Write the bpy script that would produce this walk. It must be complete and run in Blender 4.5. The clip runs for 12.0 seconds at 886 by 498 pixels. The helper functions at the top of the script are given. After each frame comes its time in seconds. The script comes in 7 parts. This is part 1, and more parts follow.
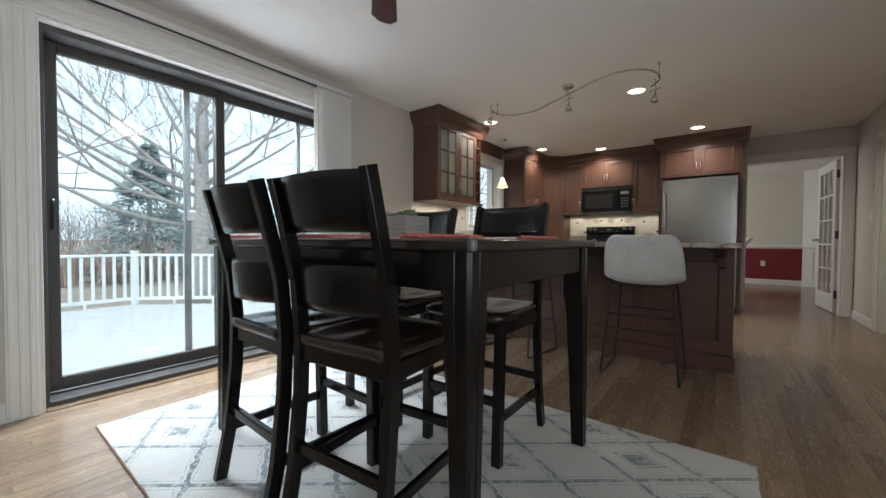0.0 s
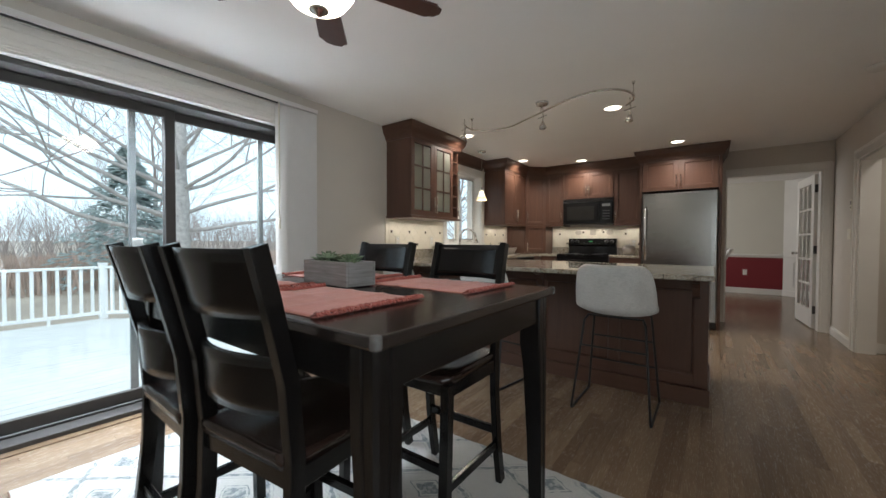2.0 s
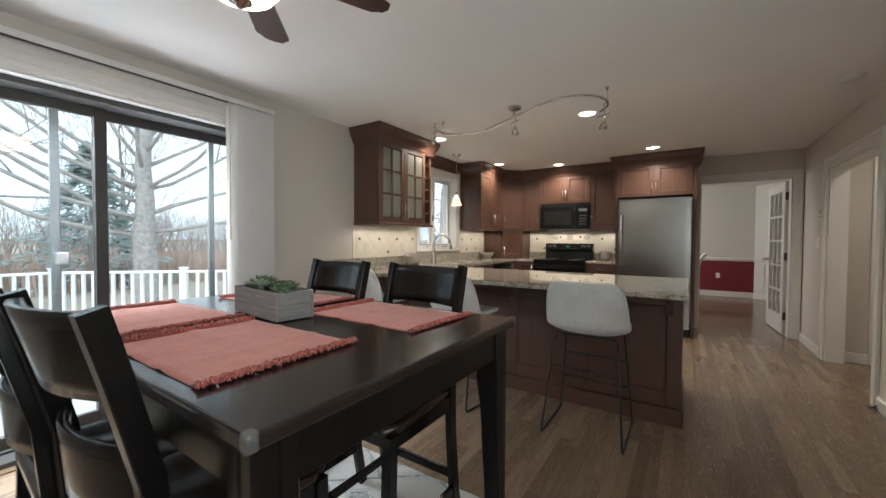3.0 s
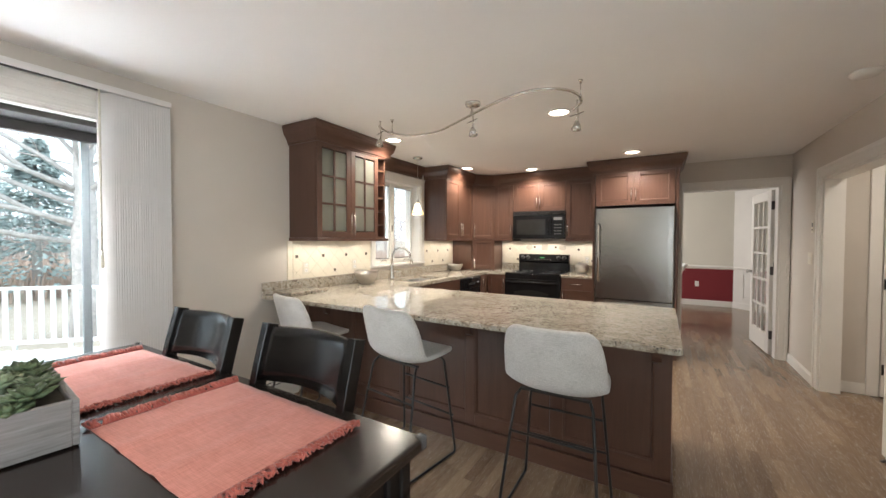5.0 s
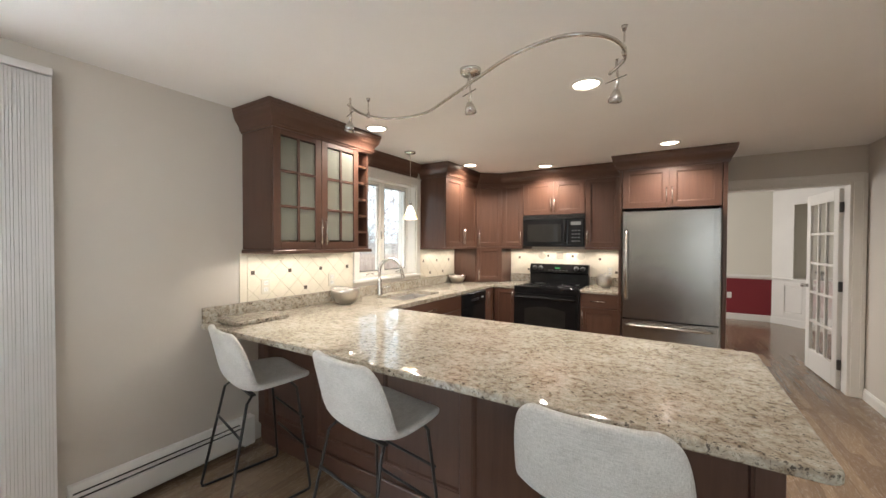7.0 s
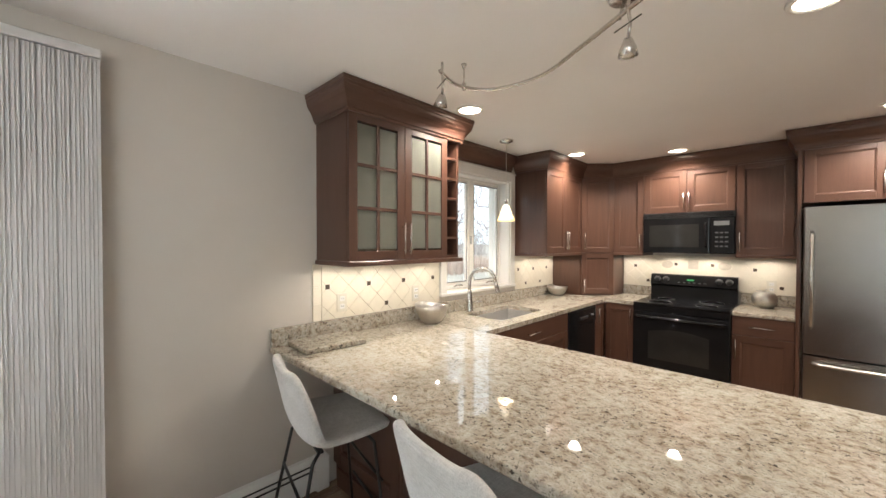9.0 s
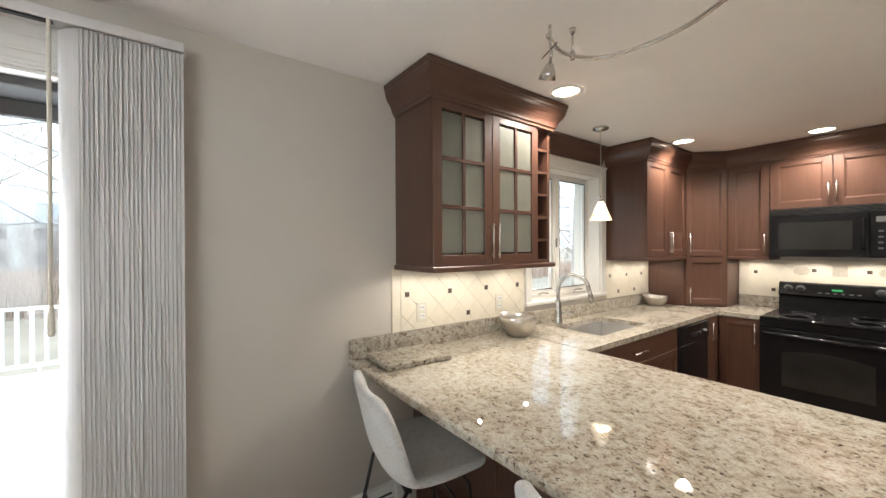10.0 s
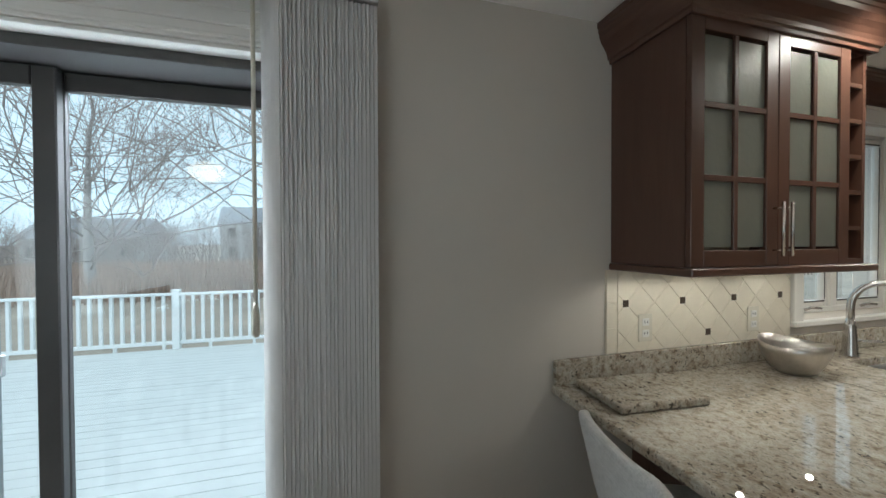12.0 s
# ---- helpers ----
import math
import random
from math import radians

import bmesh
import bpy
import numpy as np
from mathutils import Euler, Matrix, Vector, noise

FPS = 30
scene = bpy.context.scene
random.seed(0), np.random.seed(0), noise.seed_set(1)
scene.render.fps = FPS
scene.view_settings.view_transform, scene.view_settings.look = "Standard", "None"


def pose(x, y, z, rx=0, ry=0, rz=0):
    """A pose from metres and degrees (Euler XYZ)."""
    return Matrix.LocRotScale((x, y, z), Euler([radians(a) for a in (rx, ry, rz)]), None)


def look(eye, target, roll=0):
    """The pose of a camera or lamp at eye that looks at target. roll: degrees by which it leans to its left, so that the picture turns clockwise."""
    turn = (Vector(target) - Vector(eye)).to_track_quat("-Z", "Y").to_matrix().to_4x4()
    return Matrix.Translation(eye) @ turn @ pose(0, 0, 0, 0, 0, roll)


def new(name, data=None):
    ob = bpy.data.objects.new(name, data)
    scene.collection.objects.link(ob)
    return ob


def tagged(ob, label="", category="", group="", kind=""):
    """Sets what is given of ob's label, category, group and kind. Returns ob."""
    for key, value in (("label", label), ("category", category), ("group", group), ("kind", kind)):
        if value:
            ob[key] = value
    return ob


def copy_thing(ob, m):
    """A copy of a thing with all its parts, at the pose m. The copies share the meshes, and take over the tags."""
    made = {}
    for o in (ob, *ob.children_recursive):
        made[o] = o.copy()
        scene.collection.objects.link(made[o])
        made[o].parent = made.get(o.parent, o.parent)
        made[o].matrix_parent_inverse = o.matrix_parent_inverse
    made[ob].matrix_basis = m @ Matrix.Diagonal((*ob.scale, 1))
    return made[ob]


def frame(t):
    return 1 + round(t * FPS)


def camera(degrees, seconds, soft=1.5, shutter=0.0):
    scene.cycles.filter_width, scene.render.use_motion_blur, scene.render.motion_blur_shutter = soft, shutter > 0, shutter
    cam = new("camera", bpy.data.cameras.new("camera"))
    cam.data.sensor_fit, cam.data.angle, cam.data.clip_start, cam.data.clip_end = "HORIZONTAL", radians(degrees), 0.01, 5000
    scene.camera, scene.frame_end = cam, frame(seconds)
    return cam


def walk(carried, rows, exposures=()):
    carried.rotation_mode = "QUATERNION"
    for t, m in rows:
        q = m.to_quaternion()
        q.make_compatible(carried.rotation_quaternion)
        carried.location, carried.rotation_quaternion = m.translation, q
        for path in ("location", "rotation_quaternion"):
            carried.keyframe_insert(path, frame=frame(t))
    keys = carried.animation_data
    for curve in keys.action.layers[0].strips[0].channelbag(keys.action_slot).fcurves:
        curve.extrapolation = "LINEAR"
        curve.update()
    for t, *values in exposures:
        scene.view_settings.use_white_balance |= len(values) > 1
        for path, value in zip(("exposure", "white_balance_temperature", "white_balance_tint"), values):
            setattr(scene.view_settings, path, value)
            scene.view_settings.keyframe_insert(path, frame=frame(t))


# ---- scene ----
cam = camera(100.1, 12.0)
PATH = [
    (0, (-0.013, -0.008, 0.921), (-1.227, 1.581, 0.875), 0.3),
    (0.5, (-0.009, 0.033, 0.965), (-1.218, 1.627, 0.922), 0.3),
    (1, (0.003, 0.079, 1.013), (-1.197, 1.678, 0.969), 0.3),
    (1.5, (0.025, 0.134, 1.063), (-1.165, 1.741, 1.019), 0.3),
    (2, (0.05, 0.211, 1.115), (-1.126, 1.828, 1.072), 0.2),
    (2.5, (0.067, 0.311, 1.158), (-1.073, 1.953, 1.114), 0.2),
    (3, (0.054, 0.426, 1.215), (-1.047, 2.095, 1.165), 0.3),
    (5, (-0.018, 1.021, 1.373), (-1.037, 2.741, 1.325), 0.2),
    (5.5, (-0.05, 1.181, 1.39), (-1.067, 2.902, 1.347), 0.2),
    (6, (-0.105, 1.356, 1.421), (-1.12, 3.079, 1.377), 0.2),
    (6.5, (-0.181, 1.529, 1.432), (-1.205, 3.246, 1.393), 0.2),
    (8.5, (-0.633, 2.011, 1.482), (-1.92, 3.542, 1.45), 0.1),
    (9, (-0.759, 2.074, 1.49), (-2.147, 3.513, 1.459), 0.1),
    (9.5, (-0.913, 2.111, 1.485), (-2.41, 3.437, 1.468), -0.1),
    (10, (-1.064, 2.139, 1.484), (-2.667, 3.336, 1.475), -0.2),
    (10.5, (-1.216, 2.18, 1.474), (-2.918, 3.229, 1.466), -0.2),
    (11, (-1.348, 2.177, 1.467), (-3.141, 3.063, 1.455), -0.2),
    (11.5, (-1.483, 2.119, 1.47), (-3.345, 2.848, 1.448), -0.1),
    (12, (-1.586, 2.065, 1.473), (-3.507, 2.623, 1.442), -0.2),
]
EXPOSURES = [(0.0, 0.18, 6150, 9), (2.0, 0.2, 6200, 9), (3.2, 0.5, 6300, 10), (4.8, 1.14, 6400, 11), (6.0, 1.2, 6400, 11), (8.5, 1.08, 6450, 11), (9.5, 1.02, 6400, 11), (10.5, 0.84, 6200, 9),
             (11.0, 0.52, 6050, 8), (11.5, 0.25, 5950, 6), (12.0, -0.2, 5900, 4)]
walk(cam, [(t, look(eye, target, roll)) for t, eye, target, roll in PATH], EXPOSURES)

# ---- plan in metres ----
WX, NY, EX, SY = -2.86, 6.68, 1.235, -2.0      # inner faces: west, north, east, south
CEIL = 2.36
COUNTER = 0.915
FARY, FAREX, FARWX = 10.62, 2.05, -2.4         # dining room beyond the north wall
DECKZ, GROUNDZ = -0.33, -1.1


# ---- world and lights ----
world = bpy.data.worlds.new("overcast_sky")
scene.world = world
world.use_nodes = True
wn = world.node_tree.nodes
sky = wn.new("ShaderNodeTexSky")
sky.sky_type = "NISHITA"
sky.sun_disc = False
sky.sun_elevation, sky.sun_rotation = radians(50), radians(149)
sky.air_density, sky.dust_density, sky.ozone_density = 1.0, 6.0, 1.0
wn["Background"].inputs["Strength"].default_value = 0.15
# a closed white cloud cover over the clear sky
cover = wn.new("ShaderNodeMix")
cover.data_type = "RGBA"
cover.inputs[0].default_value = 0.85
cover.inputs[7].default_value = (7.6, 9.4, 10.2, 1)
world.node_tree.links.new(sky.outputs[0], cover.inputs[6])
world.node_tree.links.new(cover.outputs[2], wn["Background"].inputs["Color"])

sun = new("sun", bpy.data.lights.new("sun", "SUN"))
sun.data.energy, sun.data.angle, sun.data.color = 1.0, radians(25), (1.0, 0.96, 0.9)
sun.matrix_world = look((0, 0, 0), (-0.3, 0.5, -0.8))


def area_lamp(name, at, target, w, h, watts, colour):
    lamp = new(name, bpy.data.lights.new(name, "AREA"))
    lamp.data.shape, lamp.data.size, lamp.data.size_y = "RECTANGLE", w, h
    lamp.data.energy, lamp.data.color = watts, colour
    lamp.matrix_world = look(at, target)
    return lamp


def spot_lamp(name, at, target, watts, colour, degrees=120, blend=0.7, radius=0.05):
    lamp = new(name, bpy.data.lights.new(name, "SPOT"))
    lamp.data.energy, lamp.data.color = watts, colour
    lamp.data.spot_size, lamp.data.spot_blend, lamp.data.shadow_soft_size = radians(degrees), blend, radius
    lamp.matrix_world = look(at, target)
    return lamp


def point_lamp(name, at, watts, colour, radius=0.04):
    lamp = new(name, bpy.data.lights.new(name, "POINT"))
    lamp.data.energy, lamp.data.color, lamp.data.shadow_soft_size = watts, colour, radius
    lamp.location = at
    return lamp


WARM = (1.0, 0.905, 0.775)
CANS = [(-0.722, 3.95), (-2.323, 3.945), (-2.341, 5.586), (-1.598, 6.095), (-0.326, 5.661)]
# fill lamp added out of view at the dining room's plain west wall
area_lamp("dining_room_fill", (-2.3, 8.6, 1.5), (2, 8.8, 1.0), 1.6, 1.4, 30, (1.0, 0.97, 0.93))
# hidden lamp added outside above the sliding door, strengthening the sky light slanting in
door_light = area_lamp("sliding_door_fill", (WX - 0.42, 1.15, 2.32), (WX + 1.4, 1.15, 0.3), 1.8, 0.4, 165, (0.88, 0.95, 1.0))
door_light.data.spread = radians(100)
# fill light added in an invented, unseen east wall opening behind the walk
area_lamp("east_fill", (EX + 0.06, -0.35, 1.35), (-3, 0.3, 1.25), 2.5, 1.5, 15, (1.0, 0.98, 0.94))
for cx, cy in CANS:
    spot_lamp("downlight_lamp", (cx, cy, CEIL - 0.02), (cx, cy, 0), 36, WARM, 150, 0.6, 0.045)
for hx, hy, tx, ty in ((-1.9, 3.42, -2.5, 3.6), (-1.3, 3.5, -1.5, 4.4), (-0.52, 3.62, -0.8, 4.4)):
    spot_lamp("track_lamp", (hx, hy, 2.09), (tx, ty, 1.2), 4.5, WARM, 80, 0.8, 0.02)
# small puck lights under the wall cabinets
PUCKS = [(-2.64, 3.25), (-2.64, 3.575), (-2.64, 3.97), (-2.66, 5.50), (-2.66, 5.90), (-2.10, 6.48), (-1.72, 6.50), (-1.41, 6.50), (-0.98, 6.48)]
for ux, uy in PUCKS:
    spot_lamp("undercabinet_lamp", (ux, uy, 1.345), (ux - 0.06 * (uy < 6.2), uy + 0.05 * (uy > 6.2), 0.9), 1.35, WARM, 165, 0.4, 0.011)
# unseen fill added under the passage ceiling to brighten it; no fixture there
area_lamp("passage_fill", (1.8, 4.7, CEIL - 0.01), (1.8, 4.7, 0), 0.3, 0.3, 6, WARM)
point_lamp("pendant_lamp", (-2.56, 4.71, 1.72), 3.0, WARM, 0.02)


# ---- materials ----
def ramp_node(nt, stops):
    r = nt.nodes.new("ShaderNodeValToRGB")
    while len(r.color_ramp.elements) < len(stops):
        r.color_ramp.elements.new(0.5)
    for e, (p, c) in zip(r.color_ramp.elements, stops):
        e.position, e.color = p, (*c, 1)
    return r


def noise_node(nt, vec, scale, detail=4, rough=0.55, distortion=0.0):
    n = nt.nodes.new("ShaderNodeTexNoise")
    n.inputs["Scale"].default_value, n.inputs["Detail"].default_value = scale, detail
    n.inputs["Roughness"].default_value, n.inputs["Distortion"].default_value = rough, distortion
    nt.links.new(vec, n.inputs["Vector"])
    return n


def math_node(nt, op, a, b=None, c=None):
    n = nt.nodes.new("ShaderNodeMath")
    n.operation = op
    for i, v in enumerate((a, b, c)):
        if v is None:
            continue
        if isinstance(v, (int, float)):
            n.inputs[i].default_value = v
        else:
            nt.links.new(v, n.inputs[i])
    return n.outputs[0]


def mix_node(nt, fac, a, b, mode="MIX"):
    m = nt.nodes.new("ShaderNodeMix")
    m.data_type, m.blend_type = "RGBA", mode
    for i, v in ((0, fac), (6, a), (7, b)):
        if isinstance(v, (int, float)):
            m.inputs[i].default_value = v
        elif isinstance(v, tuple):
            m.inputs[i].default_value = (*v, 1)
        else:
            nt.links.new(v, m.inputs[i])
    return m.outputs[2]


def start(name, rough=0.5, metal=0.0):
    m = bpy.data.materials.new(name)
    m.use_nodes = True
    nt = m.node_tree
    b = nt.nodes["Principled BSDF"]
    b.inputs["Roughness"].default_value, b.inputs["Metallic"].default_value = rough, metal
    tc = nt.nodes.new("ShaderNodeTexCoord")
    return m, nt, b, tc


def mapped(nt, tc, scale=(1, 1, 1), rot=(0, 0, 0), source="Object"):
    mp = nt.nodes.new("ShaderNodeMapping")
    mp.inputs["Scale"].default_value, mp.inputs["Rotation"].default_value = scale, rot
    nt.links.new(tc.outputs[source], mp.inputs["Vector"])
    return mp.outputs[0]


def bump(nt, b, height, strength=0.2, distance=0.002):
    n = nt.nodes.new("ShaderNodeBump")
    n.inputs["Strength"].default_value, n.inputs["Distance"].default_value = strength, distance
    nt.links.new(height, n.inputs["Height"])
    nt.links.new(n.outputs[0], b.inputs["Normal"])


def plain(name, colour, rough=0.5, metal=0.0, var=0.08, scale=6.0, fine=120.0, relief=0.08, spread=0.12):
    """Paint, plastic or metal: a colour with mottling at two scales, uneven gloss and fine relief."""
    m, nt, b, tc = start(name, rough, metal)
    v = tc.outputs["Object"]
    big, small = noise_node(nt, v, scale), noise_node(nt, v, fine, 3)
    f = math_node(nt, "ADD", math_node(nt, "MULTIPLY", big.outputs[0], 0.7), math_node(nt, "MULTIPLY", small.outputs[0], 0.3))
    dark, light = tuple(c * (1 - var) for c in colour), tuple(min(1, c * (1 + var)) for c in colour)
    r = ramp_node(nt, [(0.3, dark), (0.7, light)])
    nt.links.new(f, r.inputs[0])
    nt.links.new(r.outputs[0], b.inputs["Base Color"])
    nt.links.new(math_node(nt, "ADD", rough - spread / 2, math_node(nt, "MULTIPLY", big.outputs[0], spread)), b.inputs["Roughness"])
    if relief:
        bump(nt, b, small.outputs[0], relief, 0.001)
    return m


def wood(name, dark, light, rough=0.35, stretch=(14, 14, 1.2), coat=0.0, per_object=0.0, relief=0.06, joined=False):
    """Wood grain stretched along one axis, with pores and broad changes of tone."""
    m, nt, b, tc = start(name, rough)
    v = mapped(nt, tc, stretch)
    info = nt.nodes.new("ShaderNodeNewGeometry" if joined else "ShaderNodeObjectInfo")
    rand = info.outputs["Random Per Island" if joined else "Random"]
    off = nt.nodes.new("ShaderNodeVectorMath")
    off.operation = "ADD"
    nt.links.new(v, off.inputs[0])
    comb = nt.nodes.new("ShaderNodeCombineXYZ")
    for i in range(3):
        nt.links.new(math_node(nt, "MULTIPLY", rand, 37.0 + 11 * i), comb.inputs[i])
    nt.links.new(comb.outputs[0], off.inputs[1])
    v = off.outputs[0]
    grain = noise_node(nt, v, 1.6, 6, 0.6, 0.6)
    pores = noise_node(nt, v, 9.0, 3, 0.7)
    broad = noise_node(nt, tc.outputs["Object"], 1.7, 2)
    f = math_node(nt, "ADD", math_node(nt, "MULTIPLY", grain.outputs[0], 0.62), math_node(nt, "MULTIPLY", pores.outputs[0], 0.2))
    f = math_node(nt, "ADD", f, math_node(nt, "MULTIPLY", broad.outputs[0], 0.18))
    if per_object:
        f = math_node(nt, "ADD", f, math_node(nt, "MULTIPLY", math_node(nt, "SUBTRACT", rand, 0.5), per_object))
    r = ramp_node(nt, [(0.3, dark), (0.72, light)])
    nt.links.new(f, r.inputs[0])
    nt.links.new(r.outputs[0], b.inputs["Base Color"])
    nt.links.new(math_node(nt, "ADD", rough - 0.07, math_node(nt, "MULTIPLY", pores.outputs[0], 0.14)), b.inputs["Roughness"])
    if coat:
        b.inputs["Coat Weight"].default_value, b.inputs["Coat Roughness"].default_value = coat, 0.12
    bump(nt, b, pores.outputs[0], relief, 0.001)
    return m


def granite_material():
    """Cream and grey granite with long brown and black flecks."""
    m, nt, b, tc = start("granite", 0.09)
    v = mapped(nt, tc, (1.0, 1.12, 1.1), (0, 0, radians(25)))
    big = noise_node(nt, v, 5, 4, 0.6, 1.0)
    mid = noise_node(nt, v, 31, 5, 0.66, 0.35)
    spk = noise_node(nt, v, 58, 4, 0.68, 0.25)
    fine = noise_node(nt, v, 120, 3, 0.7)
    base = ramp_node(nt, [(0.32, (0.22, 0.175, 0.125)), (0.43, (0.35, 0.30, 0.235)), (0.53, (0.47, 0.43, 0.36)), (0.68, (0.57, 0.545, 0.49))])
    nt.links.new(math_node(nt, "ADD", math_node(nt, "MULTIPLY", big.outputs[0], 0.35), math_node(nt, "MULTIPLY", mid.outputs[0], 0.65)), base.inputs[0])
    grey = ramp_node(nt, [(0.53, (0, 0, 0)), (0.60, (1, 1, 1))])
    nt.links.new(spk.outputs[0], grey.inputs[0])
    col = mix_node(nt, math_node(nt, "MULTIPLY", grey.outputs[0], 0.55), base.outputs[0], (0.30, 0.27, 0.235))
    brn = ramp_node(nt, [(0.36, (1, 1, 1)), (0.43, (0, 0, 0))])
    nt.links.new(mid.outputs[0], brn.inputs[0])
    col = mix_node(nt, math_node(nt, "MULTIPLY", brn.outputs[0], 0.55), col, (0.165, 0.12, 0.082))
    blk = ramp_node(nt, [(0.39, (1, 1, 1)), (0.435, (0, 0, 0))])
    nt.links.new(spk.outputs[0], blk.inputs[0])
    gate = ramp_node(nt, [(0.44, (0.9, 0.9, 0.9)), (0.58, (0.3, 0.3, 0.3))])
    nt.links.new(big.outputs[0], gate.inputs[0])
    col = mix_node(nt, math_node(nt, "MULTIPLY", blk.outputs[0], gate.outputs[0]), col, (0.04, 0.034, 0.03))
    pep = ramp_node(nt, [(0.35, (1, 1, 1)), (0.40, (0, 0, 0))])
    nt.links.new(fine.outputs[0], pep.inputs[0])
    col = mix_node(nt, math_node(nt, "MULTIPLY", pep.outputs[0], 0.7), col, (0.10, 0.075, 0.055))
    nt.links.new(col, b.inputs["Base Color"])
    nt.links.new(math_node(nt, "ADD", 0.008, math_node(nt, "MULTIPLY", big.outputs[0], 0.015)), b.inputs["Roughness"])
    return m


def steel_material(name, colour, rough, stretch, relief=0.03):
    m, nt, b, tc = start(name, rough, 1.0)
    n = noise_node(nt, mapped(nt, tc, stretch), 3.0, 4, 0.7)
    w = noise_node(nt, tc.outputs["Object"], 3.0, 2)
    r = ramp_node(nt, [(0.25, tuple(c * 0.9 for c in colour)), (0.75, colour)])
    nt.links.new(n.outputs[0], r.inputs[0])
    nt.links.new(r.outputs[0], b.inputs["Base Color"])
    nt.links.new(math_node(nt, "ADD", rough - 0.02, math_node(nt, "MULTIPLY", w.outputs[0], 0.04)), b.inputs["Roughness"])
    bump(nt, b, n.outputs[0], relief, 0.001)
    return m


def glass_material(name, rough=0.0, colour=(1, 1, 1), ior=1.45):
    m, nt, b, tc = start(name, rough)
    b.inputs["Transmission Weight"].default_value, b.inputs["IOR"].default_value = 1.0, ior
    b.inputs["Base Color"].default_value = (*colour, 1)
    if rough > 0.1:
        n = noise_node(nt, tc.outputs["Object"], 55, 3)
        bump(nt, b, n.outputs[0], 0.35, 0.003)
    return m


def glow_material(name, colour, strength, base=(0.8, 0.8, 0.8)):
    m, nt, b, tc = start(name, 0.4)
    b.inputs["Base Color"].default_value = (*base, 1)
    b.inputs["Emission Color"].default_value, b.inputs["Emission Strength"].default_value = (*colour, 1), strength
    return m


def cloth(name, colour, second, thread=420.0, rough=0.95, soft=4.0, relief=0.5):
    m, nt, b, tc = start(name, rough)
    v = tc.outputs["Object"]
    wx = nt.nodes.new("ShaderNodeTexNoise")
    nt.links.new(mapped(nt, tc, (thread, thread * 0.08, thread * 0.3)), wx.inputs["Vector"])
    wx.inputs["Scale"].default_value = 1.0
    wy = nt.nodes.new("ShaderNodeTexNoise")
    nt.links.new(mapped(nt, tc, (thread * 0.08, thread, thread)), wy.inputs["Vector"])
    wy.inputs["Scale"].default_value = 1.0
    weave = math_node(nt, "ADD", math_node(nt, "MULTIPLY", wx.outputs[0], 0.5), math_node(nt, "MULTIPLY", wy.outputs[0], 0.5))
    broad = noise_node(nt, v, soft, 3)
    f = math_node(nt, "ADD", math_node(nt, "MULTIPLY", weave, 0.75), math_node(nt, "MULTIPLY", broad.outputs[0], 0.25))
    r = ramp_node(nt, [(0.38, second), (0.62, colour)])
    nt.links.new(f, r.inputs[0])
    nt.links.new(r.outputs[0], b.inputs["Base Color"])
    b.inputs["Sheen Weight"].default_value = 0.25
    bump(nt, b, weave, relief, 0.002)
    return m


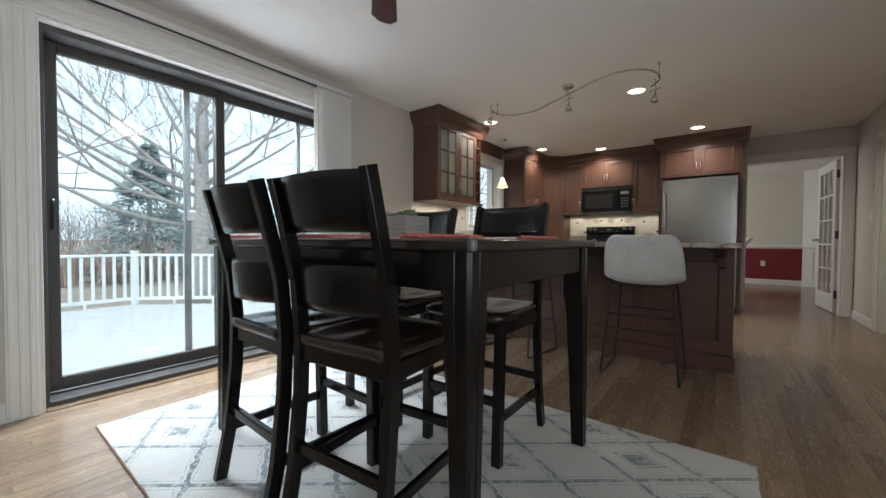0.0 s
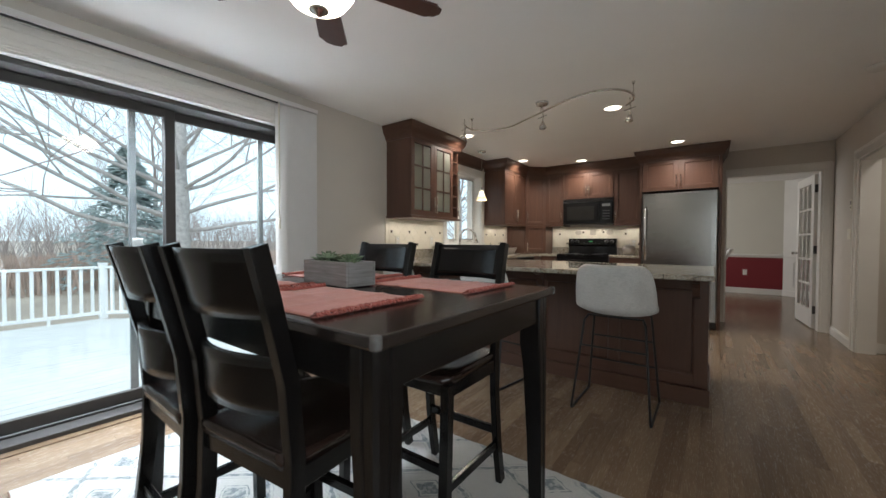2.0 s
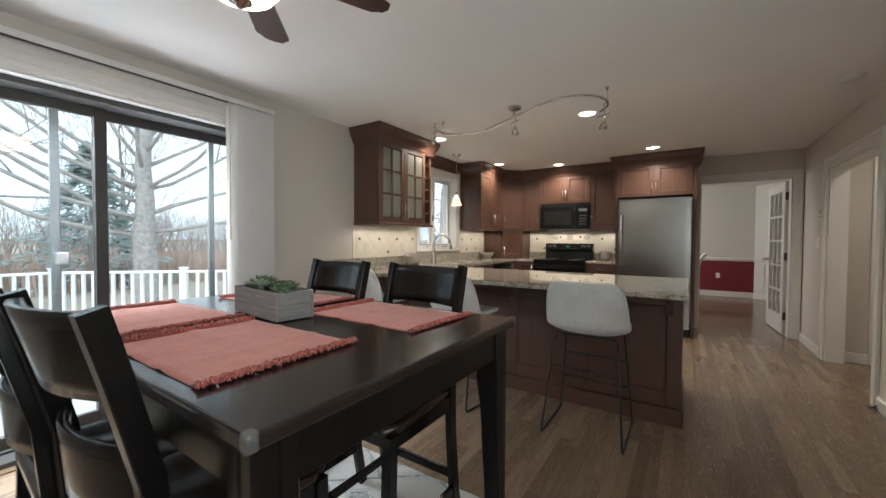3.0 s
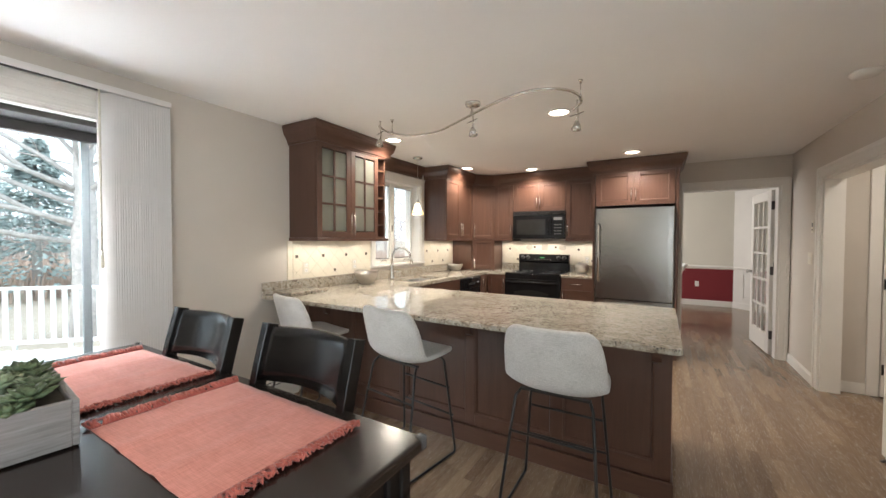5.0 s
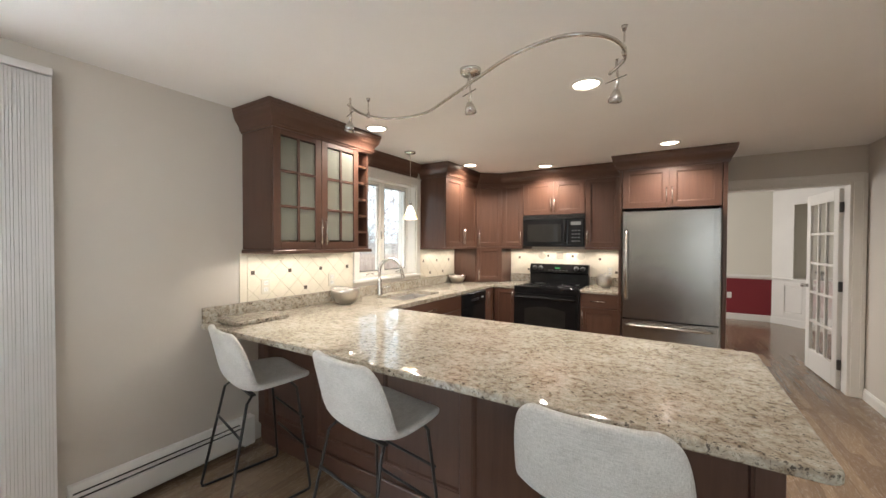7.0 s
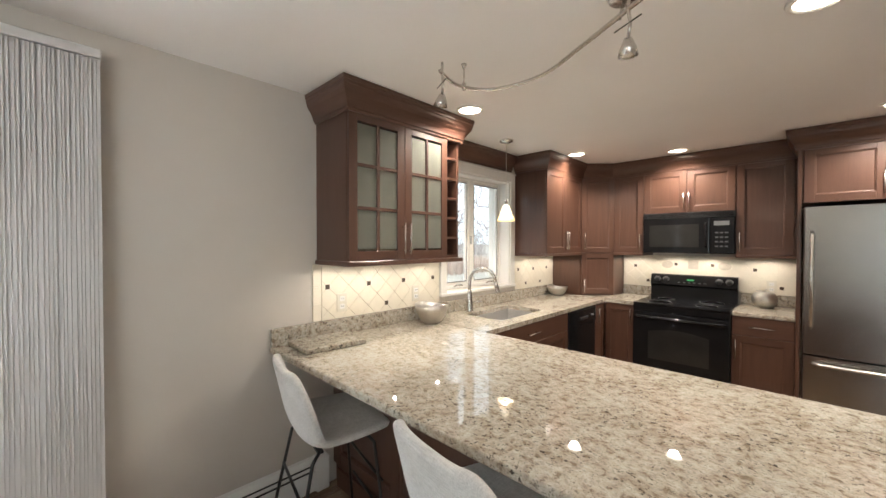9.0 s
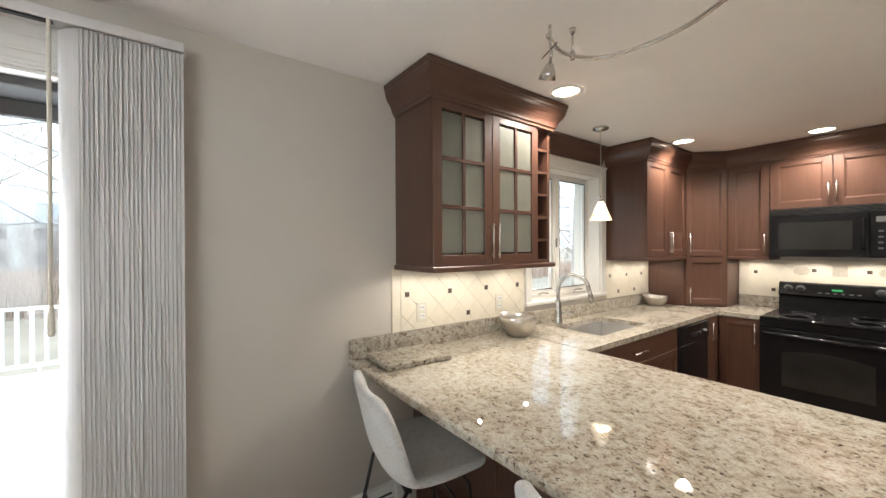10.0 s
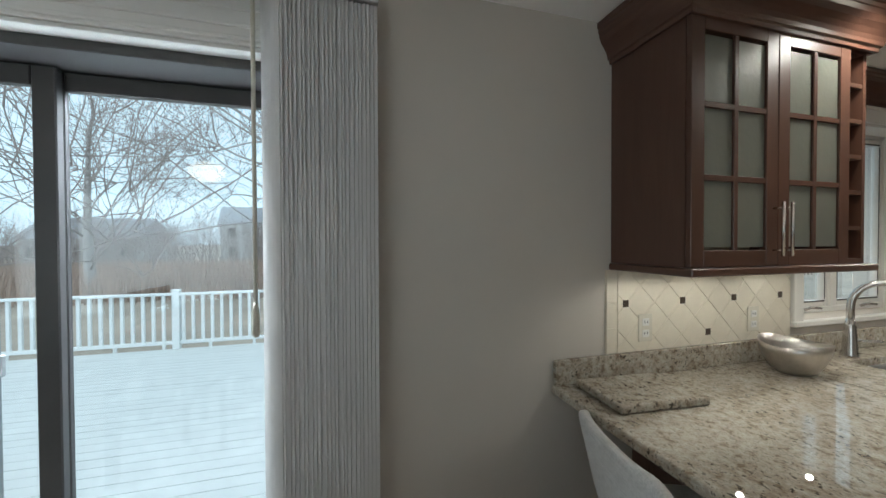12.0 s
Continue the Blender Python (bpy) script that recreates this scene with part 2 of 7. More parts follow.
def rug_material():
    """Cream pile with a lattice of grey-blue diamonds and small stepped lozenges inside every other one."""
    m, nt, b, tc = start("rug_pile", 1.0)
    warp = noise_node(nt, tc.outputs["Object"], 22, 3)
    sep = nt.nodes.new("ShaderNodeSeparateXYZ")
    nt.links.new(mapped(nt, tc, rot=(0, 0, radians(-4))), sep.inputs[0])
    wob = math_node(nt, "MULTIPLY", math_node(nt, "SUBTRACT", warp.outputs[0], 0.5), 0.09)
    x = math_node(nt, "ADD", math_node(nt, "DIVIDE", sep.outputs[0], 0.46), wob)
    y = math_node(nt, "ADD", math_node(nt, "DIVIDE", sep.outputs[1], 0.32), wob)
    u, w = math_node(nt, "ADD", x, y), math_node(nt, "SUBTRACT", x, y)

    def tri(a):
        return math_node(nt, "ABSOLUTE", math_node(nt, "SUBTRACT", math_node(nt, "FRACT", a), 0.5))

    fu, fw = tri(u), tri(w)
    far = math_node(nt, "MAXIMUM", fu, fw)
    line = math_node(nt, "GREATER_THAN", far, 0.462)
    second = math_node(nt, "MULTIPLY", math_node(nt, "GREATER_THAN", far, 0.40), math_node(nt, "LESS_THAN", far, 0.422))
    lozenge = math_node(nt, "LESS_THAN", far, 0.21)
    hole = math_node(nt, "MULTIPLY", math_node(nt, "LESS_THAN", far, 0.19), math_node(nt, "GREATER_THAN", far, 0.15))
    cell = math_node(nt, "ADD", math_node(nt, "FLOOR", u), math_node(nt, "MULTIPLY", math_node(nt, "FLOOR", w), 3.0))
    pick = math_node(nt, "LESS_THAN", math_node(nt, "FRACT", math_node(nt, "MULTIPLY", cell, 0.381)), 0.42)
    loz = math_node(nt, "MULTIPLY", math_node(nt, "SUBTRACT", lozenge, hole), pick)
    mask = math_node(nt, "MINIMUM", math_node(nt, "ADD", math_node(nt, "ADD", line, math_node(nt, "MULTIPLY", second, 0.45)), loz), 1.0)
    worn = noise_node(nt, tc.outputs["Object"], 34, 4, 0.7)
    fade = ramp_node(nt, [(0.36, (0.05, 0.05, 0.05)), (0.56, (1.0, 1.0, 1.0))])
    nt.links.new(worn.outputs[0], fade.inputs[0])
    pile = noise_node(nt, tc.outputs["Object"], 160, 3, 0.7)
    broad = noise_node(nt, tc.outputs["Object"], 3, 3)
    cream = ramp_node(nt, [(0.3, (0.35, 0.35, 0.335)), (0.7, (0.58, 0.575, 0.55))])
    nt.links.new(math_node(nt, "ADD", math_node(nt, "MULTIPLY", pile.outputs[0], 0.6), math_node(nt, "MULTIPLY", broad.outputs[0], 0.4)), cream.inputs[0])
    col = mix_node(nt, math_node(nt, "MULTIPLY", mask, fade.outputs[0]), cream.outputs[0], (0.13, 0.16, 0.175))
    nt.links.new(col, b.inputs["Base Color"])
    b.inputs["Sheen Weight"].default_value = 0.3
    bump(nt, b, pile.outputs[0], 0.9, 0.006)
    return m


WALL = plain("wall_paint", (0.60, 0.555, 0.50), 0.75, var=0.03, scale=1.5, fine=300, relief=0.05)
CEILING = plain("ceiling_paint", (0.89, 0.875, 0.86), 0.9, var=0.03, scale=1.2, fine=220, relief=0.06)
TRIM = plain("white_trim_paint", (0.76, 0.74, 0.70), 0.4, var=0.03, scale=4)
CREAM = plain("cream_wall_paint", (0.70, 0.675, 0.60), 0.75, var=0.03, scale=1.5, fine=300, relief=0.05)
RED = plain("deep_red_wall_paint", (0.20, 0.018, 0.026), 0.6, var=0.06, scale=2, fine=250)
CHERRY = wood("cherry_wood", (0.074, 0.034, 0.023), (0.116, 0.057, 0.037), 0.36, (16, 16, 1.3), coat=0.15)
CHERRY_X = wood("cherry_wood_level", (0.074, 0.034, 0.023), (0.116, 0.057, 0.037), 0.36, (1.6, 1.6, 18), coat=0.15)
ESPRESSO = plain("espresso_stain", (0.0070, 0.0060, 0.0058), 0.21, var=0.3, scale=5, fine=90, relief=0.012, spread=0.06)
ESPRESSO.node_tree.nodes["Principled BSDF"].inputs["Specular IOR Level"].default_value = 0.32
SEATWOOD = plain("dark_walnut_seat", (0.024, 0.0135, 0.0105), 0.24, var=0.3, scale=4, fine=70, relief=0.008, spread=0.06)
TABLEWOOD = wood("dark_table_wood", (0.011, 0.0078, 0.0068), (0.028, 0.0185, 0.0150), 0.24, (2.2, 24, 20), coat=0.25, relief=0.02)
OAK = wood("oak_strip", (0.165, 0.11, 0.071), (0.262, 0.183, 0.118), 0.26, (30, 2.0, 20), coat=0.3, per_object=0.42, relief=0.012)
OAKJOINED = wood("oak_strip_joined", (0.165, 0.11, 0.071), (0.262, 0.183, 0.118), 0.26, (30, 2.0, 20), coat=0.3, per_object=0.42, relief=0.012, joined=True)
MAHOGANY = wood("mahogany_blade", (0.035, 0.010, 0.007), (0.085, 0.024, 0.015), 0.35, (4, 4, 4))
GRANITE = granite_material()
STEEL = steel_material("brushed_steel", (0.39, 0.385, 0.37), 0.24, (2, 2, 420), 0.3)
NICKEL = steel_material("satin_nickel", (0.66, 0.64, 0.61), 0.25, (40, 40, 40))
SINKSTEEL = steel_material("sink_steel", (0.74, 0.73, 0.715), 0.40, (4, 120, 120))
SILVER = plain("hammered_silver", (0.58, 0.555, 0.52), 0.30, 1.0, var=0.12, scale=30, fine=70, relief=0.35)
BLACK = plain("black_enamel", (0.010, 0.010, 0.011), 0.12, var=0.2, relief=0.0, spread=0.06)
BLACKMATT = plain("black_plastic", (0.015, 0.015, 0.016), 0.42, var=0.2)
BLACKMETAL = plain("black_powdercoat", (0.012, 0.012, 0.012), 0.38, var=0.2, relief=0.04)
OVENGLASS = plain("dark_oven_glass", (0.024, 0.023, 0.022), 0.05, var=0.15, relief=0.0, spread=0.03)
for glossy in (BLACK, OVENGLASS):
    glossy.node_tree.nodes["Principled BSDF"].inputs["Specular IOR Level"].default_value = 0.3
GREYPRINT = plain("grey_print", (0.16, 0.16, 0.16), 0.5, relief=0.0)
KEYPRINT = plain("dark_key_print", (0.07, 0.07, 0.075), 0.5, relief=0.0)
DIGITS = glow_material("green_digits", (0.1, 0.8, 0.25), 0.35, (0.02, 0.05, 0.02))
BRONZE = plain("dark_bronze_aluminium", (0.060, 0.056, 0.055), 0.42, var=0.1, scale=8)
SCREENGREY = plain("grey_aluminium", (0.17, 0.19, 0.195), 0.4, var=0.08)
GLASS = glass_material("clear_glass")
FROST = glass_material("seeded_glass", 0.30, (0.46, 0.47, 0.40))
FROST.node_tree.nodes["Principled BSDF"].inputs["Transmission Weight"].default_value = 0.72
MAPLE = wood("pale_maple", (0.42, 0.33, 0.22), (0.60, 0.50, 0.36), 0.5, (12, 12, 1.3))
LINEN = cloth("grey_linen", (0.66, 0.645, 0.62), (0.44, 0.43, 0.41), 380, soft=6)
CORAL = cloth("coral_cotton", (0.68, 0.275, 0.225), (0.52, 0.185, 0.145), 330, soft=9)
CORALDARK = cloth("coral_fringe", (0.50, 0.135, 0.10), (0.27, 0.055, 0.045), 260, soft=30)
RUG = rug_material()
RUGBACK = plain("jute_backing", (0.25, 0.16, 0.12), 0.95)
TILE = plain("cream_stone_tile", (0.78, 0.72, 0.60), 0.42, var=0.06, scale=9, fine=90, relief=0.1)
GROUT = plain("grout", (0.70, 0.64, 0.53), 0.9, var=0.06, fine=400, relief=0.3)
DARKTILE = plain("dark_metal_tile", (0.10, 0.075, 0.055), 0.3, 0.6, var=0.3, scale=60)
RELIEFTILE = plain("carved_stone_tile", (0.55, 0.49, 0.40), 0.5, var=0.12, scale=40)
PLASTIC = plain("ivory_plastic", (0.70, 0.66, 0.56), 0.4, var=0.03)
WHITEPLASTIC = plain("white_plastic", (0.78, 0.77, 0.74), 0.4, var=0.02)
GREYPLASTIC = plain("pale_grey_plastic", (0.36, 0.37, 0.37), 0.45, var=0.04)
# near-black for seams, and for the shade inside slots, gaps and pin holes
DARKHOLE = plain("dark_slot", (0.02, 0.02, 0.02), 0.8)
BLIND = plain("blind_vane", (0.82, 0.80, 0.785), 0.6, var=0.03, scale=10, fine=200, relief=0.0)
bn = BLIND.node_tree
thin = bn.nodes.new("ShaderNodeBsdfTranslucent")
thin.inputs["Color"].default_value = (0.76, 0.735, 0.71, 1)
both = bn.nodes.new("ShaderNodeMixShader")
both.inputs[0].default_value = 0.35
bn.links.new(bn.nodes["Principled BSDF"].outputs[0], both.inputs[1])
bn.links.new(thin.outputs[0], both.inputs[2])
bn.links.new(both.outputs[0], bn.nodes["Material Output"].inputs["Surface"])
CLEAR = glass_material("clear_plastic", 0.1, (0.95, 0.95, 0.95))
CLEAR.node_tree.nodes["Principled BSDF"].inputs["Transmission Weight"].default_value = 0.92
PLANTER = wood("grey_washed_wood", (0.15, 0.14, 0.135), (0.38, 0.365, 0.36), 0.85, (3, 3, 55), relief=0.8)
LEAF = plain("succulent_leaf", (0.10, 0.145, 0.075), 0.5, var=0.35, scale=30)
LEAFPALE = plain("pale_succulent_leaf", (0.24, 0.31, 0.20), 0.5, var=0.25, scale=30)
SOIL = plain("soil", (0.05, 0.04, 0.03), 0.95, var=0.4, scale=60, relief=0.6)
DECK = plain("pale_deck_paint", (0.64, 0.67, 0.665), 0.6, var=0.10, scale=4, fine=60)
RAIL = plain("white_vinyl", (0.80, 0.82, 0.82), 0.45, var=0.03)
BARK = plain("grey_bark", (0.42, 0.40, 0.385), 0.95, var=0.35, scale=9, fine=60, relief=0.8)
TWIG = plain("twig_bark", (0.31, 0.27, 0.255), 0.95, var=0.3, scale=5)
NEEDLE = plain("blue_spruce_needles", (0.30, 0.375, 0.37), 0.9, var=0.4, scale=3)
REED = plain("dry_reeds", (0.44, 0.34, 0.285), 0.95, var=0.3, scale=0.6)
GROUND = plain("winter_grass", (0.36, 0.315, 0.26), 1.0, var=0.3, scale=0.3, fine=9, relief=0.4)
SIDING = plain("pale_siding", (0.62, 0.63, 0.62), 0.7, var=0.06, scale=2)
ROOFING = plain("grey_roofing", (0.30, 0.32, 0.35), 0.9, var=0.15, scale=2)
SHADE = glow_material("lit_glass_shade", (1.0, 0.84, 0.58), 1.1)
SHADEYELLOW = glow_material("lit_amber_glass", (1.0, 0.62, 0.10), 0.9)
LENS = glow_material("lit_downlight_lens", (1.0, 0.86, 0.68), 7.0)
DOME = glow_material("lit_opal_dome", (1.0, 0.87, 0.69), 7.5)


# ---- mesh tools ----
origin = {}


def thing(name, at, label, category, group="", kind=""):
    ob = new(name)
    ob.location = at
    ob.empty_display_size = 0.1
    origin[ob] = Vector(at)
    return tagged(ob, label, category, group, kind)


def part(name, bm, material, parent=None, label="", smooth=False, kind=""):
    """One mesh object out of a bmesh in world metres, under a thing or under a part."""
    base = origin[parent] if parent else Vector((0, 0, 0))
    bmesh.ops.recalc_face_normals(bm, faces=bm.faces)
    if base.length:
        bmesh.ops.translate(bm, verts=bm.verts, vec=-base)
    me = bpy.data.meshes.new(name)
    bm.to_mesh(me)
    bm.free()
    me.materials.append(material)
    if smooth:
        me.polygons.foreach_set("use_smooth", [True] * len(me.polygons))
    ob = new(name, me)
    if parent:
        ob.parent = parent
        origin[ob] = base
    else:
        origin[ob] = Vector((0, 0, 0))
    return tagged(ob, label, kind=kind)


def box(bm, x0, x1, y0, y1, z0, z1, bev=0.0, seg=1):
    m = Matrix.LocRotScale(((x0 + x1) / 2, (y0 + y1) / 2, (z0 + z1) / 2), None, (abs(x1 - x0), abs(y1 - y0), abs(z1 - z0)))
    verts = bmesh.ops.create_cube(bm, size=1, matrix=m)["verts"]
    if bev:
        edges = list({e for v in verts for e in v.link_edges})
        bmesh.ops.bevel(bm, geom=edges, offset=bev, segments=seg, affect="EDGES", profile=0.6)
    return bm


def boxes(*rows, bev=0.0, seg=1):
    bm = bmesh.new()
    for r in rows:
        box(bm, *r, bev=bev, seg=seg)
    return bm


def turned(bm, angle, at):
    bmesh.ops.rotate(bm, verts=bm.verts, cent=at, matrix=Matrix.Rotation(radians(angle), 3, "Z"))
    return bm


def tube(bm, pts, r, n=8, closed=False, radii=None):
    pts = [Vector(p) for p in pts]
    rings, k = [], len(pts)
    up = None
    for i, p in enumerate(pts):
        if closed:
            d = pts[(i + 1) % k] - pts[i - 1]
        else:
            d = pts[min(i + 1, k - 1)] - pts[max(i - 1, 0)]
        d.normalize()
        if up is None:
            up = d.orthogonal().normalized()
        up = (up - d * up.dot(d)).normalized()
        side = d.cross(up)
        rr = radii[i] if radii else r
        rings.append([bm.verts.new(p + (up * math.cos(a) + side * math.sin(a)) * rr) for a in (math.tau * j / n for j in range(n))])
    for i in range(k if closed else k - 1):
        a, b = rings[i], rings[(i + 1) % k]
        for j in range(n):
            bm.faces.new((a[j], a[(j + 1) % n], b[(j + 1) % n], b[j]))
    if not closed:
        bm.faces.new(rings[0][::-1])
        bm.faces.new(rings[-1])
    return bm


def sweep(bm, pts, w, d, side=(1, 0, 0)):
    """A rectangular section, w along side and d across it, along a path."""
    pts, side = [Vector(p) for p in pts], Vector(side)
    rings = []
    for i, p in enumerate(pts):
        t = (pts[min(i + 1, len(pts) - 1)] - pts[max(i - 1, 0)]).normalized()
        n = t.cross(side).normalized()
        c = 0.12
        ring = []
        for a, b in ((-1, -1 + c), (-1 + c, -1), (1 - c, -1), (1, -1 + c), (1, 1 - c), (1 - c, 1), (-1 + c, 1), (-1, 1 - c)):
            ring.append(bm.verts.new(p + side * (a * w / 2) + n * (b * d / 2)))
        rings.append(ring)
    for a, b in zip(rings, rings[1:]):
        for j in range(8):
            bm.faces.new((a[j], a[(j + 1) % 8], b[(j + 1) % 8], b[j]))
    bm.faces.new(rings[0][::-1])
    bm.faces.new(rings[-1])
    return bm


def lathe(bm, profile, at, n=28, squash=1.0):
    """A body turned about a vertical axis: profile rows of (radius, height)."""
    rings = []
    for r, z in profile:
        rings.append([bm.verts.new((at[0] + max(r, 1e-4) * math.cos(a), at[1] + max(r, 1e-4) * math.sin(a) * squash, at[2] + z)) for a in (math.tau * j / n for j in range(n))])
    for a, b in zip(rings, rings[1:]):
        for j in range(n):
            bm.faces.new((a[j], a[(j + 1) % n], b[(j + 1) % n], b[j]))
    bm.faces.new(rings[0][::-1])
    bm.faces.new(rings[-1])
    return bm


def prism(bm, outline, z0, z1):
    lo, hi = [bm.verts.new((x, y, z0)) for x, y in outline], [bm.verts.new((x, y, z1)) for x, y in outline]
    n = len(outline)
    for i in range(n):
        bm.faces.new((lo[i], lo[(i + 1) % n], hi[(i + 1) % n], hi[i]))
    bm.faces.new(lo[::-1])
    bm.faces.new(hi)
    return bm


def extruded(bm, outline, axis, a0, a1):
    """An outline in two axes drawn along the third: axis 'x' takes (y, z), axis 'y' takes (x, z)."""
    def at(p, a):
        return (a, p[0], p[1]) if axis == "x" else (p[0], a, p[1])
    lo, hi = [bm.verts.new(at(p, a0)) for p in outline], [bm.verts.new(at(p, a1)) for p in outline]
    n = len(outline)
    for i in range(n):
        bm.faces.new((lo[i], lo[(i + 1) % n], hi[(i + 1) % n], hi[i]))
    bm.faces.new(lo[::-1])
    bm.faces.new(hi)
    return bm


def moulding(bm, path, profile):
    """A profile of (outward, z) drawn along a level path with mitred corners; outward lies to the right of the way."""
    path = [Vector((x, y)) for x, y in path]
    rings = []
    for i, p in enumerate(path):
        d0 = (p - path[i - 1]).normalized() if i else (path[1] - p).normalized()
        d1 = (path[i + 1] - p).normalized() if i < len(path) - 1 else d0
        n0, n1 = Vector((d0.y, -d0.x)), Vector((d1.y, -d1.x))
        m = (n0 + n1).normalized()
        m /= max(0.3, m.dot(n0))
        rings.append([bm.verts.new((p.x + m.x * o, p.y + m.y * o, z)) for o, z in profile])
    k = len(profile)
    for a, b in zip(rings, rings[1:]):
        for j in range(k):
            bm.faces.new((a[j], a[(j + 1) % k], b[(j + 1) % k], b[j]))
    bm.faces.new(rings[0][::-1])
    bm.faces.new(rings[-1])
    return bm


def setting(name, bm, material, label="", category=""):
    ob = part(name, bm, material)
    return tagged(ob, label, category or name.split("_")[0], kind="structure")


# ---- structure ----
T = 0.14
WO = WX - 0.26
# west wall with the sliding door and the sink window
SL0, SL1, SLT = 0.25, 2.13, 2.075
KW0, KW1, KWB, KWT = 4.28, 5.21, 1.085, 2.10
setting("wall_west", boxes((WO, WX, SY - T, SL0, -0.05, CEIL), (WO, WX, SL0, SL1, SLT, CEIL), (WO, WX, SL1, KW0, -0.05, CEIL),
                           (WO, WX, KW0, KW1, -0.05, KWB), (WO, WX, KW0, KW1, KWT, CEIL), (WO, WX, KW1, NY, -0.05, CEIL)), WALL, "warm grey painted plaster wall with door and window openings")
# north wall with the opening to the dining room
OP0, OP1, OPT = 0.18, 1.14, 2.02
setting("wall_north", boxes((WO, OP0, NY, NY + T, -0.05, CEIL), (OP0, OP1, NY, NY + T, OPT, CEIL), (OP1, FAREX, NY, NY + T, -0.05, CEIL)), WALL, "warm grey painted plaster wall with a door opening")
# east wall with a cased opening to a passage
EO0, EO1, EOT = 4.5, 5.705, 1.955
# the hole at y -1.7 to 1.0 is added, unseen, for the fill lamp
setting("wall_east", boxes((EX, EX + T, SY - T, -1.7, -0.05, CEIL), (EX, EX + T, -1.7, 1.0, -0.05, 0.55), (EX, EX + T, -1.7, 1.0, 2.15, CEIL), (EX, EX + T, 1.0, EO0, -0.05, CEIL), (EX, EX + T, EO0, EO1, EOT, CEIL), (EX, EX + T, EO1, NY, -0.05, CEIL)), WALL, "warm grey painted plaster wall with a cased opening")
setting("wall_south", boxes((WO, EX + T, SY - T, SY, -0.05, CEIL)), WALL, "plain warm grey painted plaster wall")
setting("passage_wall_north", boxes((EX + T, 3.0, EO1 + 0.09, EO1 + 0.23, -0.05, CEIL)), WALL, "warm grey painted passage wall", "wall")
setting("passage_wall_east", boxes((2.3, 2.44, 3.5, EO1 + 0.09, -0.05, CEIL)), WALL, "warm grey painted passage wall", "wall")
setting("passage_wall_south", boxes((EX + T, 2.3, 3.4, 3.5, -0.05, CEIL)), WALL, "warm grey painted passage wall", "wall")
setting("ceiling", boxes((WO, 3.0, SY - T, NY + T, CEIL, CEIL + 0.15)), CEILING, "smooth off-white painted ceiling")
setting("dining_room_ceiling", boxes((FARWX - T, FAREX + T, NY + T, FARY + T, 2.40, 2.55)), CEILING, "white painted dining room ceiling", "ceiling")
# dining room
RAILZ = 0.80
setting("dining_room_wall_north", boxes((FARWX - T, FAREX + T, FARY, FARY + T, RAILZ, 2.40)), CREAM, "cream painted upper dining room wall", "wall")
setting("dining_room_wainscot_north", boxes((FARWX - T, FAREX + T, FARY - 0.002, FARY + T, -0.05, RAILZ)), RED, "deep red painted lower dining room wall", "wall")
setting("dining_room_wall_east", boxes((FAREX, FAREX + T, NY + T, FARY, -0.05, 2.40)), CREAM, "cream painted dining room wall", "wall")
setting("dining_room_wall_west", boxes((FARWX - T, FARWX, NY + T, FARY, -0.05, 2.40)), CREAM, "cream painted dining room wall", "wall")
setting("subfloor", boxes((WO, 3.0, SY - T, FARY + T, -0.20, -0.012)), GROUT, "dark underlay beneath the oak strips", "floor")


def base_profile(h=0.10, d=0.016):
    return [(0, 0), (d, 0), (d, h * 0.78), (d * 0.55, h * 0.9), (d * 0.45, h), (0, h)]


def baseboard(name, path):
    setting(name, moulding(bmesh.new(), path, base_profile()), TRIM, "white painted moulded baseboard", "baseboard")


baseboard("baseboard_east_north", [(EX - 0.001, NY), (EX - 0.001, EO1 + 0.085)])
baseboard("baseboard_east_south", [(EX - 0.001, EO0 - 0.085), (EX - 0.001, SY)])
baseboard("baseboard_west_south", [(WX + 0.001, SY), (WX + 0.001, SL0 - 0.125)])
setting("baseboard_dining_room", boxes((FARWX, 1.24, FARY - 0.02, FARY - 0.002, 0, 0.12), bev=0.004), TRIM, "white painted dining room baseboard", "baseboard")
setting("chair_rail_trim", extruded(bmesh.new(), [(FARY, RAILZ - 0.02), (FARY - 0.018, RAILZ - 0.01), (FARY - 0.03, RAILZ + 0.03), (FARY - 0.014, RAILZ + 0.05), (FARY, RAILZ + 0.06)], "x", FARWX, 1.24), TRIM, "white painted chair rail", "trim")


def casing(name, axis, plane, out, a0, a1, top, w=0.09, left=True, right=True):
    """Moulded flat casing round an opening on the face at plane, standing proud to out."""
    bm = bmesh.new()
    d = 0.018 * out

    def slab(u0, u1, z0, z1, k=1.0):
        lo, hi = sorted((plane + 0.001 * out, plane + d * k))
        if axis == "x":
            box(bm, lo, hi, u0, u1, z0, z1, bev=0.003)
        else:
            box(bm, u0, u1, lo, hi, z0, z1, bev=0.003)
    if left:
        slab(a0 - w, a0, 0, top)
        slab(a0 - w - 0.012, a0 - w + 0.016, 0, top + w, 1.45)
    if right:
        slab(a1, a1 + w, 0, top)
        slab(a1 + w - 0.016, a1 + w + 0.012, 0, top + w, 1.45)
    slab(a0 - (w if left else 0), a1 + (w if right else 0), top, top + w)
    slab(a0 - (w if left else 0), a1 + (w if right else 0), top + w - 0.016, top + w + 0.012, 1.45)
    return setting(name, bm, TRIM, "white painted moulded door casing", "trim")


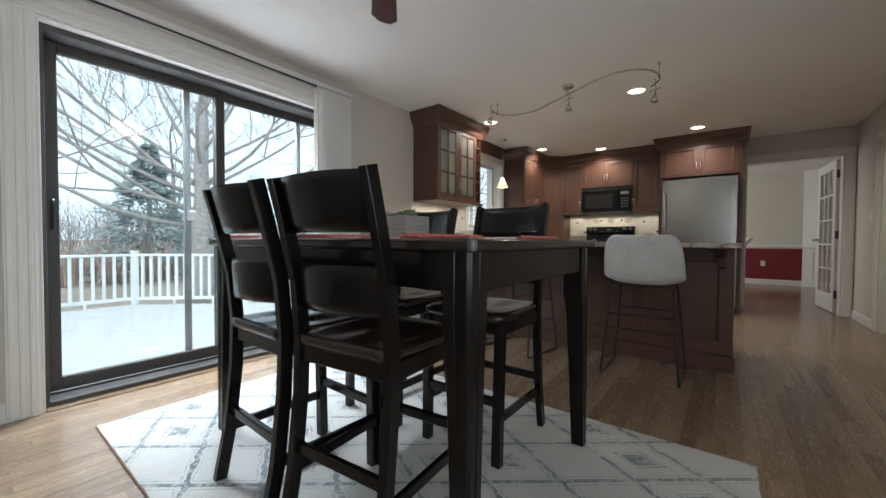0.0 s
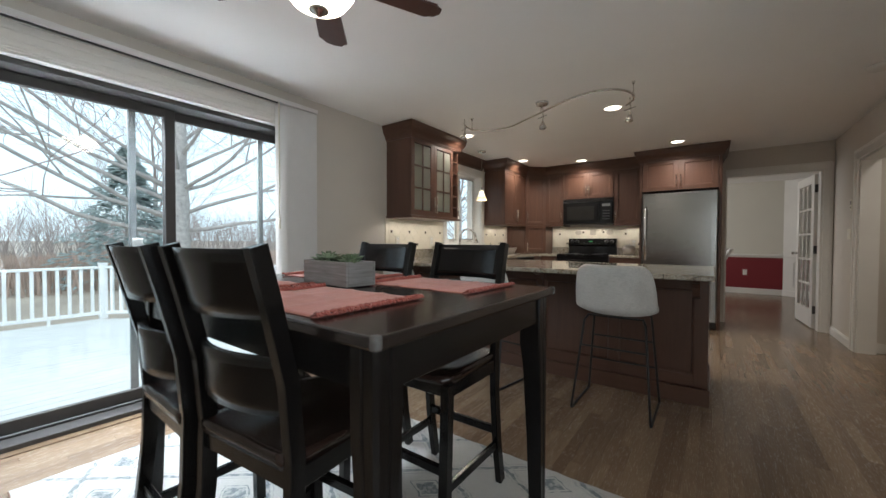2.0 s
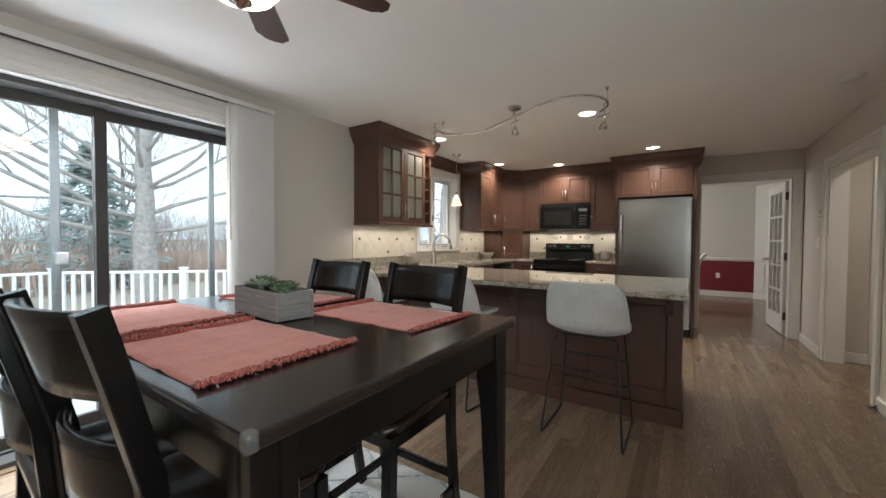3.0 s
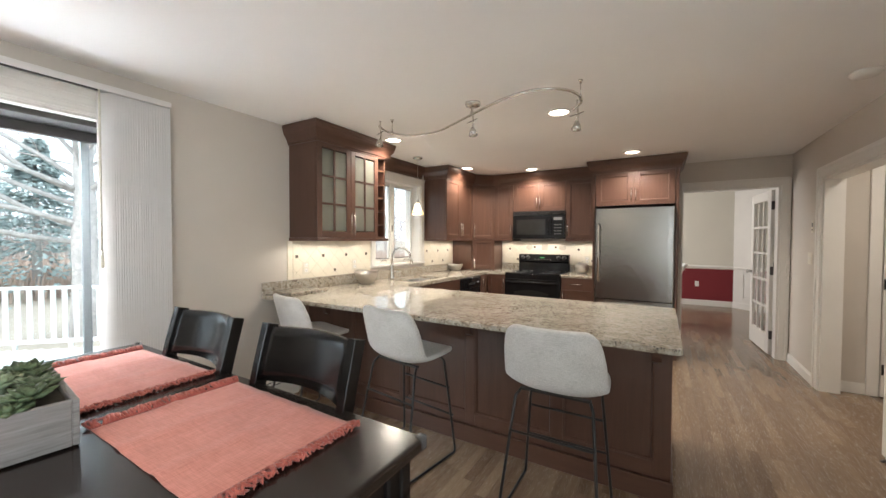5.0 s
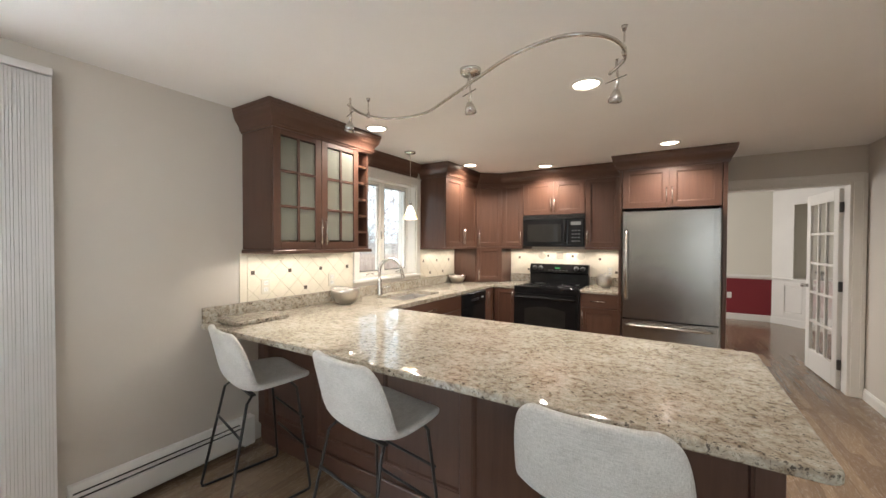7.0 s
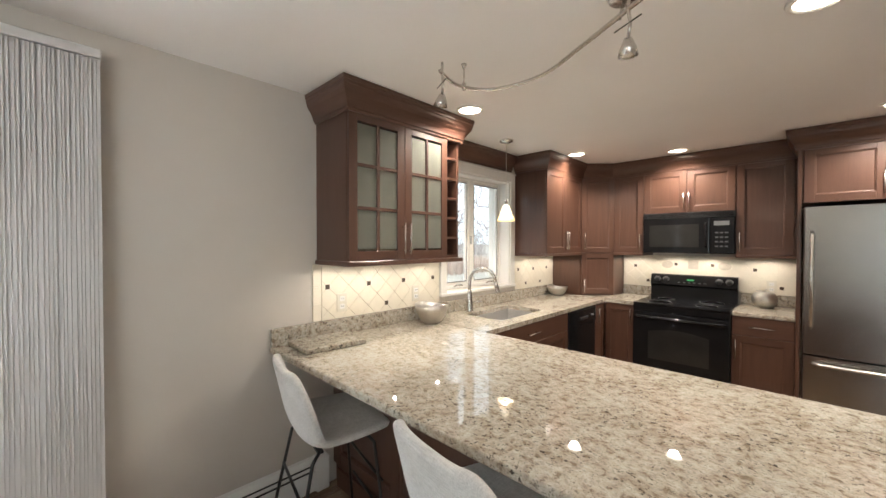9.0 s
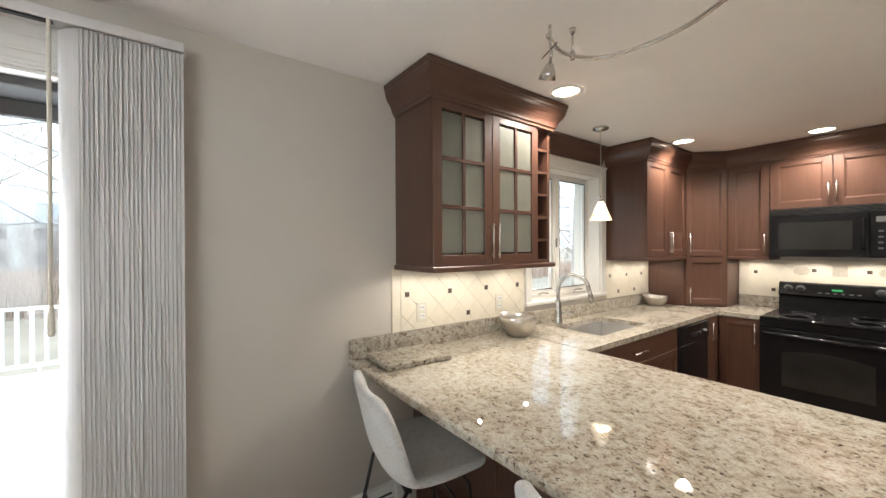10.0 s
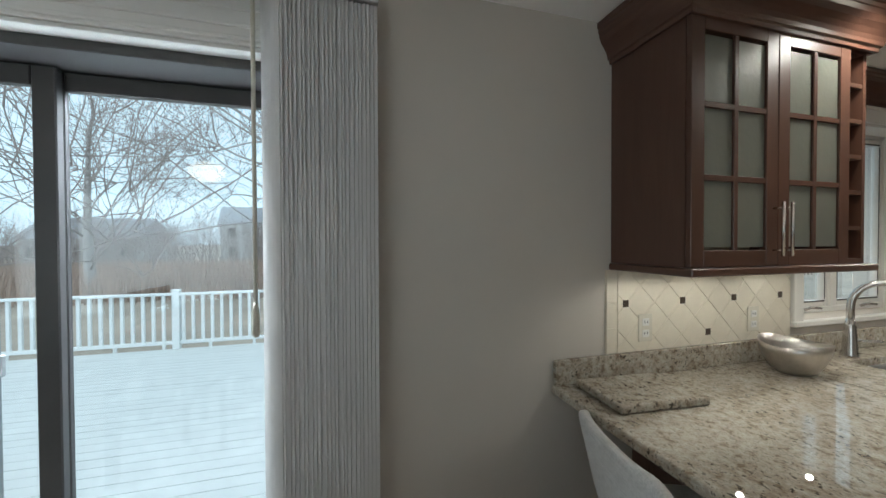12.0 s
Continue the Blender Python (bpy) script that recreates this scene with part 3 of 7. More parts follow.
casing("trim_dining_opening", "y", NY, -1, OP0, OP1, OPT, 0.075, left=False)
casing("trim_dining_opening_far", "y", NY + T, 1, OP0, OP1, OPT, 0.08)
setting("jamb_dining_opening", boxes((OP0, OP0 + 0.02, NY, NY + T, 0, OPT - 0.02), (OP1 - 0.02, OP1, NY, NY + T, 0, OPT - 0.02), (OP0, OP1, NY, NY + T, OPT - 0.02, OPT)), TRIM, "white painted door jamb", "trim")
casing("trim_passage_opening", "x", EX, -1, EO0, EO1, EOT, 0.085)
setting("jamb_passage_opening", boxes((EX, EX + T, EO1 - 0.02, EO1, 0, EOT - 0.02), (EX, EX + T, EO0, EO0 + 0.02, 0, EOT - 0.02), (EX, EX + T, EO0, EO1, EOT - 0.02, EOT)), TRIM, "white painted opening jamb", "trim")
setting("trim_passage_door", boxes((1.56, 1.64, EO1 + 0.068, EO1 + 0.089, 0, 2.04), (1.64, 2.29, EO1 + 0.068, EO1 + 0.089, 1.99, 2.07), bev=0.003), TRIM, "white painted door casing in the passage", "trim")
setting("baseboard_passage", boxes((EX + T, 1.56, EO1 + 0.075, EO1 + 0.089, 0, 0.1), bev=0.003), TRIM, "white painted passage baseboard", "baseboard")


def panel_door(name, P, U, N, w, h, label):
    d = thing(name, (P[0], P[1], 0), label, "door")
    bm = bmesh.new()
    obox(bm, P, U, N, 0, w, 0, 0.035, 0.01, h)
    for u0, u1 in ((0.1, w / 2 - 0.05), (w / 2 + 0.05, w - 0.1)):
        for z0, z1 in ((0.2, 0.85), (1.0, 1.9)):
            obox(bm, P, U, N, u0, u1, 0.035, 0.042, z0, z1, bev=0.004)
    part("door_panel", bm, TRIM, d)
    for z in (0.25, 1.0, 1.8):
        bm = bmesh.new()
        obox(bm, P, U, N, 0.0, 0.012, 0.036, 0.05, z - 0.045, z + 0.045)
        part("hinge", bm, BLACKMETAL, d, "dark metal hinge")
    return d


def obox(bm, P, U, N, u0, u1, n0, n1, z0, z1, bev=0.0, seg=1):
    """A box in a wall's own axes: u along it, n out of it."""
    m = Matrix(((U[0], N[0], 0, 0), (U[1], N[1], 0, 0), (0, 0, 1, 0), (0, 0, 0, 1)))
    c = Vector((P[0], P[1], 0)) + m.to_3x3() @ Vector(((u0 + u1) / 2, (n0 + n1) / 2, (z0 + z1) / 2))
    mm = Matrix.Translation(c) @ m @ Matrix.Diagonal((u1 - u0, n1 - n0, z1 - z0, 1))
    verts = bmesh.ops.create_cube(bm, size=1, matrix=mm)["verts"]
    if bev:
        edges = list({e for v in verts for e in v.link_edges})
        bmesh.ops.bevel(bm, geom=edges, offset=bev, segments=seg, affect="EDGES", profile=0.6)
    return bm


def opoint(P, U, N, u, n, z):
    return Vector((P[0] + U[0] * u + N[0] * n, P[1] + U[1] * u + N[1] * n, z))


tagged(panel_door("passage_door", (1.645, EO1 + 0.088), (1, 0), (0, -1), 0.62, 1.98, "white painted panelled door with dark hinges, closed"), kind="structure")

# ---- sliding door ----
sl = thing("door_1", (WX - 0.08, (SL0 + SL1) / 2, 0), "closed sliding glass patio door with dark bronze frame", "door", kind="structure")
x0, x1 = WO - 0.02, WX - 0.05
part("outer_frame", boxes((x0, x1, SL0, SL0 + 0.035, 0.0, SLT), (x0, x1, SL1 - 0.035, SL1, 0.0, SLT), (x0, x1, SL0 + 0.035, SL1 - 0.035, SLT - 0.045, SLT),
                          (x0, x1 + 0.01, SL0 + 0.035, SL1 - 0.035, -0.01, 0.035), (x0 + 0.11, x0 + 0.118, SL0 + 0.035, SL1 - 0.035, 0.035, 0.05), bev=0.003), BRONZE, sl)


def sash(name, xa, xb, y0, y1, z0, z1, st, mat, label):
    s = part(name, boxes((xa, xb, y0, y0 + st, z0, z1), (xa, xb, y1 - st, y1, z0, z1), (xa, xb, y0 + st, y1 - st, z1 - st, z1), (xa, xb, y0 + st, y1 - st, z0, z0 + st * 1.2), bev=0.004), mat, sl, label)
    return s


s1 = sash("sliding_panel", x0 + 0.065, x0 + 0.10, SL0 + 0.036, 1.232, 0.05, SLT - 0.047, 0.062, BRONZE, "dark bronze sliding panel")
g = part("pane", boxes((x0 + 0.079, x0 + 0.085, SL0 + 0.09, 1.18, 0.11, SLT - 0.105)), GLASS, s1, "clear glass pane")
g.visible_shadow = False
hx = x0 + 0.10
bm = tube(bmesh.new(), [(hx, SL0 + 0.068, 0.98), (hx + 0.042, SL0 + 0.068, 0.985), (hx + 0.048, SL0 + 0.068, 1.0), (hx + 0.048, SL0 + 0.068, 1.12), (hx + 0.042, SL0 + 0.068, 1.135), (hx, SL0 + 0.068, 1.14)], 0.009)
part("pull_handle", bm, BLACKMETAL, s1, "black metal pull handle", True)
s2 = sash("fixed_panel", x0 + 0.035, x0 + 0.063, 1.17, SL1 - 0.036, 0.05, SLT - 0.047, 0.062, BRONZE, "dark bronze fixed panel")
g = part("pane", boxes((x0 + 0.046, x0 + 0.052, 1.225, SL1 - 0.09, 0.11, SLT - 0.105)), GLASS, s2, "clear glass pane")
g.visible_shadow = False
s3 = sash("screen_panel", x0 + 0.006, x0 + 0.03, 0.985, 1.90, 0.05, SLT - 0.047, 0.042, SCREENGREY, "grey aluminium insect screen frame")
part("latch", boxes((x0 + 0.03, x0 + 0.05, 1.0, 1.055, 1.055, 1.125), bev=0.004), GREYPLASTIC, s3, "pale grey plastic screen latch")
# white jamb lining between the frame and the room
setting("jamb_sliding_door", boxes((x1 + 0.001, WX + 0.012, SL0 + 0.001, SL1 - 0.001, SLT - 0.014, SLT - 0.001), (x1 + 0.001, WX, SL1 - 0.014, SL1 - 0.001, 0.0, SLT - 0.015), (x1 + 0.001, WX, SL0 + 0.003, SL0 + 0.014, 0.0, SLT - 0.015), bev=0.002), TRIM, "white painted door jamb lining", "trim")
setting("threshold_sliding_door", boxes((x1 + 0.002, WX + 0.015, SL0 + 0.016, SL1 - 0.016, -0.012, 0.008), bev=0.003), OAK, "oak threshold below the sliding door", "trim")
# head casing and fluted side casing
bm = bmesh.new()
box(bm, WX, WX + 0.02, SL0 - 0.12, SL1 + 0.02, SLT + 0.0, CEIL - 0.13, bev=0.003)
for z in (SLT + 0.012, SLT + 0.05, SLT + 0.10):
    box(bm, WX + 0.018, WX + 0.026, SL0 - 0.12, SL1 + 0.02, z, z + 0.012, bev=0.002)
setting("trim_sliding_door_head", bm, TRIM, "white painted moulded head casing", "trim")
bm = bmesh.new()
box(bm, WX, WX + 0.02, SL0 - 0.125, SL0 - 0.008, 0.0, SLT, bev=0.003)
for k in range(3):
    box(bm, WX + 0.018, WX + 0.026, SL0 - 0.115 + 0.037 * k, SL0 - 0.098 + 0.037 * k, 0.0, SLT, bev=0.003)
box(bm, WX - 0.02, WX + 0.012, SL0 - 0.008, SL0 + 0.002, 0.0, SLT)
setting("trim_sliding_door_side", bm, TRIM, "white painted fluted side casing", "trim")

# ---- vertical blinds, drawn aside ----
vb = thing("vertical_blinds", (WX + 0.1, 2.0, 2.1), "off-white vertical blinds drawn aside in a tight stack", "blinds")
bm = boxes((WX + 0.028, WX + 0.115, -0.2, 2.20, 2.219, 2.248), bev=0.004)
box(bm, WX + 0.109, WX + 0.117, -0.2, 2.197, 2.211, 2.246, bev=0.002)
part("headrail", bm, BLIND, vb, "off-white head rail")
part("track_slot", boxes((WX + 0.07, WX + 0.09, -0.15, 1.85, 2.212, 2.218)), BLACKMETAL, vb, "dark track slot")
rnd = random.Random(9)
for k in range(24):
    # each vane is turned a little toward the south; the first shows its whole face
    a = radians(36 + (rnd.uniform(-1.5, 1.5) if k else 6))
    y = 1.883 + 0.0125 * k + (rnd.uniform(-0.0022, 0.0022) if k else 0)
    bm = bmesh.new()
    ring = []
    for j in range(7):
        s = (j / 6 - 0.5) * 0.089
        bow = 0.008 * (1 - (2 * j / 6 - 1) ** 2)
        ring.append((WX + 0.066 + s * math.cos(a) + bow * math.sin(a), y + s * math.sin(a) - bow * math.cos(a)))
    prism(bm, ring + [(px - 0.0016 * math.sin(a), py + 0.0016 * math.cos(a)) for px, py in ring[::-1]], 0.035 + 0.002 * (k % 3), 2.211)
    part("vane", bm, BLIND, vb)
bm = tube(bmesh.new(), [(WX + 0.105, 1.845, 2.213), (WX + 0.105, 1.845, 1.30)], 0.006, 6)
part("wand", bm, PLASTIC, vb, "thin beige tilt wand", True)
part("wand_grip", lathe(bmesh.new(), [(0.006, 0.1), (0.010, 0.07), (0.011, 0.01), (0.006, 0)], (WX + 0.105, 1.845, 1.205), 8), PLASTIC, vb, "brown wand grip", True)

# ---- baseboard heater ----
ht = thing("baseboard_heater", (WX + 0.03, 2.75, 0), "white metal hydronic baseboard heater on the wall", "heater")
prof = [(WX, 0.02), (WX + 0.058, 0.03), (WX + 0.062, 0.04), (WX + 0.062, 0.135), (WX + 0.045, 0.165), (WX + 0.02, 0.205), (WX, 0.21)]
part("cover", extruded(bmesh.new(), prof, "y", 2.25, 3.19), WHITEPLASTIC, ht)
# the cover is solid; dark strips on it give the louvre gaps' shade
part("louver", boxes((WX + 0.05, WX + 0.064, 2.26, 3.10, 0.150, 0.153), (WX + 0.035, WX + 0.05, 2.26, 3.10, 0.172, 0.175)), DARKHOLE, ht, "dark strip for the shade in a louvre gap")
part("end_cap", boxes((WX, WX + 0.066, 3.12, 3.20, 0.015, 0.214), bev=0.005), WHITEPLASTIC, ht)


# ---- cabinets ----
def handle(parent, P, U, N, u, z0, z1, level=False, w=0.0):
    bm = bmesh.new()
    if level:
        a, b = opoint(P, U, N, u - w / 2, 0.052, z0), opoint(P, U, N, u + w / 2, 0.052, z0)
        feet = [(u - w * 0.36, z0), (u + w * 0.36, z0)]
    else:
        a, b = opoint(P, U, N, u, 0.052, z0), opoint(P, U, N, u, 0.052, z1)
        feet = [(u, z0 + 0.02), (u, z1 - 0.02)]
    tube(bm, [a, b], 0.0055, 8)
    for fu, fz in feet:
        tube(bm, [opoint(P, U, N, fu, 0.018, fz), opoint(P, U, N, fu, 0.052, fz)], 0.004, 6)
    return part("handle", bm, NICKEL, parent, "satin nickel bar handle", True)


def bead_ring(P, U, N, u0, u1, z0, z1, b=0.012, n0=0.008, n1=0.0155):
    """A continuous bevelled bead inside a door frame."""
    bm = bmesh.new()
    rings = []
    for e, n in ((0, n0), (0, n1), (b * 0.55, n1 - 0.002), (b, n0)):
        rings.append([bm.verts.new(opoint(P, U, N, u, n, z)) for u, z in ((u0 + e, z0 + e), (u1 - e, z0 + e), (u1 - e, z1 - e), (u0 + e, z1 - e))])
    for a, c in zip(rings, rings[1:]):
        for j in range(4):
            bm.faces.new((a[j], a[(j + 1) % 4], c[(j + 1) % 4], c[j]))
    return bm


def shaker(parent, P, U, N, u0, u1, z0, z1, name="door", st=0.058):
    """Recessed panel with a bead inside a frame of stiles and rails, 20 mm thick."""
    g = 0.0015
    u0, u1, z0, z1 = u0 + g, u1 - g, z0 + g, z1 - g
    d = part(name, obox(bmesh.new(), P, U, N, u0 + st - 0.004, u1 - st + 0.004, 0.003, 0.010, z0 + st - 0.004, z1 - st + 0.004), CHERRY, parent)
    for a, b in ((u0, u0 + st), (u1 - st, u1)):
        part("stile", obox(bmesh.new(), P, U, N, a, b, 0.001, 0.021, z0, z1, bev=0.0015), CHERRY, d)
    for a, b in ((z1 - st, z1), (z0, z0 + st)):
        part("rail", obox(bmesh.new(), P, U, N, u0 + st, u1 - st, 0.001, 0.021, a, b, bev=0.0015), CHERRY_X, d)
    part("bead", bead_ring(P, U, N, u0 + st, u1 - st, z0 + st, z1 - st), CHERRY, d)
    return d


def glazed(parent, P, U, N, u0, u1, z0, z1):
    g, st, mu = 0.0015, 0.055, 0.02
    u0, u1, z0, z1 = u0 + g, u1 - g, z0 + g, z1 - g
    um, hz = (u0 + u1) / 2, (z1 - z0 - 2 * st) / 3
    d = part("glazed_door", obox(bmesh.new(), P, U, N, u0, u0 + st, 0.001, 0.021, z0, z1, bev=0.0015), CHERRY, parent)
    part("stile", obox(bmesh.new(), P, U, N, u1 - st, u1, 0.001, 0.021, z0, z1, bev=0.0015), CHERRY, d)
    for a, b in ((z1 - st, z1), (z0, z0 + st)):
        part("rail", obox(bmesh.new(), P, U, N, u0 + st, u1 - st, 0.001, 0.021, a, b, bev=0.0015), CHERRY_X, d)
    part("muntin", obox(bmesh.new(), P, U, N, um - mu / 2, um + mu / 2, 0.004, 0.020, z0 + st, z1 - st, bev=0.002), CHERRY, d)
    for k in (1, 2):
        zz = z0 + st + hz * k
        part("muntin", obox(bmesh.new(), P, U, N, u0 + st, u1 - st, 0.004, 0.0195, zz - mu / 2, zz + mu / 2, bev=0.002), CHERRY_X, d)
    for k in range(3):
        for a, b in ((u0 + st, um - mu / 2), (um + mu / 2, u1 - st)):
            bm = obox(bmesh.new(), P, U, N, a + 0.0005, b - 0.0005, 0.008, 0.012, z0 + st + hz * k + mu / 2, z0 + st + hz * (k + 1) - mu / 2)
            part("pane", bm, FROST, d, "seeded obscured glass pane")
    return d


CROWN = [(0.0, 2.198), (0.010, 2.198), (0.012, 2.212), (0.020, 2.216), (0.022, 2.230), (0.027, 2.244), (0.037, 2.260), (0.050, 2.276), (0.059, 2.296), (0.062, 2.314), (0.065, 2.317), (0.065, 2.332), (0.070, 2.336), (0.070, 2.356), (0.0, 2.356)]
UB, UT = 1.39, 2.215
FX = WX + 0.335
WU, WN = (0, 1), (1, 0)

# glazed wall cabinet with open cubbies
y0, yd, y1, yc = 3.155, 3.548, 3.927, 4.06
gc = thing("glazed_wall_cabinet", (WX, (y0 + yc) / 2, UB), "cherry wall cabinet with two seeded-glass doors and open wine cubbies", "cabinet")
for r_ in ((WX, FX, y0, y0 + 0.018, UB, UT), (WX, FX, y1 - 0.009, y1 + 0.009, UB, UT), (WX, FX, yc - 0.018, yc, UB, UT)):
    part("side_panel", boxes(r_), CHERRY, gc)
part("top_panel", boxes((WX, FX, y0 + 0.018, yc - 0.018, UT - 0.018, UT)), CHERRY_X, gc)
part("bottom_panel", boxes((WX, FX, y0 + 0.018, yc - 0.018, UB, UB + 0.018)), CHERRY_X, gc)
part("back_panel", boxes((WX + 0.002, WX + 0.012, y0 + 0.018, y1 - 0.009, UB + 0.018, UT - 0.018)), MAPLE, gc, "pale maple interior")
part("cubby_back", boxes((WX + 0.002, WX + 0.012, y1 + 0.009, yc - 0.018, UB + 0.018, UT - 0.018)), CHERRY, gc)
for z in (1.66, 1.93):
    part("shelf", boxes((WX + 0.012, FX - 0.03, y0 + 0.018, y1 - 0.009, z, z + 0.015)), MAPLE, gc, "pale maple shelf")
for k in range(1, 6):
    z = UB + (UT - UB) * k / 6
    part("cubby_shelf", boxes((WX + 0.012, FX - 0.002, y1 + 0.009, yc - 0.018, z - 0.008, z + 0.008)), CHERRY_X, gc)
part("ledge", boxes((WX, FX + 0.038, y0 - 0.012, yc + 0.012, UB - 0.028, UB - 0.001), bev=0.004), CHERRY_X, gc, "cherry light rail ledge")
P = (FX, 0)
d1 = glazed(gc, P, WU, WN, y0, yd, UB, UT)
handle(d1, P, WU, WN, yd - 0.022, 1.425, 1.61)
d2 = glazed(gc, P, WU, WN, yd, y1, UB, UT)
handle(d2, P, WU, WN, yd + 0.022, 1.425, 1.61)
part("crown", moulding(bmesh.new(), [(WX, y0), (FX + 0.02, y0), (FX + 0.02, yc), (WX, yc)][::1], CROWN), CHERRY_X, gc, "stepped cherry crown moulding")
# added yellow body behind the second glass door, imitating a yellow reflection on its panes
bd = thing("yellow_dish", (WX + 0.19, 3.665, 1.675), "yellow canister shape added behind the glass for the yellow reflection on its panes", "canister")
part("canister_body", lathe(bmesh.new(), [(0.10, 0), (0.115, 0.02), (0.115, 0.2), (0.1, 0.22), (0.09, 0.22)], (WX + 0.19, 3.665, 1.6755), 20), plain("pane_reflection_yellow", (0.62, 0.42, 0.06), 0.3), bd, "", True)

# crown strip over the window
setting("trim_crown_over_window", moulding(bmesh.new(), [(WX + 0.001, yc + 0.082), (WX + 0.001, 5.31 - 0.082)][::1], [(o * 0.9, z) for o, z in CROWN]), CHERRY_X, "cherry crown moulding above the sink window", "trim")

# wall cabinet beside the window
y0, y1 = 5.31, 6.10
c2 = thing("wall_cabinet", (WX, (y0 + y1) / 2, UB), "cherry wall cabinet with two shaker doors beside the window", "cabinet")
part("body", boxes((WX, FX, y0, y1, UB, UT)), CHERRY, c2)
part("ledge", boxes((WX, FX + 0.03, y0 - 0.006, y1, UB - 0.026, UB - 0.001), bev=0.004), CHERRY_X, c2)
ym = (y0 + y1) / 2
for a, b, h in ((y0, ym, ym - 0.022), (ym, y1, ym + 0.022)):
    d = shaker(c2, P, WU, WN, a, b, UB, UT)
    handle(d, P, WU, WN, h, 1.425, 1.61)
# diagonal corner cabinet standing on the counter
FY = NY - 0.335
ca, cb = (FX, 6.10), (-2.25, FY)
cu = Vector((cb[0] - ca[0], cb[1] - ca[1]))
cw = cu.length
cu.normalize()
CU, CN = (cu.x, cu.y), (cu.y, -cu.x)
cc = thing("corner_cabinet", (WX + 0.3, NY - 0.3, COUNTER), "diagonal cherry corner cabinet reaching down to the counter", "cabinet")
out = [(WX, 6.10), ca, cb, (-2.25, NY), (WX, NY)]
part("body", prism(bmesh.new(), out, UB, UT), CHERRY, cc)
part("garage_body", prism(bmesh.new(), [(WX, 6.104), (FX - 0.006, 6.104), (-2.254, FY + 0.006), (-2.254, NY), (WX, NY)], COUNTER + 0.001, UB - 0.001), CHERRY, cc)
for z0, z1, h0, h1 in ((UB, UT, 1.425, 1.61), (COUNTER + 0.02, UB - 0.006, 0.95, 1.10)):
    d = shaker(cc, ca, CU, CN, 0.012, cw - 0.012, z0, z1, st=0.05)
    handle(d, ca, CU, CN, 0.035, h0, h1)
# north wall cabinets
NU, NN = (1, 0), (0, -1)
PN = (0, FY)


def north_cabinet(x0, x1, z0, doors, label, handles, front=FY, ledge=True):
    c = thing("wall_cabinet", ((x0 + x1) / 2, NY, z0), label, "cabinet")
    part("body", boxes((x0, x1, front, NY, z0, UT)), CHERRY, c)
    if ledge:
        part("ledge", boxes((x0, x1, front - 0.03, NY, z0 - 0.026, z0 - 0.001), bev=0.004), CHERRY_X, c)
    p = (0, front)
    n = len(doors) - 1
    for i in range(n):
        d = shaker(c, p, NU, NN, doors[i], doors[i + 1], z0, UT)
        handle(d, p, NU, NN, handles[i], z0 + 0.035, z0 + 0.2)
    return c


north_cabinet(-2.25, -1.945, UB, (-2.245, -1.947), "cherry wall cabinet with one shaker door", (-1.975,))
north_cabinet(-1.945, -1.185, 1.795, (-1.943, -1.565, -1.187), "cherry wall cabinet with two doors above the microwave", (-1.587, -1.543), ledge=False)
north_cabinet(-1.185, -0.782, UB, (-1.183, -0.80), "cherry wall cabinet with one shaker door beside the refrigerator", (-1.155,))
FRY = 6.03
over = north_cabinet(-0.755, 0.098, 1.80, (-0.75, -0.328, 0.094), "cherry wall cabinet with two doors above the refrigerator", (-0.352, -0.304), front=FRY, ledge=False)
setting("trim_crown_north", moulding(bmesh.new(), [(WX + 0.001, 5.31), (FX + 0.02, 5.31), (FX + 0.02, 6.092), (-2.258, FY - 0.02), (-0.79, FY - 0.02)], CROWN), CHERRY_X, "cherry crown moulding along the wall cabinets", "trim")
setting("trim_crown_refrigerator", moulding(bmesh.new(), [(-0.783, FY), (-0.783, FRY - 0.022), (0.137, FRY - 0.022), (0.137, NY)], CROWN), CHERRY_X, "cherry crown moulding over the refrigerator cabinet", "trim")
for x0, x1 in ((-0.782, -0.757), (0.10, 0.135)):
    part("end_panel", boxes((x0, x1, FRY - 0.02, NY, 0.0, UT), bev=0.002), CHERRY, over, "tall cherry end panel")

# ---- base cabinets ----
BX = WX + 0.60
BY = NY - 0.61
TOE = 0.10
KT = COUNTER - 0.035


def base_unit(P, U, N, depth, u0, u1, label, drawer=True, split=False, hu=None, sink=False):
    c0 = opoint(P, U, N, (u0 + u1) / 2, -depth / 2, 0)
    c = thing("base_cabinet", c0, label, "cabinet")
    bm = obox(bmesh.new(), P, U, N, u0, u1, -depth, 0, TOE, KT if not sink else 0.67)
    if sink:
        obox(bm, P, U, N, u0, u1, -0.02, 0, 0.67, KT)
    obox(bm, P, U, N, u0, u1, -depth, -0.06, 0.0, TOE)
    part("body", bm, CHERRY, c)
    zt = KT - 0.16 if drawer else KT - 0.004
    if drawer:
        bm = obox(bmesh.new(), P, U, N, u0 + 0.003, u1 - 0.003, 0.001, 0.021, zt + 0.003, KT - 0.004, bev=0.002)
        f = part("drawer_front", bm, CHERRY_X, c)
        handle(f, P, U, N, (u0 + u1) / 2, (zt + KT) / 2, 0, True, min(0.16, (u1 - u0) * 0.5))
    cuts = (u0, (u0 + u1) / 2, u1) if split else (u0, u1)
    for i in range(len(cuts) - 1):
        d = shaker(c, P, U, N, cuts[i], cuts[i + 1], TOE + 0.004, zt)
        h = hu if hu is not None else cuts[i] + 0.03
        if split:
            h = cuts[1] - 0.022 if i == 0 else cuts[1] + 0.022
        handle(d, P, U, N, h, zt - 0.2, zt - 0.035)
    return c


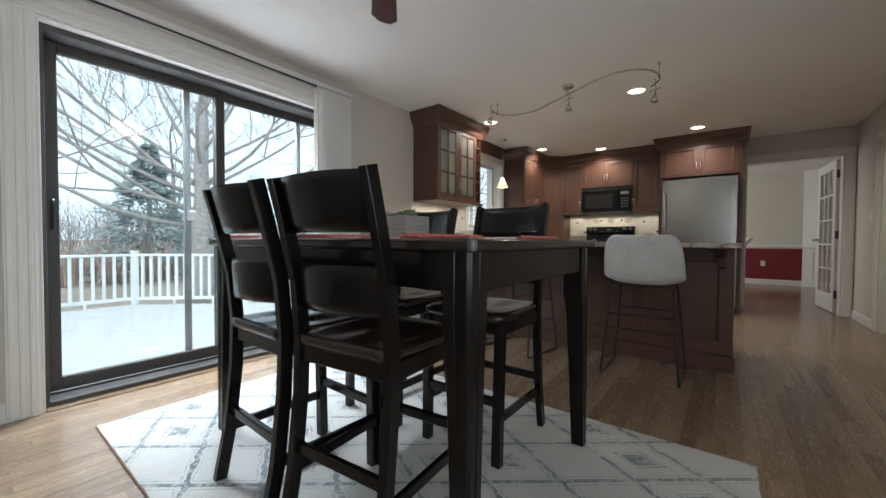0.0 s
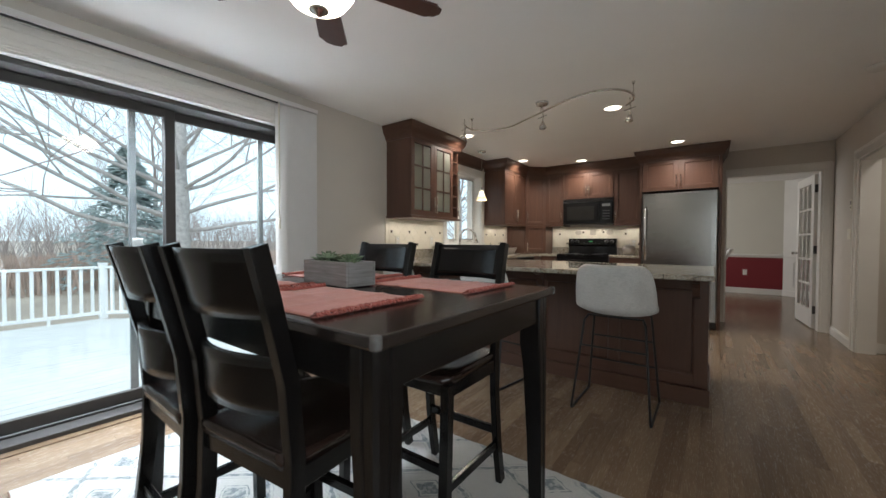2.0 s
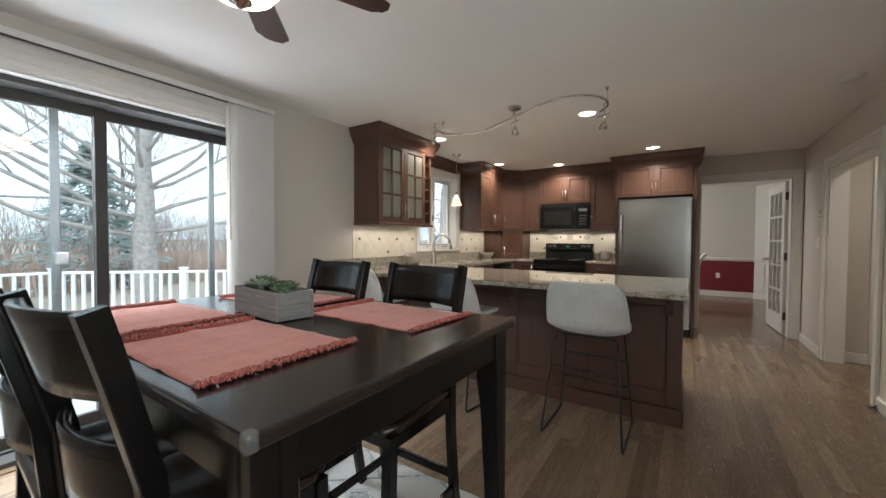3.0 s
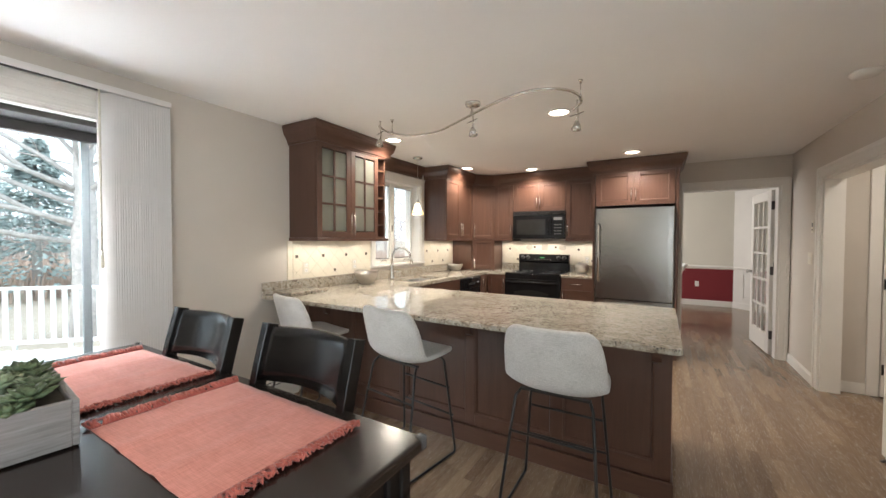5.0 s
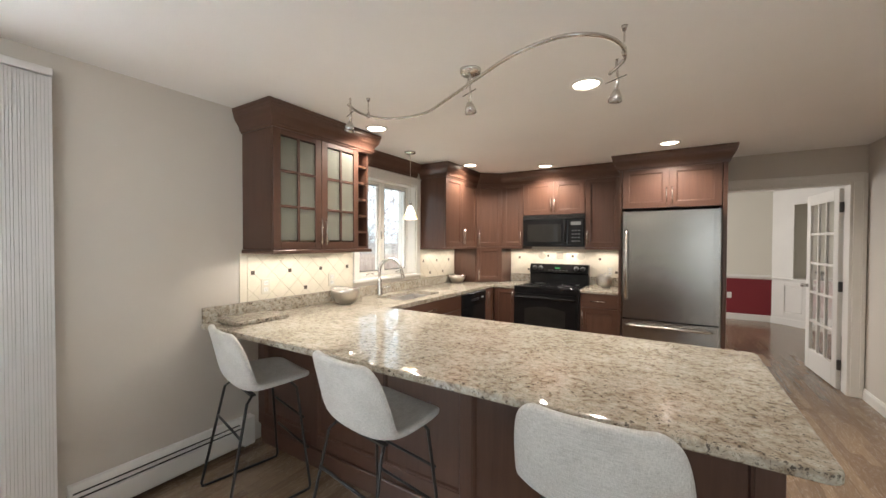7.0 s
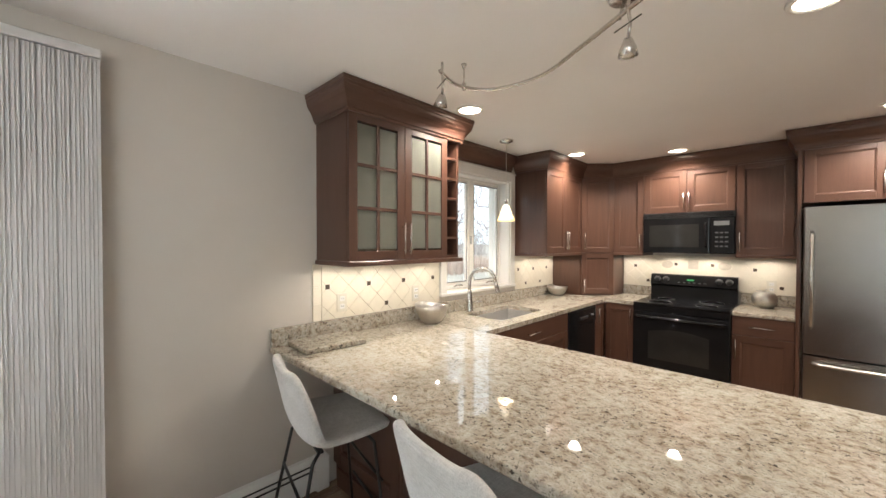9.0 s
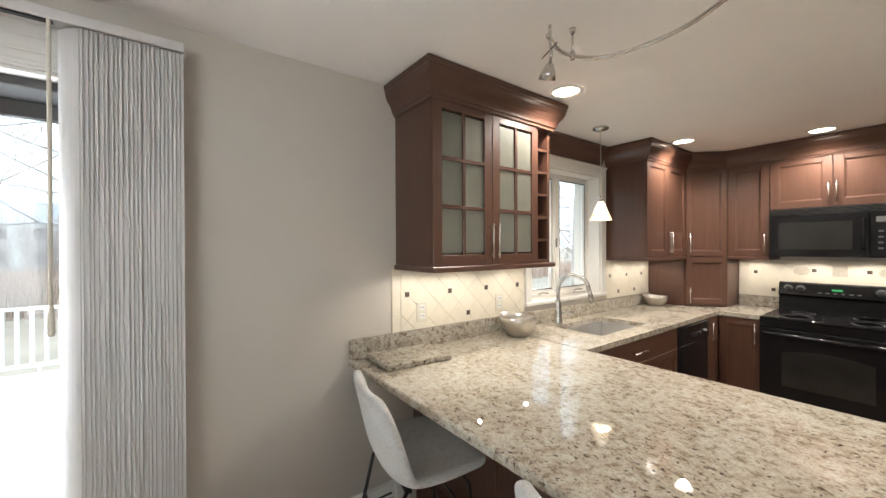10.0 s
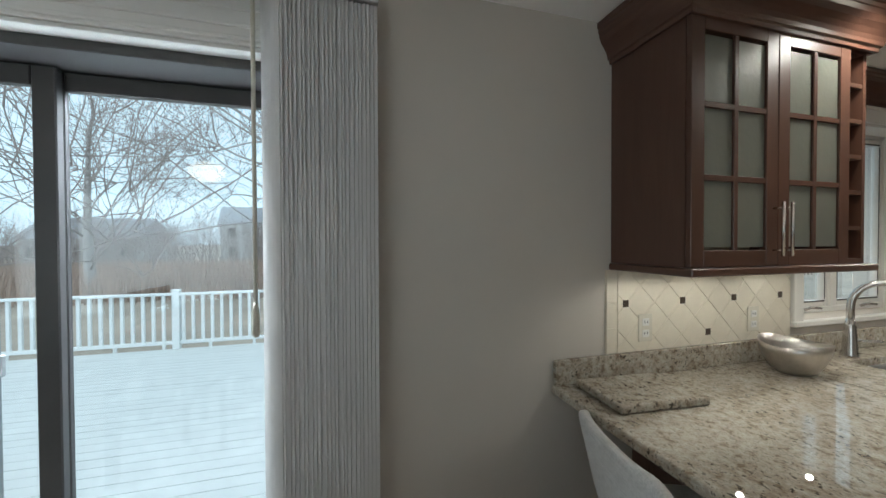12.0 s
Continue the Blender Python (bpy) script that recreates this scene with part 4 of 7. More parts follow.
PW = (BX, 0)
base_unit(PW, WU, WN, 0.595, 3.98, 5.205, "cherry sink base cabinet with false drawer front", True, True, sink=True)
base_unit(PW, WU, WN, 0.595, 5.81, BY - 0.004, "narrow cherry base cabinet in the corner", False)
PNB = (0, BY)
base_unit(PNB, NU, NN, 0.605, BX + 0.03, -1.943, "cherry base cabinet beside the range", False, hu=-1.975)
base_unit(PNB, NU, NN, 0.605, -1.177, -0.784, "cherry base cabinet with a drawer beside the range", True)

# dishwasher
dw = thing("dishwasher", (BX - 0.3, 5.507, 0), "black built-in dishwasher under the granite counter", "dishwasher")
part("body", boxes((WX + 0.02, BX, 5.21, 5.805, 0.02, KT - 0.002)), BLACKMATT, dw)
part("door_panel", boxes((BX + 0.001, BX + 0.025, 5.213, 5.802, 0.12, 0.72), bev=0.004), BLACK, dw, "glossy black door")
cp = part("control_panel", boxes((BX + 0.001, BX + 0.032, 5.213, 5.802, 0.725, 0.868), bev=0.006), BLACK, dw)
part("latch", boxes((BX + 0.033, BX + 0.044, 5.42, 5.60, 0.775, 0.80), bev=0.003), BLACKMATT, cp)
part("dial", turned(lathe(bmesh.new(), [(0.022, 0), (0.022, 0.01), (0.018, 0.014)], (BX + 0.03, 5.70, 0.79), 16), 0, (0, 0, 0)), GREYPRINT, cp, "grey dial")

# ---- counters ----
PF, PB, PE = 2.875, 3.995, 0.065


def slab_edges(ob):
    m = ob.modifiers.new("edge", "BEVEL")
    m.width, m.segments, m.limit_method = 0.008, 3, "ANGLE"
    return ob


ct = thing("granite_counter", (WX + 0.4, 4.4, COUNTER), "polished speckled cream and brown granite counter with peninsula", "counter")
r = 0.035
outline = [(WX + 0.002, PF), (PE - r, PF)] + [(PE - r + r * math.sin(a), PF + r - r * math.cos(a)) for a in (0.4, 0.8, 1.2)] + [(PE, PF + r), (PE, PB - r)] + \
          [(PE - r + r * math.cos(a), PB - r + r * math.sin(a)) for a in (0.4, 0.8, 1.2)] + [(PE - r, PB)]
SX0, SX1, SY0, SY1 = -2.715, -2.355, 4.36, 4.98
CE = BX + 0.03
bm = bmesh.new()
z0, z1 = COUNTER - 0.034, COUNTER
# built as strips round the sink so that the hole goes through
prism(bm, outline + [(WX + 0.002, PB)], z0, z1)
slab_edges(part("peninsula_top", bm, GRANITE, ct))
for r_ in ((WX + 0.002, CE, PB + 0.0005, SY0), (WX + 0.002, SX0, SY0, SY1), (SX1, CE, SY0, SY1), (WX + 0.002, CE, SY1, BY - 0.03), (WX + 0.002, -1.943, BY - 0.03, NY - 0.002)):
    part("top_section", boxes((*r_, z0, z1)), GRANITE, ct)
slab_edges(part("side_top", boxes((-1.177, -0.784, BY - 0.03, NY - 0.002, z0, z1)), GRANITE, ct))
bm = boxes((WX + 0.002, WX + 0.024, PF + 0.005, 6.10, COUNTER + 0.0005, COUNTER + 0.10), bev=0.003)
part("upstand", bm, GRANITE, ct)
part("upstand", boxes((-2.25, -1.945, NY - 0.024, NY - 0.002, COUNTER + 0.0005, COUNTER + 0.10), bev=0.003), GRANITE, ct)
part("upstand", boxes((-1.175, -0.784, NY - 0.024, NY - 0.002, COUNTER + 0.0005, COUNTER + 0.10), bev=0.003), GRANITE, ct)
# sink
sk = thing("sink", ((SX0 + SX1) / 2, (SY0 + SY1) / 2, COUNTER - 0.22), "undermount stainless steel sink set into the granite", "sink")
t = 0.006
part("basin", boxes((SX0 - 0.01, SX0 + t, SY0 - 0.01, SY1 + 0.01, COUNTER - 0.22, z0 - 0.001), (SX1 - t, SX1 + 0.01, SY0 - 0.01, SY1 + 0.01, COUNTER - 0.22, z0 - 0.001), (SX0 + t, SX1 - t, SY0 - 0.01, SY0 + t, COUNTER - 0.22, z0 - 0.001),
                    (SX0 + t, SX1 - t, SY1 - t, SY1 + 0.01, COUNTER - 0.22, z0 - 0.001), (SX0 - 0.01, SX1 + 0.01, SY0 - 0.01, SY1 + 0.01, COUNTER - 0.228, COUNTER - 0.2205)), SINKSTEEL, sk)
part("drain", lathe(bmesh.new(), [(0.045, 0), (0.045, 0.004), (0.03, 0.003), (0.012, 0.006)], ((SX0 + SX1) / 2, (SY0 + SY1) / 2, COUNTER - 0.2195), 20), NICKEL, sk, "", True)
# faucet
fx, fy = -2.765, 4.475
fc = thing("faucet", (fx, fy, COUNTER), "brushed nickel gooseneck kitchen faucet with side lever", "faucet")
part("base", lathe(bmesh.new(), [(0.034, 0), (0.034, 0.008), (0.031, 0.02), (0.026, 0.09), (0.021, 0.15), (0.0145, 0.19)], (fx, fy, COUNTER + 0.0005), 20), NICKEL, fc, "", True)
dx, dy = 0.80, 0.60
pts = [(fx, fy, COUNTER + 0.12), (fx, fy, COUNTER + 0.24)]
for k in range(1, 13):
    a = math.pi * k / 12.6
    o = 0.108 * (1 - math.cos(a))
    pts.append((fx + dx * o, fy + dy * o, COUNTER + 0.24 + 0.125 * math.sin(a)))
part("spout", tube(bmesh.new(), pts, 0.0155, 12), NICKEL, fc, "", True)
e = Vector(pts[-1])
dn = (e - Vector(pts[-2])).normalized()
part("spray_head", tube(bmesh.new(), [e, e + dn * 0.03, e + dn * 0.09], 0.015, 12, radii=[0.014, 0.017, 0.0185]), NICKEL, fc, "", True)
part("lever", tube(bmesh.new(), [(fx + 0.015, fy + 0.012, COUNTER + 0.075), (fx + 0.035, fy + 0.028, COUNTER + 0.08), (fx + 0.09, fy + 0.06, COUNTER + 0.088)], 0.007, 8), NICKEL, fc, "", True)

# ---- peninsula body ----
QF, QE = 3.262, 0.035
pb = thing("peninsula_base", (-1.4, 3.6, 0), "cherry panelled peninsula base with skirting and corbels", "cabinet")
part("body", boxes((WX + 0.002, QE, QF + 0.02, PB - 0.04, 0.0, KT)), CHERRY, pb)
sts = [WX + 0.002, -2.25, -1.69, -1.13, -0.55, QE]
for k, u in enumerate(sts):
    w = 0.07 if k not in (0, len(sts) - 1) else 0.08
    a = u if k == 0 else (u - w if k == len(sts) - 1 else u - w / 2)
    part("stile", boxes((a, a + w, QF, QF + 0.02, 0.12, KT), bev=0.002), CHERRY, pb)
for a, b in zip(sts, sts[1:]):
    a2 = a + (0.08 if a == sts[0] else 0.035)
    b2 = b - (0.08 if b == sts[-1] else 0.035)
    part("rail", boxes((a2, b2, QF, QF + 0.019, KT - 0.09, KT), bev=0.002), CHERRY_X, pb)
    part("rail", boxes((a2, b2, QF, QF + 0.019, 0.12, 0.20), bev=0.002), CHERRY_X, pb)
    part("panel_bead", bead_ring((0, QF + 0.02), NU, NN, a2, b2, 0.20, KT - 0.09, 0.014, 0.0005, 0.014), CHERRY, pb)
part("skirting", boxes((WX + 0.07, QE + 0.012, QF - 0.016, QF, 0.0, 0.115), (QE, QE + 0.012, QF, PB - 0.05, 0.0, 0.115), bev=0.004), CHERRY_X, pb, "cherry skirting board")
for u in (-2.5, -1.13, -0.035):
    prof = [(QF, KT - 0.001), (QF - 0.15, KT - 0.001), (QF - 0.155, KT - 0.012), (QF - 0.13, KT - 0.03), (QF - 0.08, KT - 0.045), (QF - 0.05, KT - 0.075), (QF - 0.042, KT - 0.11), (QF - 0.03, KT - 0.135), (QF, KT - 0.15)]
    part("corbel", extruded(bmesh.new(), prof, "x", u - 0.022, u + 0.022), CHERRY, pb, "curved cherry corbel")

# ---- kitchen window ----
kw = thing("window_1", (WX - 0.1, (KW0 + KW1) / 2, KWB), "white double casement window over the sink", "window", kind="structure")
xa, xb = WX - 0.17, WX - 0.11
part("window_frame", boxes((xa, xb, KW0, KW0 + 0.02, KWB, KWT), (xa, xb, KW1 - 0.02, KW1, KWB, KWT), (xa, xb, KW0 + 0.03, KW1 - 0.03, KWT - 0.03, KWT), (xa, xb, KW0 + 0.03, KW1 - 0.03, KWB, KWB + 0.03), (xa, xb, (KW0 + KW1) / 2 - 0.025, (KW0 + KW1) / 2 + 0.025, KWB + 0.03, KWT - 0.03), bev=0.003), TRIM, kw)
for a, b in ((KW0 + 0.021, (KW0 + KW1) / 2 - 0.026), ((KW0 + KW1) / 2 + 0.026, KW1 - 0.021)):
    sh = part("casement", boxes((xa + 0.01, xb - 0.012, a, a + 0.028, KWB + 0.031, KWT - 0.031), (xa + 0.01, xb - 0.012, b - 0.028, b, KWB + 0.031, KWT - 0.031), (xa + 0.01, xb - 0.012, a + 0.028, b - 0.028, KWT - 0.059, KWT - 0.031), (xa + 0.01, xb - 0.012, a + 0.028, b - 0.028, KWB + 0.031, KWB + 0.059), bev=0.003), TRIM, kw)
    part("gasket", boxes((xb - 0.0125, xb - 0.010, a + 0.024, a + 0.0284, KWB + 0.07, KWT - 0.07), (xb - 0.0125, xb - 0.010, b - 0.0284, b - 0.024, KWB + 0.07, KWT - 0.07), (xb - 0.0125, xb - 0.010, a + 0.028, b - 0.028, KWT - 0.063, KWT - 0.055), (xb - 0.0125, xb - 0.010, a + 0.028, b - 0.028, KWB + 0.055, KWB + 0.063)), BRONZE, sh, "dark glazing gasket")
    g = part("pane", boxes((xa + 0.022, xa + 0.027, a + 0.024, b - 0.024, KWB + 0.055, KWT - 0.055)), GLASS, sh)
    g.visible_shadow = False
    c = (a + b) / 2
    part("crank", tube(bmesh.new(), [(xb + 0.005, c - 0.01, KWB + 0.02), (xb + 0.03, c, KWB + 0.035), (xb + 0.035, c + 0.07, KWB + 0.03)], 0.007, 7), NICKEL, kw, "metal window crank", True)
part("lock_lever", boxes((xb, xb + 0.012, KW0 + 0.44, KW0 + 0.46, 1.48, 1.56), bev=0.003), NICKEL, kw)
part("window_sill", boxes((xb, WX + 0.03, KW0 - 0.075, KW1 + 0.075, KWB - 0.03, KWB - 0.001), bev=0.005), TRIM, kw)
part("reveal", boxes((xb, WX, KW0 + 0.0005, KW0 + 0.012, KWB, KWT), (xb, WX, KW1 - 0.012, KW1 - 0.0005, KWB, KWT), (xb, WX, KW0 + 0.012, KW1 - 0.012, KWT - 0.012, KWT - 0.0005)), TRIM, kw)
bm = bmesh.new()
for r_ in ((KW0 - 0.07, KW0, KWB - 0.03, KWT + 0.07), (KW1, KW1 + 0.07, KWB - 0.03, KWT + 0.07)):
    box(bm, WX + 0.001, WX + 0.02, *r_, bev=0.003)
box(bm, WX + 0.001, WX + 0.02, KW0, KW1, KWT, KWT + 0.07, bev=0.003)
box(bm, WX + 0.001, WX + 0.026, KW0 - 0.08, KW1 + 0.08, KWT + 0.07, KWT + 0.085, bev=0.003)
part("window_casing", bm, TRIM, kw)


# ---- appliances ----
rx0, rx1, ry = -1.939, -1.181, 5.985
rg = thing("electric_range", ((rx0 + rx1) / 2, 6.35, 0), "black freestanding electric range with glass oven door", "range")
part("body", boxes((rx0, rx1, ry + 0.03, NY - 0.03, 0.02, 0.905)), BLACKMATT, rg)
part("cooktop", boxes((rx0, rx1, ry + 0.005, NY - 0.10, 0.906, 0.922), bev=0.005, seg=2), BLACK, rg, "black glass cooktop")
for bx, by, br in ((-1.75, 6.15, 0.10), (-1.37, 6.15, 0.085), (-1.75, 6.42, 0.075), (-1.37, 6.42, 0.10)):
    part("burner_ring", lathe(bmesh.new(), [(br, 0), (br, 0.0006), (br - 0.006, 0.0006), (br - 0.006, 0)], (bx, by, 0.9222), 28), GREYPRINT, rg, "thin grey burner mark")
bg = part("backguard", extruded(bmesh.new(), [(NY - 0.03, 0.90), (NY - 0.105, 0.922), (NY - 0.10, 1.04), (NY - 0.125, 1.06), (NY - 0.095, 1.155), (NY - 0.075, 1.165), (NY - 0.03, 1.165)], "x", rx0 + 0.005, rx1 - 0.005), BLACK, rg, "black control backguard")
for kx in (rx0 + 0.07, rx0 + 0.15, rx1 - 0.15, rx1 - 0.07):
    bm = tube(bmesh.new(), [(kx, NY - 0.112, 1.11), (kx, NY - 0.135, 1.103), (kx, NY - 0.140, 1.102)], 0.02, 16, radii=[0.025, 0.022, 0.02])
    kn = part("knob", bm, BLACKMATT, bg, "round black knob", True)
    part("dial_mark", tube(bmesh.new(), [(kx, NY - 0.1085, 1.1135), (kx, NY - 0.1115, 1.1125)], 0.033, 20), GREYPRINT, bg, "grey dial ring", True)
part("clock", boxes((-1.60, -1.54, NY - 0.116, NY - 0.111, 1.108, 1.122)), DIGITS, bg, "green lit clock digits")
bm = bmesh.new()
for k in range(6):
    box(bm, -1.68 + 0.045 * k, -1.66 + 0.045 * k, NY - 0.124, NY - 0.119, 1.085, 1.091)
part("keys", bm, GREYPRINT, bg, "small grey key marks")
part("front_rail", boxes((rx0, rx1, ry + 0.008, ry + 0.03, 0.84, 0.905), bev=0.004), BLACK, rg)
od = part("oven_door", boxes((rx0 + 0.003, rx1 - 0.003, ry - 0.01, ry + 0.029, 0.25, 0.835), bev=0.006, seg=2), BLACK, rg, "black gloss oven door")
ow = [(-1.80, 0.40), (-1.32, 0.40), (-1.32, 0.66)] + [(-1.32 - 0.48 * k / 8, 0.66 + 0.035 * math.sin(math.pi * k / 8)) for k in range(1, 8)] + [(-1.80, 0.66)]
part("oven_window", extruded(bmesh.new(), ow, "y", ry - 0.0135, ry - 0.0102), OVENGLASS, od, "dark grey oven window")
part("oven_handle", tube(bmesh.new(), [(rx0 + 0.03, ry - 0.01, 0.80), (rx0 + 0.05, ry - 0.055, 0.80), (rx1 - 0.05, ry - 0.055, 0.80), (rx1 - 0.03, ry - 0.01, 0.80)], 0.013, 10), BLACK, od, "black tubular handle", True)
part("storage_drawer", boxes((rx0 + 0.003, rx1 - 0.003, ry - 0.006, ry + 0.029, 0.06, 0.243), bev=0.005), BLACK, rg)

mw = thing("microwave", (-1.565, 6.5, UB), "black over-range microwave under the cherry cabinet", "microwave")
my = 6.30
mx0, mx1 = -1.942, -1.188
part("body", boxes((mx0, mx1, my + 0.03, NY, 1.395, 1.792)), BLACKMATT, mw)
bm = bmesh.new()
for k in range(5):
    box(bm, mx0, mx1, my + 0.004 * (k % 2), my + 0.029, 1.742 + 0.01 * k, 1.750 + 0.01 * k, bev=0.001)
part("vent_grille", bm, BLACKMATT, mw, "slotted black vent")
md = part("door", boxes((mx0, mx1 - 0.19, my, my + 0.029, 1.40, 1.738), bev=0.006, seg=2), BLACK, mw, "black gloss door")
part("window", boxes((mx0 + 0.06, mx1 - 0.27, my - 0.003, my - 0.0003, 1.455, 1.675), bev=0.001), OVENGLASS, md, "grey screened window")
part("door_handle", tube(bmesh.new(), [(mx1 - 0.215, my - 0.001, 1.46), (mx1 - 0.215, my - 0.03, 1.475), (mx1 - 0.215, my - 0.036, 1.57), (mx1 - 0.215, my - 0.03, 1.675), (mx1 - 0.215, my - 0.001, 1.69)], 0.010, 8), BLACK, md, "black bowed handle", True)
mp = part("control_panel", boxes((mx1 - 0.188, mx1, my, my + 0.029, 1.40, 1.738), bev=0.005), BLACK, mw)
part("display", boxes((mx1 - 0.155, mx1 - 0.04, my - 0.002, my - 0.0003, 1.66, 1.70)), GREYPRINT, mp, "grey display bar")
for i in range(3):
    for k in range(4):
        part("key", boxes((mx1 - 0.145 + 0.036 * i, mx1 - 0.12 + 0.036 * i, my - 0.0015, my - 0.0003, 1.46 + 0.042 * k, 1.473 + 0.042 * k)), KEYPRINT, mp)

fr = thing("refrigerator", (-0.325, 6.35, 0), "stainless steel bottom-freezer refrigerator between cherry panels", "refrigerator")
fa, fb, fy0 = -0.745, 0.092, 5.965
part("body", boxes((fa + 0.005, fb - 0.005, fy0 + 0.075, NY - 0.03, 0.03, 1.755)), BLACKMATT, fr, "dark grey cabinet")


def bowed(bm, x0, x1, yf, yb, z0, z1, bow=0.012, n=14):
    pts = [(x0 + (x1 - x0) * k / n, yf - bow * (1 - (2 * k / n - 1) ** 2)) for k in range(n + 1)]
    prism(bm, [(x0 + 0.0, yb)] + [(x0, yf + 0.012), (x0 + 0.008, yf + 0.001)] + pts[1:-1] + [(x1 - 0.008, yf + 0.001), (x1, yf + 0.012), (x1, yb)], z0, z1)
    return bm


d1 = part("fridge_door", bowed(bmesh.new(), fa, fb, fy0, fy0 + 0.07, 0.668, 1.765), STEEL, fr, "brushed stainless upper door")
part("door_handle", tube(bmesh.new(), [(fa + 0.045, fy0 - 0.002, 0.86), (fa + 0.045, fy0 - 0.05, 0.89), (fa + 0.045, fy0 - 0.058, 1.2), (fa + 0.045, fy0 - 0.05, 1.55), (fa + 0.045, fy0 - 0.002, 1.58)], 0.012, 10), NICKEL, d1, "polished steel handle", True)
d2 = part("freezer_drawer", bowed(bmesh.new(), fa, fb, fy0, fy0 + 0.07, 0.10, 0.655), STEEL, fr, "brushed stainless freezer drawer")
part("drawer_handle", tube(bmesh.new(), [(fa + 0.06, fy0 - 0.002, 0.60), (fa + 0.09, fy0 - 0.055, 0.605), ((fa + fb) / 2, fy0 - 0.075, 0.612), (fb - 0.09, fy0 - 0.055, 0.605), (fb - 0.06, fy0 - 0.002, 0.60)], 0.013, 10), NICKEL, d2, "polished steel handle", True)
part("toe_grille", boxes((fa + 0.01, fb - 0.01, fy0 + 0.03, fy0 + 0.07, 0.015, 0.095)), BLACKMATT, fr)

# ---- ceiling lamps ----
for cx, cy in CANS:
    cl = thing("ceiling_downlight", (cx, cy, CEIL), "round recessed ceiling downlight, lit warm white", "downlight", "recessed downlights")
    part("trim_ring", lathe(bmesh.new(), [(0.092, 0), (0.090, -0.006), (0.074, -0.009), (0.072, 0)], (cx, cy, CEIL - 0.0005), 32), WHITEPLASTIC, cl, "", True)
    part("lens", lathe(bmesh.new(), [(0.0715, -0.001), (0.06, -0.004), (0.02, -0.006)], (cx, cy, CEIL - 0.0008), 28), LENS, cl, "glowing lens", True)

TZ = 2.25
tr = thing("monorail_track_light", (-1.2, 3.46, CEIL), "curved satin nickel monorail track light hung from the ceiling", "track light")
ctrl = [(-1.915, 3.25), (-1.955, 3.42), (-1.86, 3.57), (-1.62, 3.60), (-1.386, 3.487), (-1.12, 3.335), (-0.884, 3.21), (-0.68, 3.17), (-0.54, 3.235), (-0.472, 3.36), (-0.475, 3.50), (-0.55, 3.62)]
pts = []
for i in range(len(ctrl) - 1):
    p0, p1, p2, p3 = (Vector(ctrl[max(0, min(len(ctrl) - 1, k))]) for k in (i - 1, i, i + 1, i + 2))
    for s in range(6):
        u = s / 6
        q = 0.5 * (2 * p1 + (p2 - p0) * u + (2 * p0 - 5 * p1 + 4 * p2 - p3) * u * u + (3 * p1 - p0 - 3 * p2 + p3) * u ** 3)
        pts.append((q.x, q.y, TZ))
pts.append((*ctrl[-1], TZ))
part("rail", tube(bmesh.new(), pts, 0.008, 8), NICKEL, tr, "", True)
part("canopy", lathe(bmesh.new(), [(0.057, 0), (0.057, -0.01), (0.05, -0.022), (0.01, -0.026)], (-1.21, 3.447, CEIL - 0.0005), 28), NICKEL, tr, "", True)
part("canopy_stem", tube(bmesh.new(), [(-1.21, 3.447, CEIL - 0.02), (-1.21, 3.40, TZ)], 0.006, 8), NICKEL, tr, "", True)
for sx, sy in ((-1.948, 3.452), (-0.468, 3.43)):
    sp = part("standoff", tube(bmesh.new(), [(sx, sy, CEIL), (sx, sy, TZ)], 0.004, 6), NICKEL, tr, "", True)
    part("standoff_cup", lathe(bmesh.new(), [(0.014, 0), (0.008, -0.018)], (sx, sy, CEIL - 0.0005), 12), NICKEL, sp, "", True)
    part("standoff_clip", lathe(bmesh.new(), [(0.009, 0.018), (0.011, 0.0), (0.009, -0.014)], (sx, sy, TZ), 10), NICKEL, sp, "", True)
for hx, hy, tx, ty in ((-1.918, 3.268, -2.5, 3.6), (-1.17, 3.362, -1.5, 4.4), (-0.515, 3.58, -0.8, 4.4)):
    a = Vector((hx, hy, TZ - 0.095))
    d = (Vector((tx, ty, 1.0)) - a).normalized()
    hd = part("lamp_head", tube(bmesh.new(), [a, a + d * 0.03, a + d * 0.055], 0.02, 18, radii=[0.012, 0.026, 0.032]), NICKEL, tr, "flared metal lamp head", True)
    part("lamp_stem", tube(bmesh.new(), [(hx, hy, TZ + 0.045), (hx, hy, TZ), (hx + 0.006, hy, TZ - 0.05), a], 0.006, 8), NICKEL, hd, "", True)
    part("aiming_arm", tube(bmesh.new(), [(hx - 0.05, hy + 0.02, TZ - 0.05), (hx + 0.045, hy - 0.02, TZ - 0.045)], 0.0025, 6), BLACKMETAL, hd, "", True)
    part("bulb", tube(bmesh.new(), [a + d * 0.046, a + d * 0.05], 0.025, 16), LENS, hd, "lit lamp", True)

